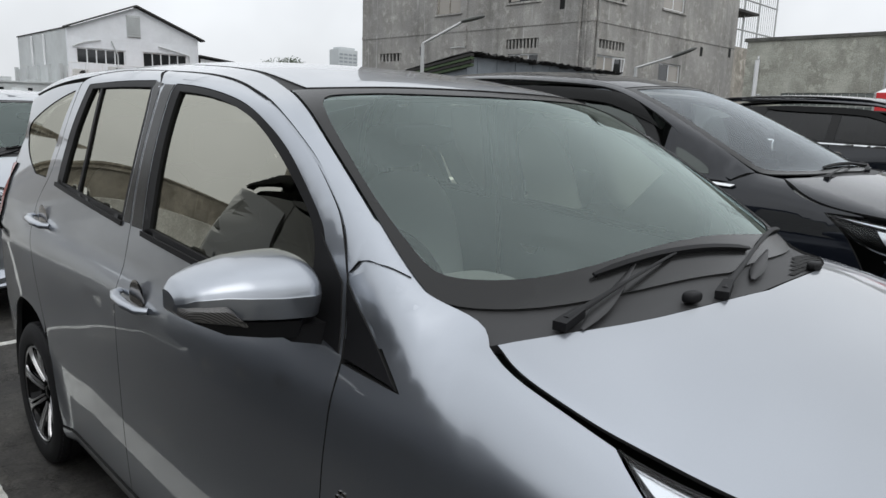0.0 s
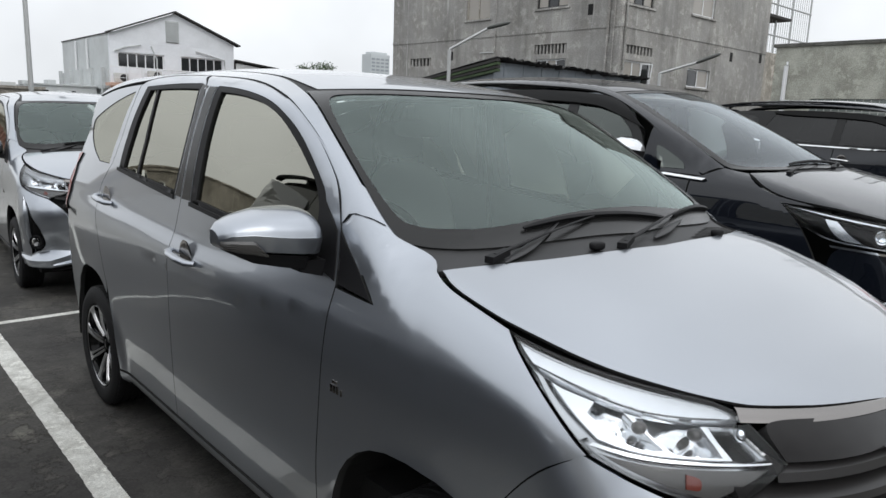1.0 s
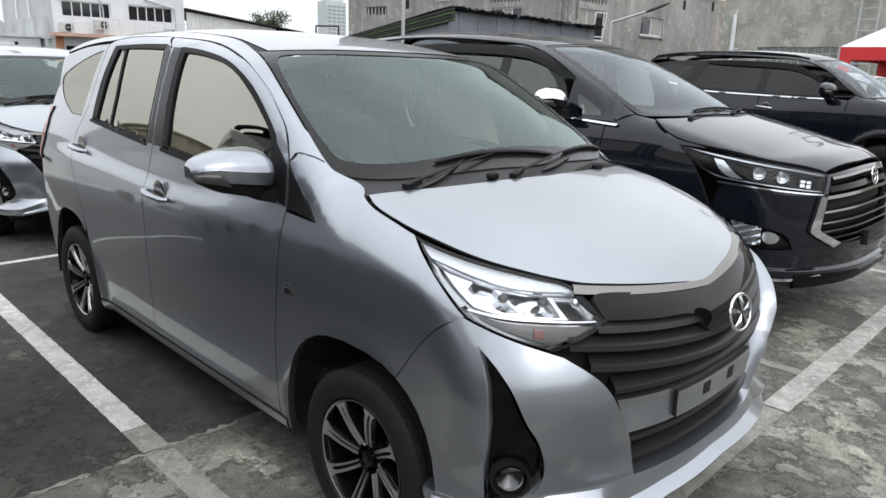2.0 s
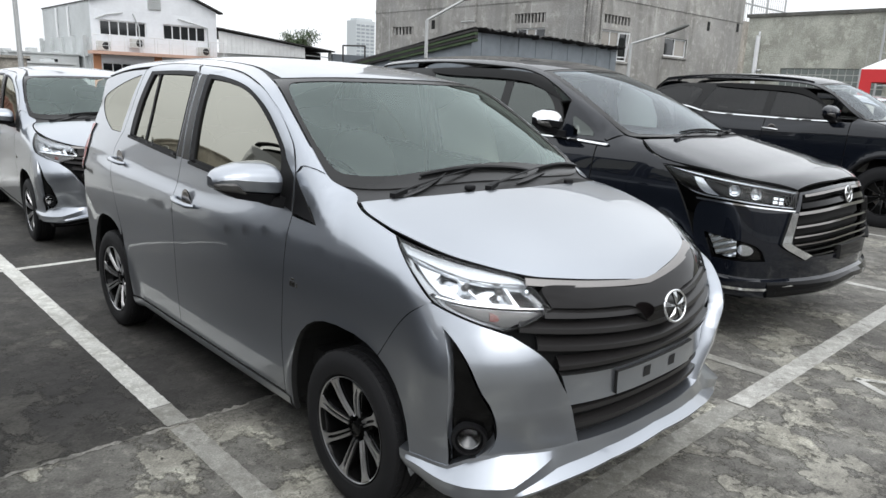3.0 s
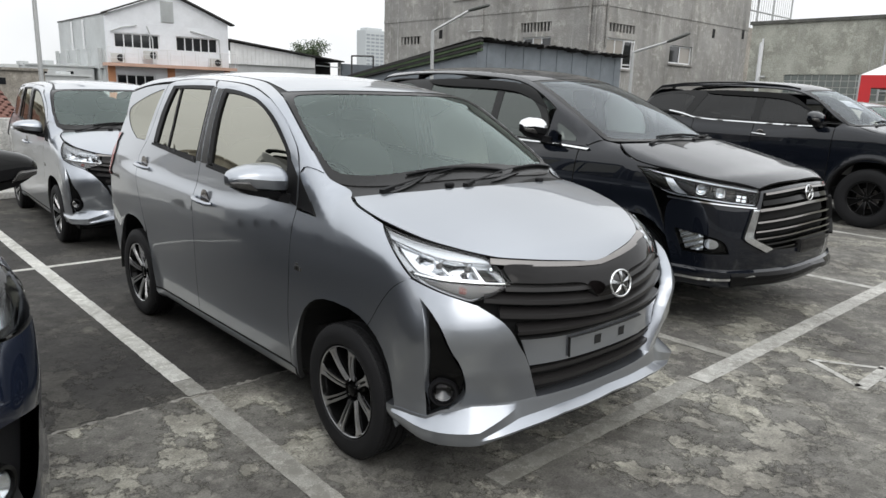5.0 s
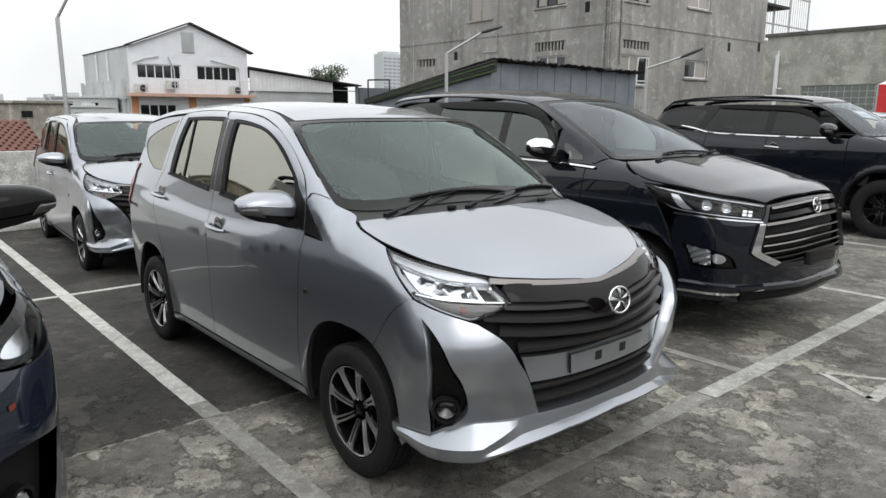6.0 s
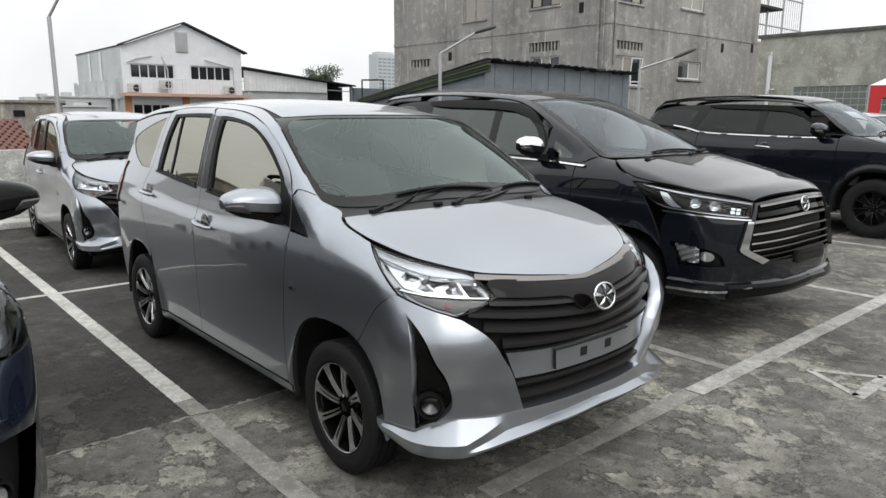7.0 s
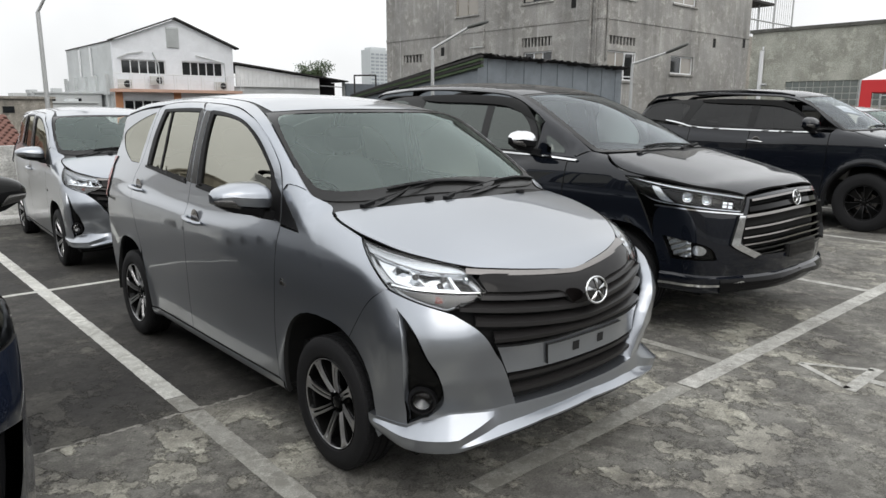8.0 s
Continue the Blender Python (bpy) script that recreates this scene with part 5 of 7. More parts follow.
# the black people carrier
LAMP_B = [(-87.2, 1.104, 1), (-73.8, 1.084), (-54.2, 1.048), (-35.2, 0.994, 1), (-37.8, 0.887, 1), (-59.8, 0.926), (-71.0, 0.931), (-79.0, 0.998)]
carrier = wagon(BIG, BLACK, "glossy black people carrier with chrome grille trim parked nose out", (2.95, 0.47, 0), dict(
    arch=0.405, doors=(0.50, 1.50, 2.55), belt=((0.3, 1.2, 2.4, 3.8), (1.19, 1.215, 1.24, 1.27)), lamp=LAMP_B, foot=[(-0.785, 0.25), (-0.797, 0.34, 1)],
    hood=[(0, -0.825, 1), (-0.30, -0.815), (-0.563, -0.795, 1), (-0.66, -0.72), (-0.80, -0.585), (-0.885, -0.28), (-0.890, 0.05), (-0.775, 0.20, 1), (-0.50, 0.06), (0, -0.01, 1)],
    glass=[[(0.93, 1.235, 1), (0.97, 1.43), (1.14, 1.565), (1.33, 1.635), (1.47, 1.655, 1), (1.47, 1.245, 1)], [(1.56, 1.247, 1), (1.56, 1.665, 1), (2.45, 1.68, 1), (2.50, 1.262, 1)], [(2.64, 1.27, 1), (2.60, 1.68), (3.25, 1.66), (3.45, 1.30, 1)]],
    house=[(0.86, 1.218, 1), (0.90, 1.44), (1.10, 1.60), (1.33, 1.685), (2.0, 1.72), (3.30, 1.70), (3.62, 1.275, 1)], house_top=[(0.44, 1.215, 1), (0.75, 1.40), (1.0, 1.565), (1.3, 1.69), (1.7, 1.735)],
    chrome=[(0.40, 1.186, 1), (0.86, 1.209, 1), (3.55, 1.268, 1), (3.55, 1.256, 1), (0.86, 1.197, 1), (0.42, 1.175, 1)],
    visor=[(0.90, 1.46, 1), (1.08, 1.60), (1.35, 1.690), (2.5, 1.715), (2.5, 1.640), (1.38, 1.622), (1.12, 1.545)],
    sail=[(0.44, 1.205, 1), (0.85, 1.50, 1), (0.87, 1.215, 1)], corner=[(0.565, 1.232, 1), (0.575, 1.272), (0.770, 1.372), (0.795, 1.36), (0.745, 1.232, 1)],
    screen=[(0, 1.155, 1), (-0.32, 1.175), (-0.600, 1.265, 1), (-0.70, 0.80), (-0.785, 0.36), (-0.770, 0.27), (-0.5, 0.115), (0, 0.06, 1)], mid=0.62,
    rail_back=[(-0.62, 2.6), (-0.60, 3.4, 1), (-0.52, 3.42, 1), (-0.55, 2.6), (-0.585, 1.8)],
    cover=[(0, 1.012, 1), (-20, 1.008), (-35.0, 0.986, 1), (-37.9, 0.880, 1), (-59.8, 0.918), (-71.0, 0.922), (-71.5, 0.70), (-67.0, 0.50), (-66.0, 0.33, 1), (-45, 0.335), (-30, 0.40), (0, 0.40, 1)],
    openings=[mirrored([(0, 0.990, 1), (-20, 0.985), (-33.8, 0.970, 1), (-36.0, 0.860), (-38.5, 0.72), (-37.5, 0.66), (-30.0, 0.59, 1), (0, 0.575, 1)]), [(-66.9, 0.709, 1), (-57, 0.69), (-49.3, 0.656), (-47.3, 0.568, 1), (-55, 0.556), (-63.1, 0.557, 1)], [(66.9, 0.709, 1), (57, 0.69), (49.3, 0.656), (47.3, 0.568, 1), (55, 0.556), (63.1, 0.557, 1)]],
    tyre=0.345, tread=0.205, rim=0.21, handles=((1.17, 1.10), (2.20, 1.12)), mirror=(0.90, 0.88, 1.312), mirror_size=1.0, mirror_shape=(0.92, 1.15), cap=CHROME, tint=SMOKE_GREY, dash=0.50))


def carrier_face(car, S):
    """Lamps, grille bars, chrome brackets and fog lamps of the black people carrier."""
    for other in (False, True):
        s = 1 if other else -1
        unit = part("headlight", sheet("headlight_bowl", S, LAMP_B, "nose", off=-0.06, rim=-0.055, other=other), GLOSS, car)
        part("lamp_edge", sheet("lamp_edge", S, [(-86.5, 1.100, 1), (-73.8, 1.080), (-54.2, 1.044), (-35.6, 0.990, 1), (-35.9, 0.978, 1), (-54.4, 1.031), (-74.0, 1.067)], "nose", off=-0.012, rim=0.03, other=other), FRAME, unit)
        part("lamp_edge", sheet("lamp_edge", S, [(-79.0, 0.995, 1), (-71.0, 0.934), (-59.8, 0.929), (-38.0, 0.890, 1), (-37.9, 0.899, 1), (-59.8, 0.939), (-70.5, 0.944)], "nose", off=-0.012, rim=0.03, other=other), FRAME, unit)
        part("day_lamp", sheet("day_lamp", S, [(-73.5, 1.055, 1), (-70.0, 1.050, 1), (-66.8, 0.985), (-63.5, 0.945, 1), (-68.4, 0.945), (-72.0, 0.995)], "nose", off=-0.02, rim=0.02, other=other), FRAME, unit)
        for a, z, r in ((-58.5, 0.985, 0.036), (-51.5, 0.970, 0.034)):
            p = S.place([(a, z)], "nose")[0]
            d = np.array((math.sin(radians(a)), -math.cos(radians(a)), 0))
            m = Matrix.Translation(p - d * 0.045) @ Vector(tuple(d)).to_track_quat("Y", "Z").to_matrix().to_4x4()
            f = Matrix.Diagonal((s * -1, 1, 1, 1))
            for nm, prof, mt in (("projector", [(0.0, 0.028), (r * 0.6, 0.022), (r * 0.8, 0.0)], LENS), ("projector_ring", [(r * 0.8, 0.0), (r * 0.85, 0.012), (r, 0.014), (r * 1.05, -0.01)], CHROME), ("projector_bowl", [(0, -0.02), (r * 0.8, 0.0)], REFLECTOR)):
                v, q = lathe(prof, 24, "y")
                part(nm, mesh(nm, [f @ m @ Vector(x) for x in v], q, smooth=50), mt, unit)
        for a, z in ((-43.5, 0.962), (-41.2, 0.956), (-43.9, 0.936), (-41.6, 0.930)):
            part("lamp_cell", sheet("lamp_cell", S, [(a - 0.9, z + 0.010, 1), (a + 0.9, z + 0.009, 1), (a + 0.9, z - 0.010, 1), (a - 0.9, z - 0.010, 1)], "nose", off=-0.04, rim=0.01, gap=0, other=other), REFLECTOR, unit)
        part("lens", sheet("headlight_lens", S, LAMP_B, "nose", off=-0.002, rim=0.004, other=other), LENS, unit)
        part("chrome_strip", sheet("chrome_strip", S, [(-71.0, 0.921, 1), (-59.8, 0.916), (-37.9, 0.878, 1), (-37.9, 0.870, 1), (-59.8, 0.906), (-70.6, 0.911, 1)], "nose", off=0.006, rim=0.01, gap=0, other=other), CHROME, car)
        part("grille_bracket", sheet("grille_bracket", S, [(-39.8, 0.866, 1), (-37.4, 0.860, 1), (-39.8, 0.69), (-39.3, 0.672), (-30.4, 0.600, 1), (-33.4, 0.576, 1), (-42.8, 0.660), (-43.0, 0.69)], "nose", off=0.022, rim=0.03, gap=0, other=other), CHROME, car, "chrome grille bracket")
        pod = part("fog_pod", sheet("fog_pod", S, [(-66.9, 0.709, 1), (-57, 0.69), (-49.3, 0.656), (-47.3, 0.568, 1), (-55, 0.556), (-63.1, 0.557, 1)], "nose", off=-0.04, rim=-0.04, gap=-0.001, other=other), GLOSS, car)
        part("turn_lamp", sheet("turn_lamp", S, [(-66.0, 0.702, 1), (-56.4, 0.682, 1), (-56.0, 0.572, 1), (-62.4, 0.566, 1)], "nose", off=-0.022, rim=0.01, other=other, res=0.012, sunk=lambda p: 0.006 * np.sin(150 * p[:, 2] + 60 * p[:, 1])), REFLECTOR, pod)
        part("fog_lens", sheet("fog_lens", S, [(-55.6, 0.662), (-52.0, 0.655), (-50.4, 0.622), (-52.0, 0.588), (-55.0, 0.585), (-56.6, 0.622)], "nose", off=-0.024, rim=0.012, other=other), REFLECTOR, pod)
        part("fog_cover", sheet("fog_cover", S, [(-66.4, 0.704, 1), (-57, 0.686), (-49.8, 0.652), (-47.9, 0.572, 1), (-55, 0.560), (-62.9, 0.561, 1)], "nose", off=-0.004, rim=0.004, other=other), LENS, pod)
        part("low_strip", sheet("low_strip", S, [(-66.5, 0.392, 1), (-45.0, 0.400), (-38.0, 0.425, 1), (-37.0, 0.418, 1), (-45.0, 0.384), (-66.5, 0.376, 1)], "nose", off=0.034, rim=0.02, gap=0, other=other), CHROME, car)
    part("grille", sheet("grille", S, mirrored([(0, 0.995, 1), (-20, 0.99), (-35, 0.975, 1), (-37.0, 0.86), (-40, 0.72), (-38.5, 0.65), (-30.0, 0.58, 1), (0, 0.565, 1)]), "nose", off=-0.06, rim=0), DARK, car)
    for z, d, reach, mt in ((0.985, 0.010, 32.5, SMOKY), (0.925, 0.016, 34.5, GLOSS), (0.880, 0.009, 36.0, SMOKY), (0.800, 0.006, 37, SMOKY), (0.738, 0.005, 37.5, SMOKY), (0.688, 0.005, 37, SMOKY), (0.645, 0.005, 34, DIMBAR), (0.608, 0.005, 30, DIMBAR)):
        lift = lambda a: -0.022 * (abs(a) / 36) ** 2
        part("grille_bar", sweep("grille_bar", S, np.linspace(-reach, reach, 41), lambda a: [(-0.05, z + d + lift(a)), (-0.004, z + d + lift(a)), (-0.002, z - d + lift(a)), (-0.05, z - d + lift(a))]), mt, car)
    plate = part("plate_holder", sheet("plate_holder", S, [(-13, 0.640, 1), (13, 0.640, 1), (13, 0.545, 1), (-13, 0.545, 1)], "nose", off=0.022, rim=0.04), GLOSS, car)
    part("front_skirt", sweep("front_skirt", S, np.linspace(-67, 67, 61), lambda a: [(0.0, 0.455), (0.022, 0.44), (0.028, 0.36 if abs(a) > 44 else 0.375), (0.02, 0.335 if abs(a) > 44 else 0.345), (-0.06, 0.325)]), BLACK, car)
    part("splitter", sweep("splitter", S, np.linspace(-46, 46, 51), lambda a: [(0.02, 0.440), (0.045, 0.430 - 0.001 * abs(a)), (0.05, 0.40 - 0.0012 * abs(a)), (0.0, 0.385 - 0.0012 * abs(a))]), GLOSS, car)
    emblem(car, 0, -0.914, 0.950, 0.062)


carrier_face(carrier, BIG)

# the black off-roader
BLACKED = material("black_alloy", (0.012, 0.012, 0.013), 0.3, 0.2)
offroader = wagon(OFFROAD, BLACK, "black off-road estate with chrome belt line and black wheels", (8.68, 0.60, 0), dict(
    arch=0.46, doors=(0.50, 1.60, 2.55), belt=((0.3, 1.2, 2.4, 2.7, 3.1, 3.8), (1.275, 1.295, 1.305, 1.33, 1.41, 1.42)), lamp=[(-80, 1.15, 1), (-60, 1.13), (-40, 1.09, 1), (-42, 1.03, 1), (-62, 1.03), (-74, 1.05)], foot=[(-0.81, 0.29), (-0.815, 0.38, 1)],
    hood=[(0, -0.84, 1), (-0.35, -0.82), (-0.60, -0.76, 1), (-0.72, -0.66), (-0.82, -0.5), (-0.885, -0.25), (-0.870, 0.05), (-0.80, 0.24, 1), (-0.50, 0.10), (0, 0.04, 1)],
    glass=[[(0.80, 1.315, 1), (0.88, 1.47), (1.10, 1.60), (1.30, 1.65), (1.53, 1.675, 1), (1.56, 1.325, 1)], [(1.66, 1.327, 1), (1.64, 1.685, 1), (2.42, 1.69, 1), (2.62, 1.36, 1)], [(2.74, 1.40, 1), (2.55, 1.69), (3.30, 1.68), (3.50, 1.44, 1)]],
    house=[(0.72, 1.30, 1), (0.80, 1.45), (1.05, 1.63), (1.30, 1.71), (2.0, 1.745), (3.35, 1.73), (3.62, 1.43, 1), (3.1, 1.415), (2.7, 1.34), (2.4, 1.312, 1)], house_top=[(0.44, 1.345, 1), (0.62, 1.46), (0.85, 1.64), (1.15, 1.75), (1.6, 1.79)],
    chrome=[(0.66, 1.280, 1), (1.6, 1.298), (2.50, 1.318), (2.72, 1.385), (3.0, 1.425, 1), (3.0, 1.410, 1), (2.74, 1.368), (2.50, 1.302), (1.6, 1.282), (0.66, 1.265, 1)],
    visor=[(0.84, 1.47, 1), (1.08, 1.66), (1.35, 1.72), (2.45, 1.745), (2.45, 1.675), (1.35, 1.645), (1.10, 1.585)],
    screen=[(0, 0.93, 1), (-0.32, 0.955), (-0.615, 1.045, 1), (-0.72, 0.72), (-0.80, 0.40), (-0.79, 0.31), (-0.5, 0.155), (0, 0.10, 1)], mid=0.52,
    rail_back=[(-0.64, 2.6), (-0.62, 3.5, 1), (-0.54, 3.52, 1), (-0.57, 2.6), (-0.60, 1.6)],
    cover=[(0, 1.12, 1), (-20, 1.11), (-40, 1.08, 1), (-42, 1.03, 1), (-62, 1.03), (-74, 1.05), (-72, 0.80), (-68.0, 0.62), (-62.0, 0.42, 1), (-30, 0.40), (0, 0.40, 1)],
    tyre=0.385, tread=0.265, rim=0.225, alloy=BLACKED, handles=((1.50, 1.145),), mirror=(0.885, 0.73, 1.375), mirror_size=1.1, mirror_shape=(1.0, 1.2), dash=0.52))
for s in (-1, 1):
    rail = [tuple(OFFROAD.place([(s * 0.60, y)], "top")[0] + np.array((0, 0, 0.016 * math.sin(math.pi * (y - 1.1) / 2.4) ** 0.4))) for y in np.linspace(1.12, 3.48, 14)]
    part("roof_bar", mesh("roof_bar", *tube(rail, 0.013, 8), smooth=50), TRIM, offroader)
both("headlight", OFFROAD, [(-80, 1.15, 1), (-60, 1.13), (-40, 1.09, 1), (-42, 1.03, 1), (-62, 1.03), (-74, 1.05)], "nose", REFLECTOR, offroader, off=-0.004)
for s in (-1, 1):
    for y in (0.0, 2.745):
        ring = [(s * (0.925 + 0.004), y + 0.495 * math.sin(a), 0.385 + 0.515 * math.cos(a)) for a in np.linspace(-1.75, 1.75, 31)]
        part("arch_flare", mesh("arch_flare", *tube(ring, 0.028, 10, flat=1.0), smooth=50), TRIM, offroader)

# the dark blue-black car alongside
LAMP_N = [(-74, 1.03, 1), (-60, 1.00), (-46, 0.955, 1), (-45, 0.895), (-54, 0.875), (-66, 0.885), (-72, 0.93)]
neighbour = wagon(DUSK, NAVY, "dark blue-black car parked in the neighbouring bay", (-2.79, 0.32, 0), dict(
    arch=0.375, doors=(0.42, 1.45, 2.35), belt=((0.3, 1.2, 2.4, 3.4), (1.09, 1.10, 1.13, 1.16)), lamp=LAMP_N, foot=[(-0.70, 0.20), (-0.705, 0.31, 1)],
    hood=[(0, -0.74, 1), (-0.30, -0.70), (-0.55, -0.60, 1), (-0.64, -0.50), (-0.72, -0.36), (-0.755, -0.17), (-0.755, 0.0), (-0.70, 0.10, 1), (-0.45, 0.03), (0, -0.03, 1)],
    glass=[[(0.60, 1.13, 1), (0.75, 1.30), (1.0, 1.43), (1.36, 1.49, 1), (1.36, 1.14, 1)], [(1.50, 1.145, 1), (1.50, 1.50, 1), (2.20, 1.50, 1), (2.28, 1.16, 1)], [(2.42, 1.17, 1), (2.38, 1.49), (2.85, 1.45), (2.95, 1.20, 1)]],
    house=[(0.52, 1.11, 1), (0.70, 1.32), (0.98, 1.46), (1.36, 1.525), (2.2, 1.535), (2.9, 1.48), (3.08, 1.175, 1)], house_top=[(0.42, 1.15, 1), (0.62, 1.32), (0.85, 1.44), (1.15, 1.53), (1.5, 1.565)],
    chrome=[(0.42, 1.092, 1), (1.6, 1.112, 1), (1.6, 1.104, 1), (0.42, 1.084, 1)],
    visor=[(0.72, 1.36, 1), (0.95, 1.46), (1.3, 1.53), (2.2, 1.54), (2.2, 1.48), (1.3, 1.47), (0.98, 1.405)],
    screen=[(0, 0.955, 1), (-0.30, 0.985), (-0.490, 1.045, 1), (-0.58, 0.75), (-0.69, 0.33), (-0.68, 0.24), (-0.45, 0.11), (0, 0.06, 1)], mid=0.5,
    rail_back=[(-0.55, 2.4), (-0.53, 3.0, 1), (-0.46, 3.02, 1), (-0.48, 2.4), (-0.50, 1.6)],
    cover=[(0, 0.93, 1), (-25, 0.93), (-46, 0.955, 1), (-45, 0.89), (-54, 0.868), (-66, 0.878), (-71, 0.86), (-68, 0.60), (-65.0, 0.30, 1), (-40, 0.26), (0, 0.26, 1)],
    openings=[[(-60, 0.63, 1), (-50, 0.655), (-40, 0.64), (-38, 0.40, 1), (-48, 0.36), (-56, 0.40)], [(60, 0.63, 1), (50, 0.655), (40, 0.64), (38, 0.40, 1), (48, 0.36), (56, 0.40)]],
    tyre=0.31, tread=0.185, rim=0.20, handles=((1.25, 0.97), (2.15, 1.0)), mirror=(0.775, 0.50, 1.215), mirror_size=1.0, mirror_shape=(1.08, 1.1), cap=GLOSS, dash=0.44))
for other in (False, True):
    s = 1 if other else -1
    lamp = part("headlight", sheet("headlight_bowl", DUSK, LAMP_N, "nose", off=-0.05, rim=-0.045, other=other), GLOSS, neighbour)
    part("reflector", sheet("reflector", DUSK, [(-68, 0.98, 1), (-56, 0.965), (-50, 0.92), (-56, 0.895), (-66, 0.905)], "nose", off=-0.035, rim=0.01, other=other), REFLECTOR, lamp)
    part("lens", sheet("headlight_lens", DUSK, LAMP_N, "nose", off=-0.002, rim=0.004, other=other), LENS, lamp)
    turn = part("turn_lamp", sheet("turn_lamp", DUSK, [(-70, 0.850, 1), (-60, 0.835), (-46, 0.795), (-41, 0.768, 1), (-46, 0.768), (-58, 0.800), (-66, 0.825)], "nose", off=-0.002, rim=0.02, other=other), LENSY, neighbour, "ribbed clear turn lamp strip")
    part("amber_bulb", sheet("amber_bulb", DUSK, [(-48, 0.796, 1), (-46.5, 0.790, 1), (-46.5, 0.772, 1), (-48, 0.778, 1)], "nose", off=0.006, rim=0.004, other=other), AMBER, turn)
    pod = part("fog_pod", sheet("fog_pod", DUSK, [(-60, 0.63, 1), (-50, 0.655), (-40, 0.64), (-38, 0.40, 1), (-48, 0.36), (-56, 0.40)], "nose", off=-0.05, rim=-0.05, gap=-0.001, other=other), TRIM, neighbour)
    p = DUSK.place([(-48, 0.47)], "nose")[0]
    d = np.array((math.sin(radians(-45)), -math.cos(radians(-45)), 0))
    m = Matrix.Translation(p - d * 0.03) @ Vector(tuple(d)).to_track_quat("Y", "Z").to_matrix().to_4x4()
    for nm, prof, mt in (("fog_lens", [(0.0, 0.016), (0.03, 0.012), (0.045, 0.0)], LENS), ("fog_reflector", [(0.0, -0.02), (0.03, -0.01), (0.045, 0.0)], REFLECTOR), ("fog_ring", [(0.045, -0.005), (0.048, 0.012), (0.06, 0.012), (0.065, -0.02)], GLOSS)):
        v, q = lathe(prof, 28, "y")
        part(nm, mesh(nm, [Matrix.Diagonal((-s, 1, 1, 1)) @ m @ Vector(x) for x in v], q, smooth=50), mt, pod)


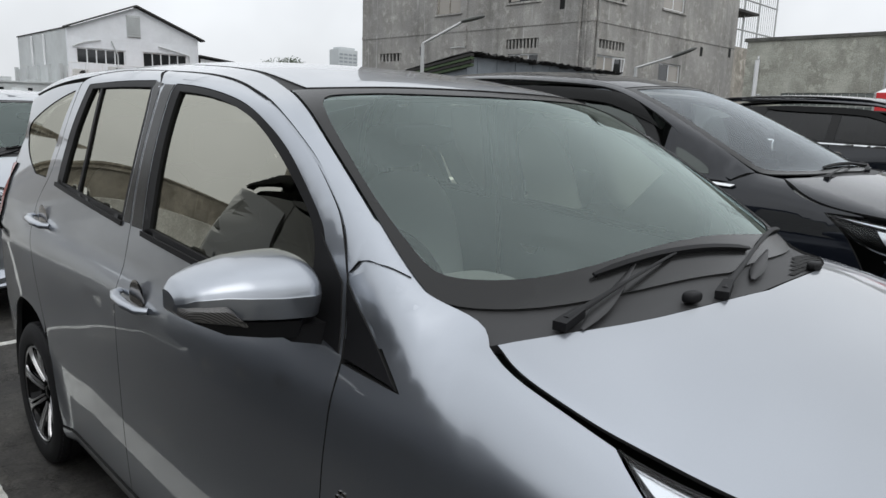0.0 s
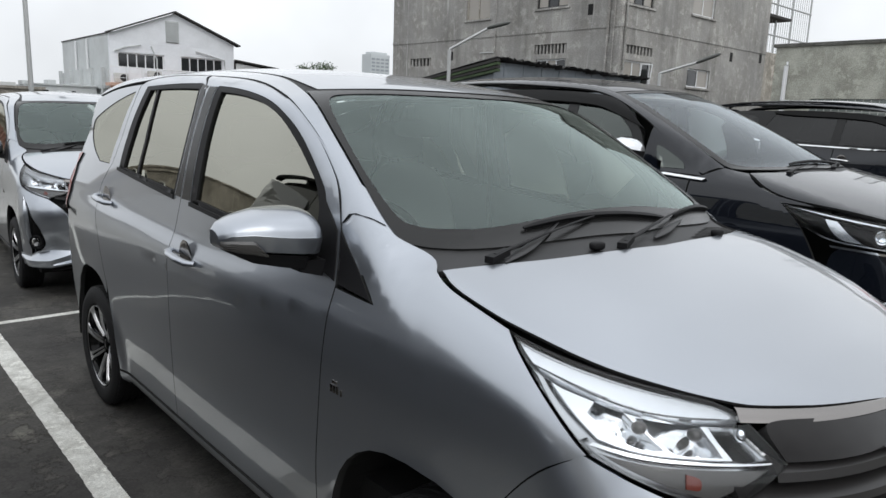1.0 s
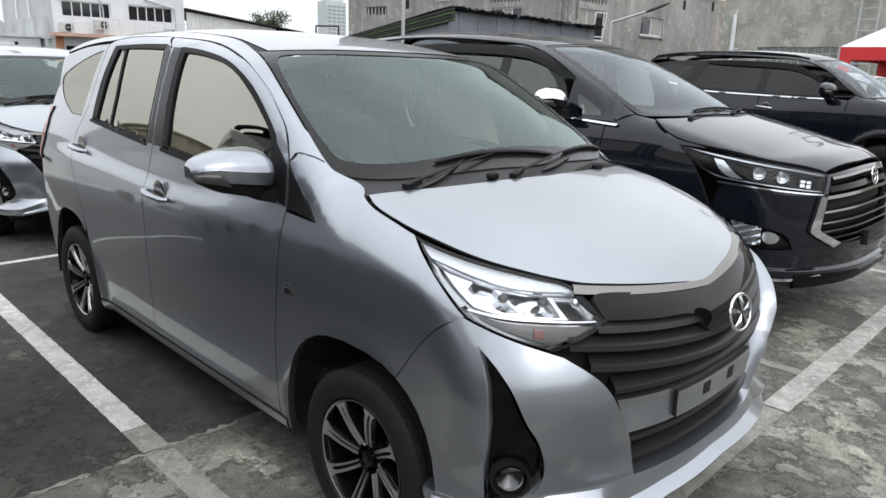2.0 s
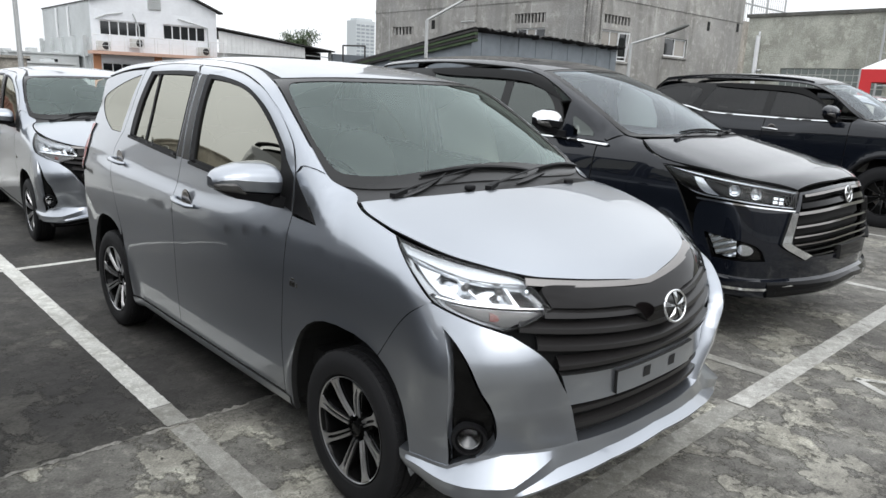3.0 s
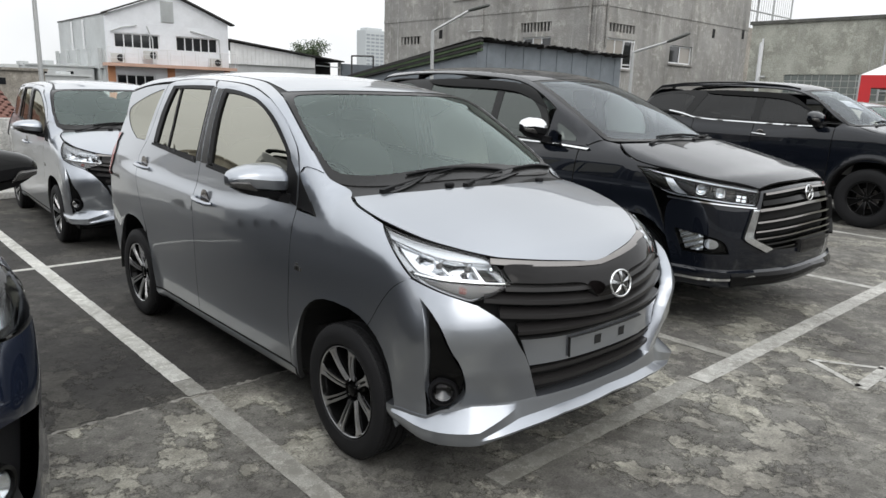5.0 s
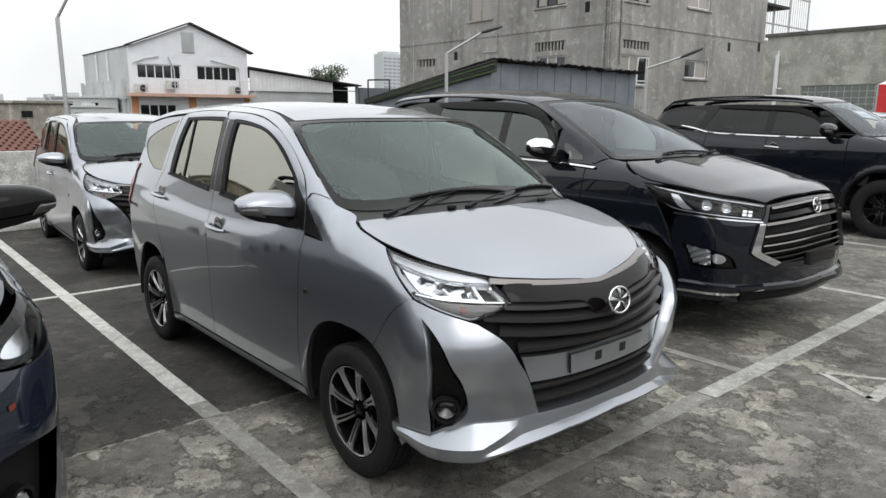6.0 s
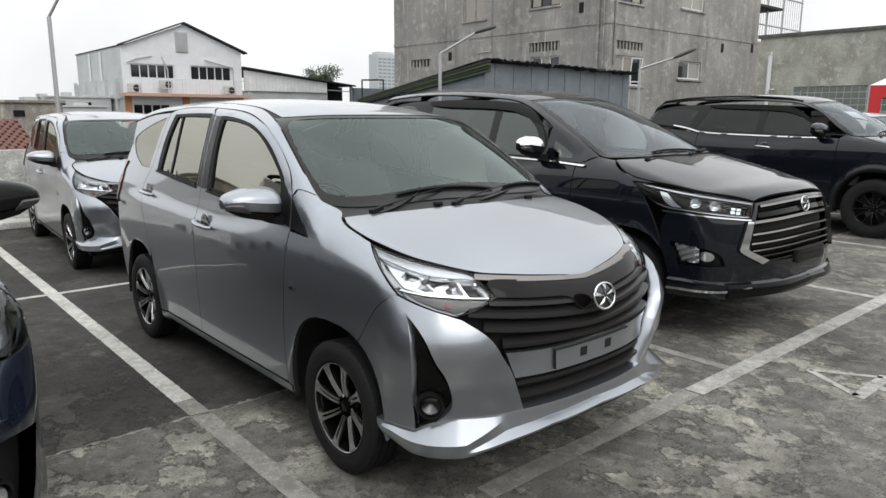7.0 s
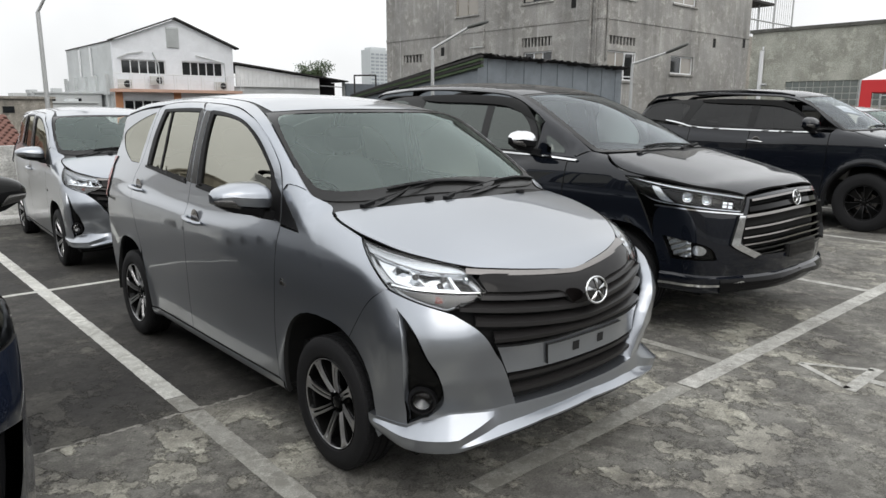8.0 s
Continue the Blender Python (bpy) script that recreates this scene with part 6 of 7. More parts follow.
# ---- materials of the setting ----
def weathered(name, light, dark, rough=0.85, patch=0.9, fleck=14.0, streak=0.0, bump=0.4, lo=0.42, hi=0.62, flaked=0.0):
    """Stained mineral surface: broad patches, flaked spots, fine grit, and on walls streaks that run down."""
    m = bpy.data.materials.new(name)
    m.use_nodes = True
    n, l = m.node_tree.nodes, m.node_tree.links
    b = n["Principled BSDF"]
    b.inputs["Roughness"].default_value = rough
    at = n.new("ShaderNodeTexCoord")

    def noise_at(scale, detail, stretch=(1, 1, 1), rough=0.6):
        mp, t = n.new("ShaderNodeMapping"), n.new("ShaderNodeTexNoise")
        mp.inputs["Scale"].default_value = stretch
        l.new(at.outputs["Object"], mp.inputs[0])
        l.new(mp.outputs[0], t.inputs["Vector"])
        t.inputs["Scale"].default_value, t.inputs["Detail"].default_value, t.inputs["Roughness"].default_value = scale, detail, rough
        return t.outputs[0]

    def span(value, a, b, c, d):
        r = n.new("ShaderNodeMapRange")
        r.inputs[1].default_value, r.inputs[2].default_value, r.inputs[3].default_value, r.inputs[4].default_value = a, b, c, d
        l.new(value, r.inputs[0])
        return r.outputs[0]

    def blend(kind, factor, a, b):
        x = n.new("ShaderNodeMix")
        x.data_type, x.blend_type = "RGBA", kind
        for v, i in ((factor, 0), (a, 6), (b, 7)):
            if isinstance(v, (int, float)):
                x.inputs[i].default_value = v
            elif isinstance(v, tuple):
                x.inputs[i].default_value = (*v, 1)
            else:
                l.new(v, x.inputs[i])
        return x.outputs[2]

    broad = span(noise_at(1 / patch, 9, rough=0.68), lo, hi, 0, 1)
    col = blend("MIX", broad, dark, light)
    spots = span(noise_at(fleck, 6, rough=0.7), 0.50, 0.62, 0, 1)
    col = blend("MULTIPLY", span(noise_at(fleck * 0.35, 5), 0.4, 0.65, 0.15, 0.85), col, blend("MIX", spots, (0.55, 0.54, 0.52), (1.15, 1.15, 1.14)))
    grit = noise_at(fleck * 9, 3)
    col = blend("MULTIPLY", 0.8, col, blend("MIX", span(grit, 0.3, 0.7, 0, 1), (0.62, 0.62, 0.62), (1.32, 1.32, 1.32)))
    height = spots
    if flaked:
        skin = span(noise_at(2.6, 10, (1.0, 0.8, 1), 0.70), 0.505, 0.535, 0, 1)
        where = span(noise_at(0.55, 4), 0.42, 0.56, 0, 1)
        both = n.new("ShaderNodeMath")
        both.operation = "MULTIPLY"
        l.new(skin, both.inputs[0])
        l.new(where, both.inputs[1])
        col = blend("MULTIPLY", both.outputs[0], col, (1 + flaked, 1 + flaked, 1 + flaked * 0.9))
        veins = n.new("ShaderNodeMath")
        veins.operation = "SUBTRACT"
        l.new(noise_at(1.7, 9, (1, 1.3, 1), 0.66), veins.inputs[0])
        veins.inputs[1].default_value = 0.5
        size = n.new("ShaderNodeMath")
        size.operation = "ABSOLUTE"
        l.new(veins.outputs[0], size.inputs[0])
        crack = span(size.outputs[0], 0.002, 0.011, 0, 1)
        col = blend("MULTIPLY", 0.75, col, blend("MIX", crack, (0.42, 0.41, 0.39), (1.0, 1.0, 1.0)))
        chips = span(noise_at(8.0, 9, (1.0, 0.85, 1), 0.74), 0.53, 0.555, 0, 1)
        scatter = span(noise_at(0.9, 5), 0.42, 0.60, 0, 0.8)
        some = n.new("ShaderNodeMath")
        some.operation = "MULTIPLY"
        l.new(chips, some.inputs[0])
        l.new(scatter, some.inputs[1])
        col = blend("MULTIPLY", some.outputs[0], col, (1 + flaked * 0.9, 1 + flaked * 0.9, 1 + flaked * 0.85))
        pits = span(noise_at(26.0, 6, rough=0.78), 0.585, 0.63, 0, 0.75)
        col = blend("MIX", pits, col, tuple(c * 0.45 for c in dark))
        height = both.outputs[0]
    if streak:
        runs = span(noise_at(1.1, 5, (1.6, 1.6, 0.10)), 0.42, 0.70, 0, 1)
        col = blend("MULTIPLY", span(noise_at(0.35, 3), 0.35, 0.65, 0, streak), col, blend("MIX", runs, (1.1, 1.1, 1.08), (0.45, 0.45, 0.44)))
        drips = span(noise_at(1.6, 6, (2.2, 2.2, 0.09)), 0.60, 0.68, 0, 0.55 * streak)
        col = blend("MIX", drips, col, tuple(min(0.75, c * 1.7) for c in light))
    l.new(col, b.inputs["Base Color"])
    relief = n.new("ShaderNodeBump")
    relief.inputs["Strength"].default_value, relief.inputs["Distance"].default_value = bump, 0.012
    l.new(height, relief.inputs["Height"])
    l.new(relief.outputs[0], b.inputs["Normal"])
    return m


def worn_paint(name, coat, under, keep):
    """Road paint that has flaked through to the concrete."""
    m = weathered(name, coat, tuple(c * 0.8 for c in coat), 0.65, 0.5, 20, bump=0.2)
    n, l = m.node_tree.nodes, m.node_tree.links
    b = n["Principled BSDF"]
    was = b.inputs["Base Color"].links[0].from_socket
    t, r, x, at = n.new("ShaderNodeTexNoise"), n.new("ShaderNodeMapRange"), n.new("ShaderNodeMix"), n.new("ShaderNodeTexCoord")
    t.inputs["Scale"].default_value, t.inputs["Detail"].default_value, t.inputs["Roughness"].default_value = 9, 9, 0.72
    l.new(at.outputs["Object"], t.inputs["Vector"])
    r.inputs[1].default_value, r.inputs[2].default_value = keep, keep + 0.05
    l.new(t.outputs[0], r.inputs[0])
    x.data_type = "RGBA"
    x.inputs[7].default_value = (*under, 1)
    l.new(was, x.inputs[6])
    l.new(r.outputs[0], x.inputs[0])
    l.new(x.outputs[2], b.inputs["Base Color"])
    return m


PALE = weathered("worn_pale_concrete", (0.205, 0.20, 0.18), (0.105, 0.10, 0.092), patch=0.8, fleck=11, bump=0.8, flaked=0.75)
SOOTY = weathered("dark_stained_concrete", (0.066, 0.063, 0.057), (0.032, 0.030, 0.028), patch=1.1, fleck=9, bump=0.7, flaked=0.7)
LINE = worn_paint("white_bay_paint", (0.70, 0.70, 0.66), (0.10, 0.095, 0.085), 0.66)
FADED = worn_paint("faded_bay_paint", (0.34, 0.335, 0.305), (0.19, 0.185, 0.165), 0.53)
WORN = worn_paint("worn_bay_paint", (0.50, 0.495, 0.465), (0.16, 0.155, 0.14), 0.58)
JOINT = weathered("slab_joint_filler", (0.36, 0.35, 0.32), (0.16, 0.155, 0.14), patch=0.12, fleck=20, lo=0.45, hi=0.55)
RENDER = weathered("bare_cement_render", (0.46, 0.45, 0.43), (0.285, 0.28, 0.27), patch=2.6, fleck=2.2, streak=0.8, bump=0.3, lo=0.38, hi=0.66)
BEIGE = weathered("stained_beige_render", (0.44, 0.41, 0.36), (0.30, 0.28, 0.25), patch=1.5, fleck=2, streak=0.7)
WHITE = material("white_painted_wall", (0.78, 0.80, 0.83), 0.75, grain=0.04, size=6, stain=0.12, stain_size=1.6)
LIMED = weathered("limewashed_parapet", (0.74, 0.74, 0.73), (0.58, 0.58, 0.56), patch=1.0, fleck=5, streak=0.4)
OLIVE = weathered("grey_green_painted_wall", (0.50, 0.505, 0.445), (0.42, 0.425, 0.375), patch=2.5, fleck=2.5, streak=0.35)
COPING = weathered("dark_coping", (0.16, 0.16, 0.145), (0.10, 0.10, 0.09), patch=1)
SHEET = material("blue_grey_sheet_metal", (0.20, 0.225, 0.25), 0.55, 0.15, grain=0.05, size=5, stain=0.2, stain_size=0.8)
RIBBED = material("white_ribbed_sheet", (0.84, 0.85, 0.85), 0.5, 0.1, grain=0.04, size=5, stain=0.15, stain_size=1.0)
FLANK = material("grey_cladding", (0.52, 0.54, 0.54), 0.6, 0.1, grain=0.05, size=4, stain=0.15, stain_size=1.5)
RUSTY = material("dark_corrugated_roof", (0.035, 0.033, 0.032), 0.8, 0.1, grain=0.25, size=12, stain=0.4, stain_size=0.5)
MOSSY = material("green_striped_sheet", (0.045, 0.075, 0.030), 0.7, 0.0, grain=0.2, size=10, stain=0.4, stain_size=0.6)
ALU = material("white_window_frame", (0.72, 0.73, 0.74), 0.4, grain=0.03, size=30)
BLACKFRAME = material("black_window_frame", (0.02, 0.02, 0.02), 0.5)
PANE = material("dark_window_pane", (0.012, 0.014, 0.016), 0.06, spec=0.7)
CURTAIN = material("curtained_pane", (0.32, 0.30, 0.27), 0.25, grain=0.05, size=8)
STEEL = material("galvanised_steel", (0.46, 0.47, 0.47), 0.45, 0.5, grain=0.08, size=20)
LAMPHEAD = material("dark_lamp_head", (0.06, 0.065, 0.06), 0.5)
ORANGE = material("orange_painted_wall", (0.62, 0.30, 0.16), 0.75, grain=0.05, size=8, stain=0.15)
SLABROSE = material("pink_slab_edge", (0.55, 0.36, 0.28), 0.8, grain=0.05, size=8, stain=0.15)
TILE = material("red_brown_roof_tile", (0.15, 0.065, 0.048), 0.85, grain=0.2, size=12, stain=0.35, stain_size=0.5)
TENTRED = material("red_tent_cloth", (0.62, 0.03, 0.035), 0.6, grain=0.04, size=20)
TENTWHITE = material("white_tent_cloth", (0.74, 0.74, 0.75), 0.6, grain=0.03, size=10)
BLOCKGLASS = material("glass_block", (0.17, 0.19, 0.18), 0.15, grain=0.15, size=6, coat=0.4)
MORTAR = material("pale_mortar", (0.55, 0.56, 0.53), 0.9)
FAR = material("distant_tower_facade", (0.52, 0.55, 0.56), 0.8)
FARWIN = material("distant_tower_windows", (0.30, 0.33, 0.35), 0.5)
ACWHITE = material("air_conditioner_case", (0.55, 0.55, 0.53), 0.5)
BARK = material("tree_bark", (0.09, 0.07, 0.055), 0.9, grain=0.2, size=20)
LEAF = material("tree_leaf", (0.055, 0.085, 0.035), 0.6, grain=0.3, size=3)

# ---- ground ----
xs, ys = (-1200, -6, 30, 1200), (-1200, 0.95, 60, 1200)
v = [(x, y, 0) for y in ys for x in xs]
q = [(4 * j + i, 4 * j + i + 1, 4 * j + i + 5, 4 * j + i + 4) for j in range(3) for i in range(3)]
data = mesh("ground", v, q)
data.materials.append(PALE)
data.materials.append(SOOTY)
for p in data.polygons:
    p.material_index = 1 if p.center.y > 0.95 else 0
tagged(part("ground", data, None), "stained concrete parking deck, darker in the bays", "ground", kind="structure")


def ragged(name, x0, x1, y0, y1, z, step, rough, seed):
    """A flat strip on the ground with uneven long edges."""
    rng = random.Random(seed)
    lengthwise = (x1 - x0) > (y1 - y0)
    a, b = (x0, x1) if lengthwise else (y0, y1)
    c, d = (y0, y1) if lengthwise else (x0, x1)
    n = max(2, int((b - a) / step))
    verts, faces = [], []
    for i in range(n + 1):
        t = a + (b - a) * i / n
        lo, hi = c + rng.uniform(-rough, rough), d + rng.uniform(-rough, rough)
        for w in (lo, hi):
            verts.append((t, w, z) if lengthwise else (w, t, z))
        if i:
            faces.append((2 * i - 2, 2 * i - 1, 2 * i + 1, 2 * i) if not lengthwise else (2 * i - 2, 2 * i, 2 * i + 1, 2 * i - 1))
    return mesh(name, verts, faces)


def line(x0, x1, y0, y1, mat, seed, label="white painted bay line on the concrete"):
    return tagged(part("bay_line", ragged("bay_line", x0, x1, y0, y1, 0.003, 0.03, 0.0025, seed), mat), label, "line", kind="structure")


line(-1.105, -1.0, 1.185, 8.9, LINE, 1)
line(-1.105, -1.0, 0.965, 1.18, FADED, 2)
line(-1.105, -1.0, -0.52, 0.93, FADED, 3, "worn-away bay line on the pale concrete")
line(-1.0, -0.12, 4.215, 4.285, LINE, 4)
line(-0.12, 14.0, 4.215, 4.285, LINE, 5)
line(-9.0, -1.105, 4.215, 4.285, LINE, 6)
line(-0.45, 1.22, -0.655, -0.545, FADED, 7)
line(1.24, 20.0, -0.665, -0.545, WORN, 8)
line(1.72, 1.80, -0.545, 0.10, FADED, 9)
line(1.72, 1.80, 0.1, 4.215, FADED, 10)
line(4.40, 4.49, -0.545, 4.215, WORN, 11)
line(7.12, 7.21, -0.545, 4.215, WORN, 12)
line(9.86, 9.95, -0.545, 4.215, WORN, 13)
line(-3.95, -3.85, 1.0, 8.9, LINE, 14)
tagged(part("slab_joint", ragged("slab_joint", -6, 12, 0.945, 0.965, 0.0025, 0.025, 0.012, 15), JOINT), "crumbling joint between two concrete slabs", "joint", kind="structure")
arrow = new("floor_arrow")
tagged(arrow, "white painted direction arrow on the deck", "marking", kind="structure")
for p0, p1, w in (((2.12, -0.89), (1.90, -1.245), 0.045), ((2.12, -0.89), (2.33, -1.245), 0.035), ((1.875, -1.255), (2.37, -1.255), 0.075), ((2.125, -1.29), (2.125, -2.4), 0.07)):
    a, b = Vector((*p0, 0.0035)), Vector((*p1, 0.0035))
    s = (b - a).normalized().cross(Vector((0, 0, 1))) * w / 2
    part("stroke", mesh("stroke", [a - s, a + s, b + s, b - s], [(0, 3, 2, 1)]), WORN, arrow)


# ---- walls with openings ----
def wall_mesh(name, u0, u1, z0, z1, holes, thick):
    """A wall along u with rectangular openings cut through it; its outer face lies at v = 0, its back at v = thick."""
    us = sorted({u0, u1, *[h[0] for h in holes], *[h[1] for h in holes]})
    zs = sorted({z0, z1, *[h[2] for h in holes], *[h[3] for h in holes]})
    open_at = lambda a, b: any(h[0] < a < h[1] and h[2] < b < h[3] for h in holes)
    verts, faces, known = [], [], {}

    def vert(*p):
        if p not in known:
            known[p] = len(verts)
            verts.append(p)
        return known[p]
    solid = {(i, j): not open_at((us[i] + us[i + 1]) / 2, (zs[j] + zs[j + 1]) / 2) for i in range(len(us) - 1) for j in range(len(zs) - 1)}
    for (i, j), s in solid.items():
        if not s:
            continue
        a, b, c, d = us[i], us[i + 1], zs[j], zs[j + 1]
        faces.append((vert(a, 0, c), vert(b, 0, c), vert(b, 0, d), vert(a, 0, d)))
        faces.append((vert(a, thick, c), vert(a, thick, d), vert(b, thick, d), vert(b, thick, c)))
        for di, dj, e in ((-1, 0, ((a, c), (a, d))), (1, 0, ((b, d), (b, c))), (0, -1, ((b, c), (a, c))), (0, 1, ((a, d), (b, d)))):
            if not solid.get((i + di, j + dj), False):
                (p, r), (s2, t) = e
                faces.append((vert(p, 0, r), vert(s2, 0, t), vert(s2, thick, t), vert(p, thick, r)))
    return mesh(name, verts, faces)


def facing(x, y, turn):
    """Local u along the wall, v into it: turn 0 looks to -y (u = x), turn -90 looks to -x (u = -y)."""
    return pose(x, y, 0, 0, 0, turn)


def window(parent, u0, u1, z0, z1, sashes, frame_mat, pane_mat, depth=0.12, width=0.07):
    """A window in its opening, in the wall's own axes: frame, sashes with panes."""
    e = part("window", mesh("window_frame", *merged(box(u0, u1, depth - 0.03, depth + 0.03, z0, z0 + width), box(u0, u1, depth - 0.03, depth + 0.03, z1 - width, z1), box(u0, u0 + width, depth - 0.03, depth + 0.03, z0 + width, z1 - width), box(u1 - width, u1, depth - 0.03, depth + 0.03, z0 + width, z1 - width))), frame_mat, parent)
    w = (u1 - u0 - 2 * width) / sashes
    for i in range(sashes):
        a = u0 + width + i * w
        mt = pane_mat[i % len(pane_mat)]
        part("pane", mesh("pane", *box(a + 0.02, a + w - 0.02, depth + 0.005, depth + 0.015, z0 + width, z1 - width)), mt, e)
        if i:
            part("mullion", mesh("mullion", *box(a - width * 0.45, a + width * 0.45, depth - 0.025, depth + 0.025, z0 + width, z1 - width)), frame_mat, e)
    return e


def vent_grid(parent, u0, u1, z0, z1, n):
    """A cement ventilation screen: recessed frame with upright fins."""
    for i in range(n):
        a = u0 + (u1 - u0) * (i + 0.25) / n
        part("vent_fin", mesh("vent_fin", *box(a, a + (u1 - u0) * 0.4 / n, 0.06, 0.14, z0, z1)), RENDER, parent)


# ---- the unfinished concrete building ----
def concrete_building():
    b = new("building")
    tagged(b, "bare grey cement-rendered building with stained walls", "building")
    X0, Y0, top = 26.76, 18.66, 17.0
    left = [(27.3, 29.2, 6.97, 8.75), (21.85, 23.9, 7.15, 8.6), (32.2, 34.2, 4.55, 5.02), (21.8, 23.9, 4.88, 5.36), (21.8, 23.75, 3.35, 4.62), (27.3, 29.2, 10.4, 12.0), (21.85, 23.9, 10.5, 12.0)]
    flip = [(-h[1], -h[0], h[2], h[3]) for h in left]
    wl = part("wall_left", wall_mesh("wall_left", -36.0, -Y0, 0, top, flip, 0.25), RENDER, b)
    wl.matrix_local = pose(X0, 0, 0, 0, 0, -90)
    right = [(27.1, 29.4, 7.05, 8.6), (33.06, 35.4, 7.25, 8.7), (33.1, 35.5, 3.55, 4.52), (27.3, 29.6, 4.80, 5.20), (27.26, 29.63, 3.05, 4.49), (33.06, 35.4, 10.6, 12.0)]
    wr = part("wall_right", wall_mesh("wall_right", X0 + 0.25, 42.1, 0, top, right, 0.25), RENDER, b)
    wr.matrix_local = pose(0, Y0, 0)
    # solid black block: the rooms' shade painted in behind the openings
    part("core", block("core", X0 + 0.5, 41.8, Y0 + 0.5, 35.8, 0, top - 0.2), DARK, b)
    part("roof", block("roof", X0 - 0.3, 42.3, Y0 - 0.3, 36.2, top, top + 0.3), RENDER, b)
    for h, s, fm, pm in ((flip[0], 2, BEIGE, [CURTAIN]), (flip[1], 3, BLACKFRAME, [CURTAIN, PANE]), (flip[4], 3, ALU, [PANE, CURTAIN]), (flip[5], 2, BEIGE, [CURTAIN]), (flip[6], 3, BLACKFRAME, [PANE])):
        window(wl, *h, s, fm, pm)
    for h, s, fm, pm in ((right[0], 3, BLACKFRAME, [CURTAIN, PANE]), (right[1], 2, ALU, [CURTAIN]), (right[2], 2, ALU, [PANE, CURTAIN]), (right[4], 3, ALU, [CURTAIN, CURTAIN, PANE]), (right[5], 2, ALU, [CURTAIN])):
        window(wr, *h, s, fm, pm)
    for o, h, n in ((wl, flip[2], 6), (wl, flip[3], 9), (wr, right[3], 8)):
        vent_grid(o, *h, n)
    # an open sash leaning out of the lower window
    sash = part("open_sash", mesh("open_sash", *merged(box(0, 0.06, 0, 0.03, 0, 1.2), box(0.64, 0.7, 0, 0.03, 0, 1.2), box(0.06, 0.64, 0, 0.03, 0, 0.06), box(0.06, 0.64, 0, 0.03, 1.14, 1.2))), ALU, wr)
    sash.matrix_local = pose(28.35, -0.12, 3.2, 8, 0, -18)
    # bands where the storeys meet, and sills
    for z in (5.95, 9.6, 13.2):
        part("storey_band", mesh("storey_band", *box(-36.0, -Y0 + 0.03, -0.035, 0.0, z, z + 0.16)), RENDER, wl)
        part("storey_band", mesh("storey_band", *box(X0 - 0.035, 42.1, -0.035, 0.0, z, z + 0.16)), RENDER, wr)
    for o, h in ((wl, flip[0]), (wl, flip[1]), (wl, flip[4]), (wr, right[0]), (wr, right[1]), (wr, right[2]), (wr, right[4])):
        part("sill", mesh("sill", *box(h[0] - 0.12, h[1] + 0.12, -0.09, 0.05, h[2] - 0.10, h[2] - 0.01)), RENDER, o)
    # down pipes and cables
    for o, u, z0, z1, r in ((wl, -19.35, 3.0, top, 0.07), (wl, -26.75, 5.1, top, 0.035), (wr, 27.05, 4.0, top, 0.06), (wl, -19.0, 3.5, top, 0.03)):
        part("down_pipe", mesh("down_pipe", *tube([(u, -0.09, z0), (u + 0.03, -0.09, (z0 + z1) / 2), (u, -0.09, z1)], r, 8), smooth=50), RENDER, o)
    part("cable", mesh("cable", *tube([(-26.75, -0.08, 5.1), (-27.3, -0.08, 5.12), (-27.9, -0.08, 5.1)], 0.03, 6), smooth=50), STEEL, wl)
    rng = random.Random(5)
    # holes drawn as flat black blocks, their shade painted on
    for o, u, z in ((wr, 41.3, 5.4), (wr, 37.6, 5.2), (wl, -30.5, 4.8), (wl, -20.6, 6.6)):
        part("wall_socket_hole", block("wall_socket_hole", u, u + 0.28, -0.02, 0.01, z, z + 0.5), DARK, o)
    return b


concrete_building()

# the roof terrace beside it
terrace = new("terrace_house")
tagged(terrace, "beige-rendered house with a steel-framed roof terrace", "house")
part("wall", block("wall", 42.15, 52.0, 19.2, 30, 0, 6.25), BEIGE, terrace)
for x in (42.6, 44.9, 47.2, 50.1):
    part("post", mesh("post", *tube([(x, 19.5, 6.25), (x, 19.5, 11.5)], 0.05, 6)), STEEL, terrace)
for z in (7.4, 9.3, 11.3):
    part("crossbar", mesh("crossbar", *tube([(42.3, 19.5, z), (50.2, 19.5, z)], 0.05, 6)), STEEL, terrace)
for i in range(24):
    part("mesh_wire", mesh("mesh_wire", *tube([(42.5 + i * 0.33, 19.55, 6.25), (42.5 + i * 0.33, 19.55, 11.3)], 0.012, 4)), RENDER, terrace)
part("canopy", block("canopy", 42.2, 46.0, 19.0, 24, 8.35, 8.5), RUSTY, terrace)
pot = new("potted_palm")
tagged(pot, "small spiky potted palm on the roof terrace", "plant")
part("pot", mesh("pot", [(x + 48.3, y + 19.0, z + 6.25) for x, y, z in lathe([(0, 0), (0.16, 0), (0.22, 0.35), (0.18, 0.35)], 12, "z")[0]], lathe([(0, 0), (0.16, 0), (0.22, 0.35), (0.18, 0.35)], 12, "z")[1], smooth=40), TILE, pot)
rng = random.Random(3)
for i in range(16):
    a, r = rng.uniform(0, 6.28), rng.uniform(0.5, 0.8)
    pts = [(48.3 + math.cos(a) * r * t, 19.0 + math.sin(a) * r * t, 6.55 + 0.75 * t - 0.45 * t * t * rng.uniform(0.6, 1.3)) for t in np.linspace(0, 1, 5)]
    part("frond", mesh("frond", *tube(pts, [0.02, 0.05, 0.05, 0.035, 0.005], 4, flat=0.3)), LEAF, pot)

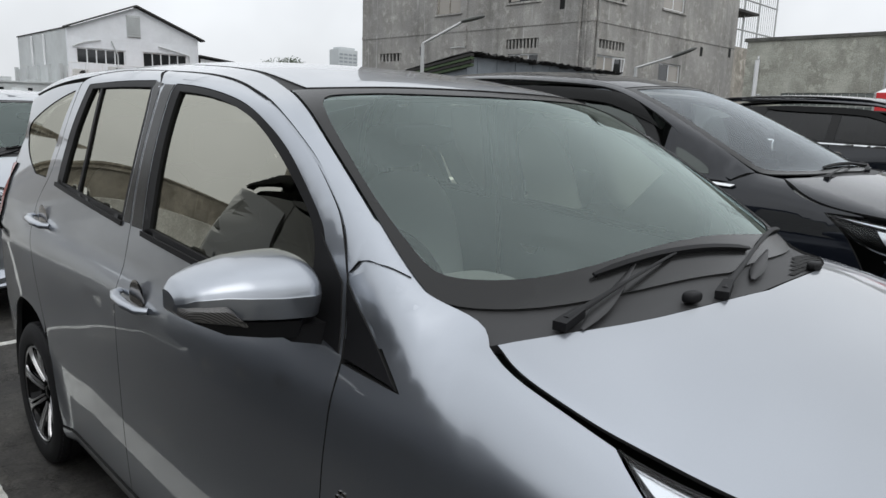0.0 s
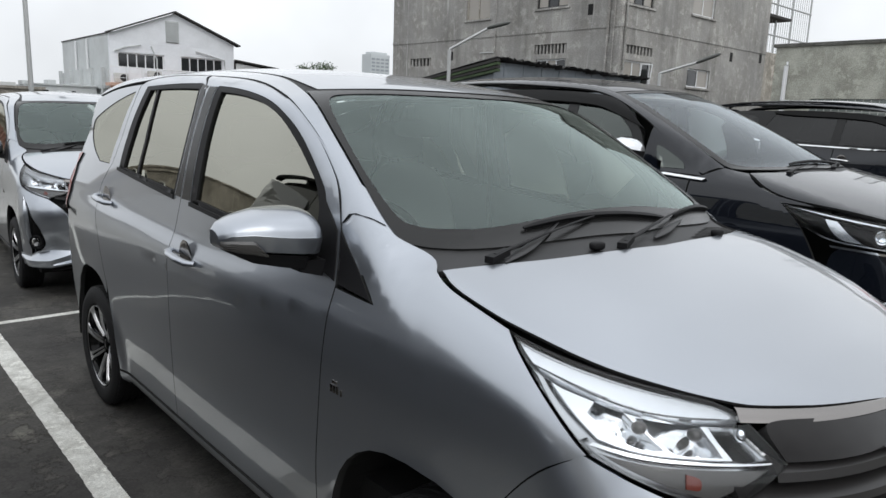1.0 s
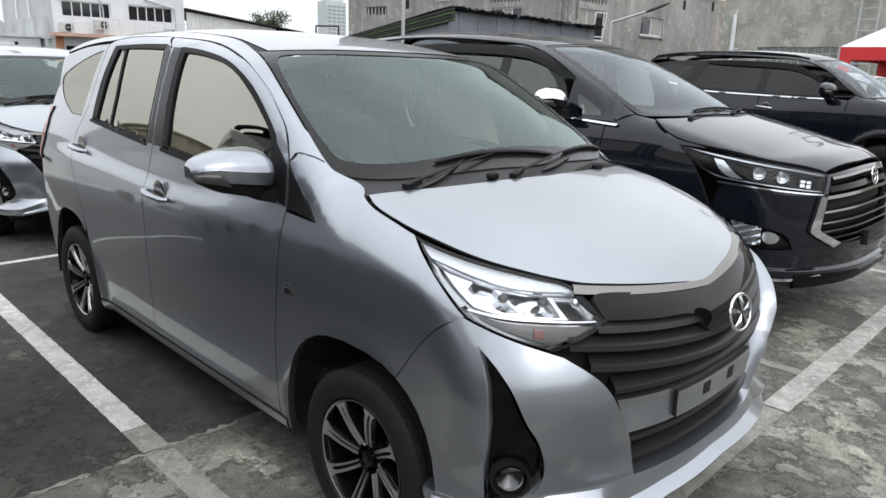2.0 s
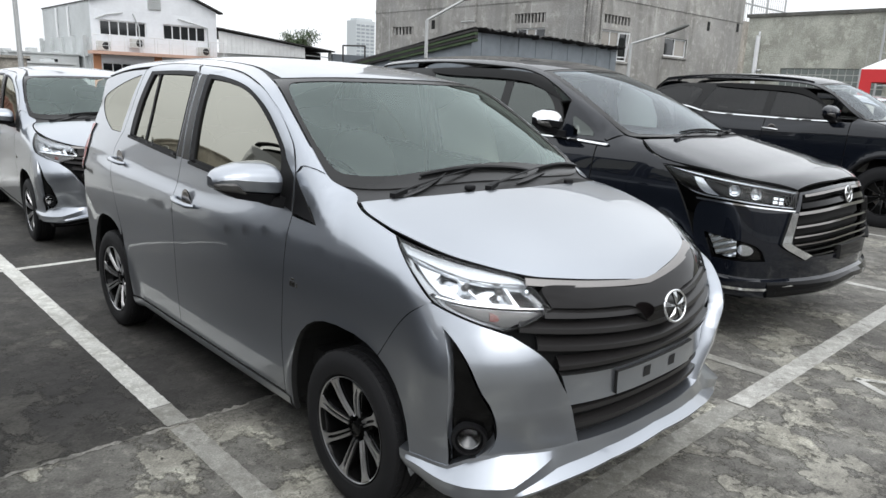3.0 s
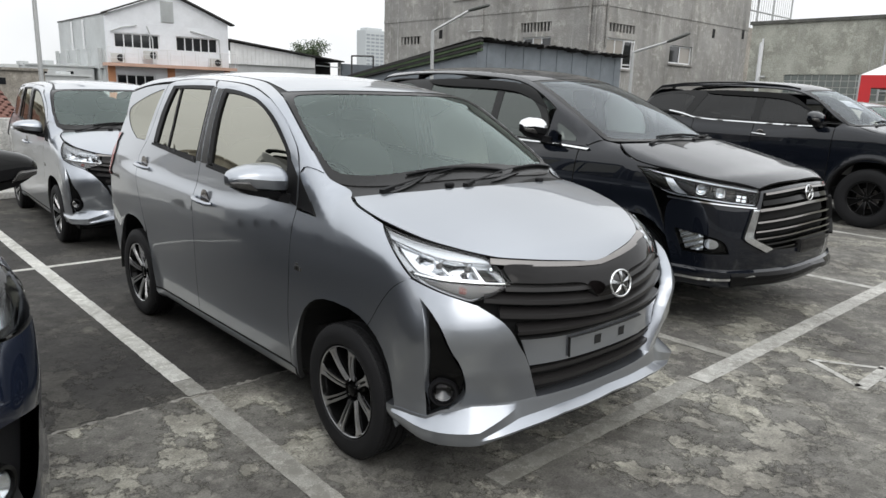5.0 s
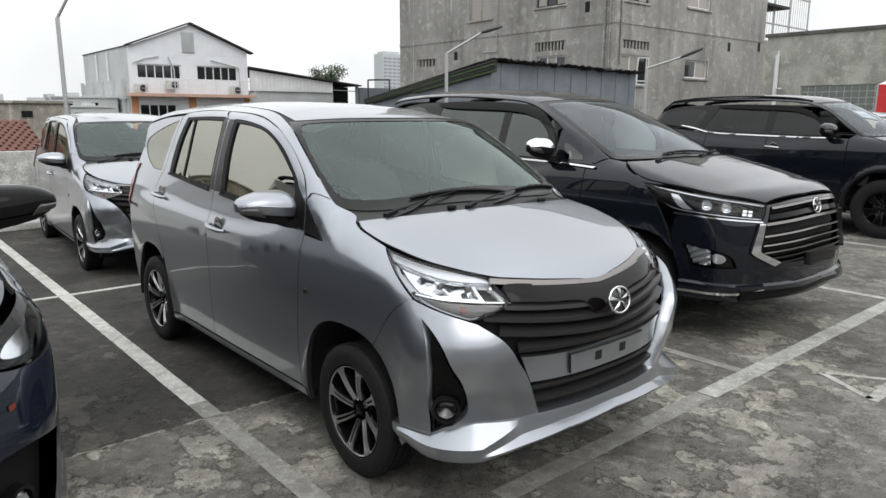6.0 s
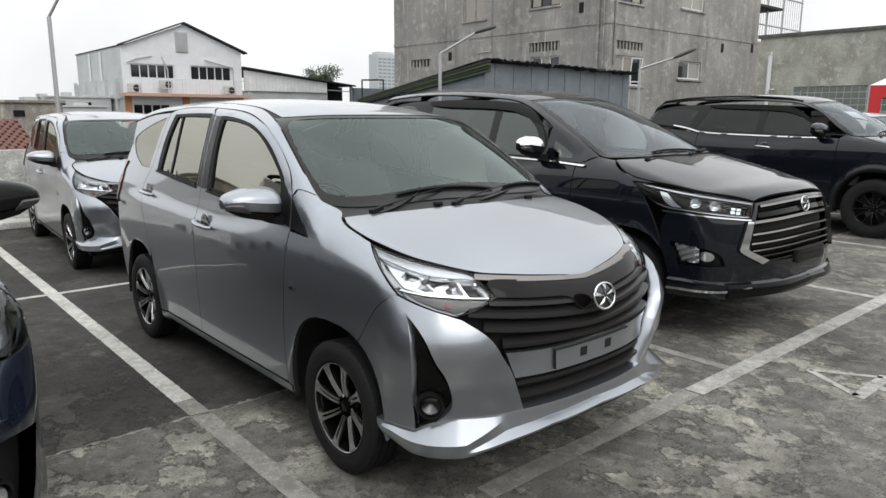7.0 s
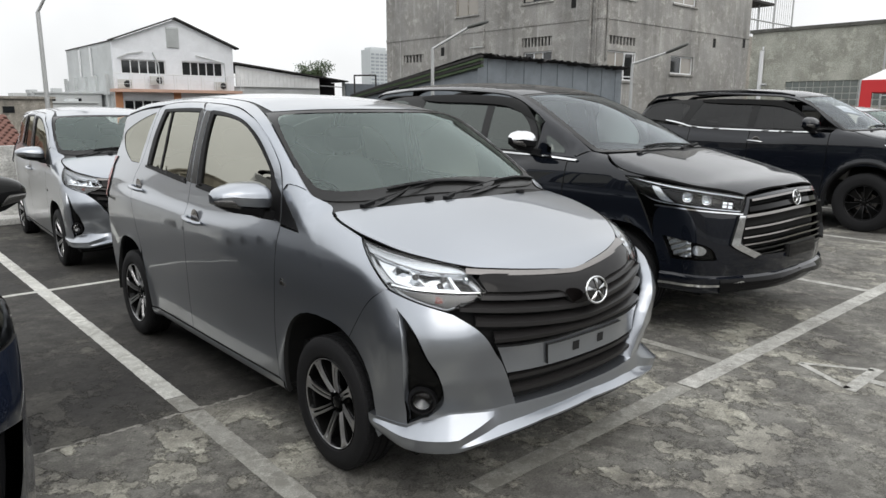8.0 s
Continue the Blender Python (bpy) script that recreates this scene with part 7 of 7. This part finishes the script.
# ---- the grey-green hall ----
hall = new("hall")
tagged(hall, "long grey-green painted hall wall with glass blocks", "building")
hw = part("wall", wall_mesh("hall_wall", -12.75, 25, 0, 5.0, [(-11.1, -7.0, 1.75, 2.82)], 0.3), OLIVE, hall)
hw.matrix_local = pose(30, 0, 0, 0, 0, -90)
part("coping", mesh("coping", *box(-12.85, 25, -0.08, 0.4, 5.0, 5.14)), COPING, hw)
part("end_wall", block("end_wall", 30.3, 44, 12.45, 12.75, 0, 5.0), OLIVE, hall)
part("roof", block("hall_roof", 30.3, 44, -25, 12.45, 4.8, 4.9), COPING, hall)
part("mortar", mesh("mortar", *box(-11.1, -7.0, 0.06, 0.2, 1.75, 2.82)), MORTAR, hw)
for i in range(14):
    for j in range(4):
        u, z = -11.09 + i * 0.293, 1.76 + j * 0.266
        part("glass_block", mesh("glass_block", *box(u + 0.022, u + 0.271, 0.03, 0.08, z + 0.022, z + 0.244)), BLOCKGLASS, hw)
part("down_pipe", mesh("down_pipe", *tube([(-12.2, -0.1, 0), (-12.2, -0.1, 4.2), (-12.2, 0.05, 4.32)], 0.10, 8), smooth=50), ALU, hw)
part("lamp_bracket", mesh("lamp_bracket", *merged(tube([(-12.1, -0.05, 2.75), (-11.95, -0.25, 2.72)], 0.03, 6), pill(-11.9, -0.3, 2.70, 0.10, 0.12, 0.06)), smooth=50), STEEL, hw)
ladder = new("cage_ladder")
tagged(ladder, "galvanised steel ladder fixed to the hall wall", "ladder")
for y in (6.55, 7.2):
    part("stringer", mesh("stringer", *tube([(29.75, y, 0.6), (29.75, y, 7.2)], 0.045, 8)), STEEL, ladder)
for i in range(15):
    part("rung", mesh("rung", *tube([(29.75, 6.55, 0.9 + i * 0.42), (29.75, 7.2, 0.9 + i * 0.42)], 0.022, 6)), STEEL, ladder)
for i in range(5):
    hoop = [(29.75 - 0.65 * math.sin(a), 6.88 - 0.40 * math.cos(a), 5.2 + 0.45 * i) for a in np.linspace(0, math.pi, 11)]
    part("cage_hoop", mesh("cage_hoop", *tube(hoop, 0.02, 6)), STEEL, ladder)

# ---- the sheet-metal shed ----
shed = new("shed")
tagged(shed, "grey sheet-metal shed with a ragged corrugated roof", "shed")
part("front_wall", block("front_wall", 15.81, 24.8, 16.08, 16.16, 0, 3.42), SHEET, shed)
part("side_wall", mesh("side_wall", *merged(loft([[(15.81, 16.16, 0), (15.87, 16.16, 0), (15.87, 16.16, 3.42), (15.81, 16.16, 3.42)], [(15.81, 23.6, 0), (15.87, 23.6, 0), (15.87, 23.6, 2.25), (15.81, 23.6, 2.25)]]))), SHEET, shed)
part("end_wall", block("end_wall", 24.72, 24.8, 16.16, 23.6, 0, 2.2), SHEET, shed)
for i in range(9):
    u = 16.3 + i * 1.0
    part("sheet_seam", block("sheet_seam", u, u + 0.03, 16.055, 16.08, 0, 3.40), SHEET, shed)
rng = random.Random(11)
rows, cols = [], 150
for j, (y, z) in enumerate(((15.72, 3.56), (16.6, 3.44), (19.5, 2.95), (23.9, 2.25))):
    rows.append([(15.62 + 9.3 * i / cols, y + (rng.uniform(-0.18, 0.14) if j == 0 else 0), z + 0.03 * math.sin(i * 2.1) - (rng.uniform(0, 0.10) if j == 0 and rng.random() < 0.35 else 0) - 0.0022 * i * 0.4) for i in range(cols + 1)])
v, q = loft(rows, closed=False)
lower = [(x, y, z - 0.02) for x, y, z in v]
part("corrugated_roof", mesh("corrugated_roof", *merged((v, q), (lower, [f[::-1] for f in q]))), RUSTY, shed)
for k in range(4):
    a, c = 3.50 - 0.11 * k, 2.22 - 0.075 * k
    y1 = 24.0 if k < 3 else 20.5
    z1 = a + (c - a) * (y1 - 15.9) / 8.1
    strip = loft([[(15.60 + 0.02 * k, 15.75, a), (15.60 + 0.02 * k, 15.75, a - 0.085), (15.78, 15.75, a - 0.085), (15.78, 15.75, a)], [(15.60 + 0.02 * k, y1, z1), (15.60 + 0.02 * k, y1, z1 - 0.085), (15.78, y1, z1 - 0.085), (15.78, y1, z1)]])
    part("side_sheet", mesh("side_sheet", *strip), MOSSY if k % 2 else RUSTY, shed)
part("roof_frame", mesh("roof_frame", *merged(tube([(16.2, 24.5, 2.0), (16.2, 24.5, 3.1)], 0.04, 6), tube([(16.2, 24.5, 3.1), (17.4, 24.5, 3.15)], 0.04, 6), tube([(17.4, 24.5, 2.0), (17.4, 24.5, 3.15)], 0.04, 6))), RUSTY, shed)


# ---- lamp posts ----
def street_lamp(base, knee, head0, head1):
    s = new("street_lamp")
    tagged(s, "slim galvanised lamp post with a slanted arm and flat dark head", "street lamp", "lamp posts")
    part("pole", mesh("pole", *tube([(base[0], base[1], 0), (base[0], base[1], knee[2] * 0.5), knee], [0.06, 0.055, 0.05], 10), smooth=50), STEEL, s)
    part("arm", mesh("arm", *tube([knee, tuple((Vector(knee) + Vector(head0)) / 2), head0], 0.035, 8), smooth=50), STEEL, s)
    a, b = Vector(head0), Vector(head1)
    m = Matrix.Translation((a + b) / 2) @ (b - a).to_track_quat("X", "Z").to_matrix().to_4x4()
    v, q = pill(0, 0, 0, (b - a).length * 0.62, 0.13, 0.05, 0.7)
    part("lamp_head", mesh("lamp_head", [m @ Vector(p) for p in v], q, smooth=60), LAMPHEAD, s)
    return s


street_lamp((12.0, 14.16), (12.0, 14.16, 3.40), (12.81, 13.42, 4.03), (13.2, 13.04, 4.18))
street_lamp((17.62, 10.78), (17.62, 10.78, 3.04), (18.19, 9.89, 3.38), (18.48, 9.40, 3.61))
street_lamp((1.95, 17.0), (1.95, 17.0, 3.86), (2.35, 16.5, 4.75), (2.55, 16.2, 5.0))


# ---- the white gabled building ----
def gabled_house():
    h = new("house")
    tagged(h, "white gabled building with a balcony and air conditioners", "building")
    Y, x0, x1, eave, xm, peak = 48.0, 12.94, 21.45, 6.05, 17.2, 7.72
    wins = [(13.42, 16.44, 3.93, 4.92), (17.56, 20.64, 3.87, 4.95), (13.44, 16.0, 1.0, 2.23), (17.9, 20.6, 1.0, 2.2)]
    front = part("front_wall", wall_mesh("front_wall", x0, x1, 0, 5.6, wins, 0.25), WHITE, h)
    front.matrix_local = pose(0, Y, 0)
    part("gable", mesh("gable", *loft([[(x0, Y, 5.6), (x1, Y, 5.6), (x1, Y, eave), (xm, Y, peak), (x0, Y, eave)], [(x0, Y + 0.25, 5.6), (x1, Y + 0.25, 5.6), (x1, Y + 0.25, eave), (xm, Y + 0.25, peak), (x0, Y + 0.25, eave)]])), WHITE, h)
    # black filling stands in for the shade inside the house
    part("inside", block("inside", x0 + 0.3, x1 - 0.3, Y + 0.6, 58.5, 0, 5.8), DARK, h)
    side = part("flank_wall", block("flank_wall", x0, x0 + 0.2, Y + 0.25, 59.3, 3.75, eave), FLANK, h)
    part("flank_lower", block("flank_lower", x0 - 0.12, x0 + 0.2, Y + 0.25, 59.4, 0, 3.75), FLANK, h)
    for y in (48.8, 51.3, 53.9, 56.5, 59.2):
        part("flank_pier", block("flank_pier", x0 - 0.32, x0 - 0.12, y, y + 0.3, 0, 3.9), FLANK, h)
    part("flank_beam", block("flank_beam", x0 - 0.28, x0 - 0.12, Y + 0.3, 59.3, 2.55, 2.8), FLANK, h)
    for y in (52.6, 55.4):
        part("flank_pipe", mesh("flank_pipe", *tube([(x0 - 0.1, y, 3.9), (x0 - 0.1, y, 5.9)], 0.07, 6)), ALU, h)
    part("far_wall", block("far_wall", x1 - 0.2, x1, Y + 0.25, 59.3, 0, eave), WHITE, h)
    for a, b, za, zb in ((x0 - 0.12, xm, eave + 0.0, peak + 0.06), (xm, x1 + 0.40, peak + 0.06, eave - 0.10)):
        part("gable_verge", mesh("gable_verge", *loft([[(a, Y - 0.30, za), (b, Y - 0.30, zb), (b, Y - 0.30, zb + 0.10), (a, Y - 0.30, za + 0.10)], [(a, Y + 0.4, za), (b, Y + 0.4, zb), (b, Y + 0.4, zb + 0.10), (a, Y + 0.4, za + 0.10)]])), RUSTY, h)
    for a, b, za, zb in ((x0 - 0.05, xm, eave - 0.02, eave + 0.95), (xm, x1 + 0.1, eave + 0.95, eave - 0.02)):
        part("roof_slope", mesh("roof_slope", *loft([[(a, Y + 0.4, za), (b, Y + 0.4, zb), (b, Y + 0.4, zb + 0.08), (a, Y + 0.4, za + 0.08)], [(a, 59.4, za), (b, 59.4, zb), (b, 59.4, zb + 0.08), (a, 59.4, za + 0.08)]])), RUSTY, h)
    for w in wins[:2]:
        window(front, *w, 5, ALU, [PANE], width=0.08)
    for w in wins[2:]:
        window(front, *w, 4, ALU, [PANE], width=0.08)
    louvre = part("gable_louvre", mesh("gable_louvre", *box(16.58, 17.46, 47.94, 47.99, 5.8, 7.2)), FLANK, h)
    for i in range(9):
        part("louvre_blade", mesh("louvre_blade", *box(16.62, 17.42, 47.88, 47.94, 5.86 + i * 0.148, 5.95 + i * 0.148)), FLANK, louvre)
    part("balcony_slab", block("balcony_slab", x0 - 0.35, x1 + 0.15, Y - 1.0, Y, 2.72, 2.92), SLABROSE, h)
    rail = part("balcony_rail", mesh("balcony_rail", *tube([(x0 - 0.3, Y - 0.95, 3.92), (x1 + 0.1, Y - 0.95, 3.92)], 0.035, 6)), ALU, h)
    for i in range(10):
        x = x0 - 0.3 + i * 0.985
        part("rail_post", mesh("rail_post", *merged(tube([(x, Y - 0.95, 2.92), (x, Y - 0.95, 3.92)], 0.03, 6), tube([(x + 0.18, Y - 0.95, 2.92), (x + 0.18, Y - 0.95, 3.75)], 0.02, 6))), ALU, rail)
    for z in (3.25, 3.55):
        part("rail_wire", mesh("rail_wire", *tube([(x0 - 0.3, Y - 0.95, z), (x1 + 0.1, Y - 0.95, z)], 0.012, 4)), ALU, rail)
    for a, b in ((x0 - 0.05, x0 + 0.42), (16.85, 17.35), (x1 - 0.4, x1)):
        part("orange_pier", block("orange_pier", a, b, Y - 0.08, Y, 0, 2.72), ORANGE, h)
    for x, z in ((13.45, 2.92), (15.6, 3.2), (20.2, 2.92)):
        unit = part("air_conditioner", block("air_conditioner", x - 0.42, x + 0.42, Y - 0.6, Y - 0.2, z + 0.04, z + 0.62, 0.03), ACWHITE, h)
        v, q = lathe([(0.0, -0.62), (0.2, -0.62), (0.24, -0.60)], 20, "y")
        part("fan_grille", mesh("fan_grille", [(p[0] + x + 0.12, p[1] + Y, p[2] + z + 0.33) for p in v], q), BLACKFRAME, unit)
    for pts in ([(13.2, 47.9, 4.95), (13.9, 47.9, 5.25), (14.9, 47.9, 5.45)], [(15.9, 47.9, 3.6), (15.9, 47.9, 4.6), (15.55, 47.9, 5.45)], [(20.75, 47.9, 3.5), (20.7, 47.9, 4.9), (19.6, 47.9, 5.15), (18.6, 47.9, 5.35)]):
        part("conduit", mesh("conduit", *tube(pts, 0.045, 6), smooth=50), FLANK, h)
    return h


gabled_house()
annex = new("annex")
tagged(annex, "low hall clad in white ribbed sheet with a dark open end", "building")
part("plinth", block("plinth", 21.6, 29.0, 48.2, 54, 0, 3.3), FLANK, annex)
for i in range(22):
    x = 21.65 + i * 0.33
    part("cladding_sheet", block("cladding_sheet", x, x + 0.315, 48.05, 48.15, 3.28, 4.80 - 0.034 * i), RIBBED, annex)
part("roof", mesh("annex_roof", *loft([[(21.5, 47.8, 4.95), (31.6, 47.8, 3.85), (31.6, 47.8, 3.95), (21.5, 47.8, 5.05)], [(21.5, 55, 4.95), (31.6, 55, 3.85), (31.6, 55, 3.95), (21.5, 55, 5.05)]])), RUSTY, annex)
# black block paints the shade in the annex's open end
part("open_bay", block("open_bay", 29.0, 31.3, 49.5, 54, 0, 3.8), DARK, annex)
part("bay_rail", mesh("bay_rail", *tube([(29.0, 48.1, 3.5), (31.3, 48.1, 3.42)], 0.04, 6)), STEEL, annex)
part("end_post", block("end_post", 31.25, 31.45, 48.1, 48.3, 0, 3.85), STEEL, annex)
wall = tagged(part("yard_wall", block("yard_wall", 31.5, 40, 48, 48.3, 0, 3.75), SHEET), "grey yard wall beyond the annex", "wall")

# ---- tower and trees ----
TX0, TX1 = 215.5, 227.5
tower = new("tower_block")
tagged(tower, "pale high-rise apartment block in the distance", "building")
part("shaft", block("shaft", TX0, TX1, 300, 308, 0, 32.2), FAR, tower)
part("crown", block("crown", TX0 + 1.5, TX1 - 1.0, 301, 307, 32.2, 33.4), FAR, tower)
for j in range(16):
    for i in range(4):
        part("window_row", block("window_row", TX0 + 0.5 + i * 2.9, TX0 + 2.6 + i * 2.9, 299.85, 300.0, 2.0 + j * 1.82, 2.95 + j * 1.82), FARWIN, tower)


def tree(x, y, z, size, seed, label):
    """A trunk with forked limbs and a loose crown of many small leaves."""
    rng = random.Random(seed)
    t = new("tree")
    tagged(t, label, "tree", "background trees")
    limbs, tips = [tube([(x, y, 0), (x + 0.1, y, z * 0.5), (x, y, z)], [0.25, 0.2, 0.14], 8)], []
    for i in range(13):
        a, r, up = rng.uniform(0, 6.28), rng.uniform(0.5, 1.0) * size, rng.uniform(0.1, 0.9) * size
        tip = (x + r * math.cos(a), y + r * math.sin(a), z + up)
        limbs.append(tube([(x, y, z * rng.uniform(0.75, 1.0)), ((x + tip[0]) / 2, (y + tip[1]) / 2, z + up * 0.35), tip], [0.09, 0.06, 0.02], 5))
        tips += [tip, ((x + tip[0]) / 2, (y + tip[1]) / 2, z + up * 0.4)]
    part("trunk", mesh("trunk", *merged(*limbs), smooth=50), BARK, t)
    v, q = [], []
    for tip in tips:
        for _ in range(70):
            c = Vector(tip) + Vector((rng.gauss(0, 1), rng.gauss(0, 1), rng.gauss(0, 0.6))) * size * 0.20
            a, b = Vector((rng.gauss(0, 1), rng.gauss(0, 1), rng.gauss(0, 1))).normalized() * 0.16, Vector((rng.gauss(0, 1), rng.gauss(0, 1), rng.gauss(0, 1))).normalized() * 0.09
            q.append(tuple(range(len(v), len(v) + 4)))
            v += [c - a, c + b, c + a, c - b]
    part("crown", mesh("crown", v, q), LEAF, t)


tree(47.6, 80, 5.6, 2.3, 4, "leafy tree standing behind the low hall")
tree(43.2, 84, 5.0, 1.6, 8, "small leafy tree behind the low hall")

# ---- parapet, tiled roof and low houses beyond it ----
tagged(part("wall_north", block("wall_north", -14, 10.5, 8.95, 9.15, 0, 1.06), LIMED), "limewashed parapet along the deck, partly added out of view", "wall", kind="structure")
tagged(part("wall_kerb", block("wall_kerb", -14, 10.5, 8.55, 8.95, 0, 0.09, 0.01), LIMED), "low concrete kerb under the parapet", "kerb", kind="structure")
# west and south runs are unseen, added for what the cars reflect
tagged(part("wall_west", block("wall_west", -14.2, -14, -16, 9.15, 0, 1.06), LIMED), "limewashed parapet along the deck, partly added out of view", "wall", kind="structure")
tagged(part("wall_south", block("wall_south", -14.2, 30, -16.2, -16, 0, 1.06), LIMED), "limewashed parapet along the deck, partly added out of view", "wall", kind="structure")
roof = new("tiled_roof")
tagged(roof, "red-brown clay-tiled roof beyond the parapet", "roof")
part("roof_board", mesh("roof_board", *loft([[(-1.95, 13.0, 0.62), (0.8, 13.0, 0.62), (0.8, 13.0, 0.52), (-1.95, 13.0, 0.52)], [(-1.95, 15.6, 1.40), (0.8, 15.6, 1.40), (0.8, 15.6, 1.30), (-1.95, 15.6, 1.30)]])), TILE, roof)
tv, tq = loft([[(0.085 * math.cos(a) * 0.9, 0.0, 0.032 * math.sin(a) + 0.012) for a in np.linspace(math.pi, 0, 6)], [(0.085 * math.cos(a) * 0.8, 0.205, 0.026 * math.sin(a) + 0.074) for a in np.linspace(math.pi, 0, 6)]], closed=False)
tile_mesh = mesh("roof_tile", tv, tq, smooth=60)
tile_mesh.materials.append(TILE)
for r in range(16):
    for c in range(16):
        o = part("roof_tile", tile_mesh, None, roof)
        o.location = (-1.72 + 0.158 * c + 0.079 * (r % 2), 13.0 + 0.162 * r, 0.63 + 0.0486 * r)
part("gable_wall", block("gable_wall", -1.9, 0.75, 13.3, 18, 0, 0.55), BEIGE, roof)
for i, (x0, x1, y0, z) in enumerate(((-12, 5.0, 30, 1.98), (-20, 0.5, 34, 2.3), (5.05, 9.5, 40, 1.9), (8.5, 12.6, 50, 2.6))):
    low = new("low_house")
    tagged(low, "low flat-roofed beige house with small windows" if i < 2 else "low grey outbuilding with a flat roof", "house")
    part("wall", block("wall", x0, x1, y0, y0 + 6, 0, z), BEIGE if i < 2 else FLANK, low)
    part("parapet", block("parapet", x0 - 0.1, x1 + 0.1, y0 - 0.1, y0 + 0.2, z, z + 0.10), BEIGE if i < 2 else FLANK, low)
    for k in range(int((x1 - x0) / 1.6)):
        if x0 + 1.6 * k < -3.0:
            continue
        part("small_window", block("small_window", x0 + 0.8 + 1.6 * k, x0 + 1.2 + 1.6 * k, y0 - 0.03, y0 + 0.01, z - 0.55, z - 0.30), PANE, low)
    for k in range(3):
        part("roof_box", block("roof_box", x1 - 1.2 - 1.5 * k, x1 - 0.7 - 1.5 * k, y0 + 1, y0 + 2, z, z + 0.25 + 0.12 * (k % 2)), FLANK, low)

# ---- tent and the last car ----
tent = new("event_tent")
tagged(tent, "white pitched tent with a red valance on steel legs", "tent")
cx, cy, w = 24.2, 3.25, 2.2
rim = [(cx - w, cy + w, 2.50), (cx - w, cy - w, 2.50), (cx + w, cy - w, 2.50), (cx + w, cy + w, 2.50)]
part("canopy", mesh("canopy", rim + [(cx, cy, 3.95)], [(0, 1, 4), (1, 2, 4), (2, 3, 4), (3, 0, 4)]), TENTWHITE, tent)
for a, b in ((0, 1), (1, 2), (2, 3), (3, 0)):
    p, r = Vector(rim[a]), Vector(rim[b])
    n = (r - p).normalized().cross(Vector((0, 0, 1))) * 0.012
    part("valance", mesh("valance", *loft([[p - n, p + n, p + n - Vector((0, 0, 0.38)), p - n - Vector((0, 0, 0.38))], [r - n, r + n, r + n - Vector((0, 0, 0.38)), r - n - Vector((0, 0, 0.38))]])), TENTRED, tent)
for x, y, z in rim:
    part("leg", mesh("leg", *tube([(x, y, 0), (x, y, 2.5)], 0.035, 8)), STEEL, tent)
    part("leg_flap", block("leg_flap", x - 0.02, x + 0.02, y - 0.35 if y > cy else y, y if y > cy else y + 0.35, 1.6, 2.12), TENTRED, tent)
third = copy_thing(main_car, pose(11.5, 0.9, 0))
tagged(third, "pale silver compact car parked beyond the black off-roader")

# ---- plain unseen walls, added to close the place behind the viewer and darken reflections ----
tagged(part("wall_far_west", block("wall_far_west", -30, -29, -40, 40, 0, 8.5), BEIGE), "plain rendered wall added out of view to darken reflections", "wall", kind="structure")
tagged(part("wall_far_south", block("wall_far_south", -30, 60, -34, -33, 0, 9.0), RENDER), "plain rendered wall added out of view to darken reflections", "wall", kind="structure")
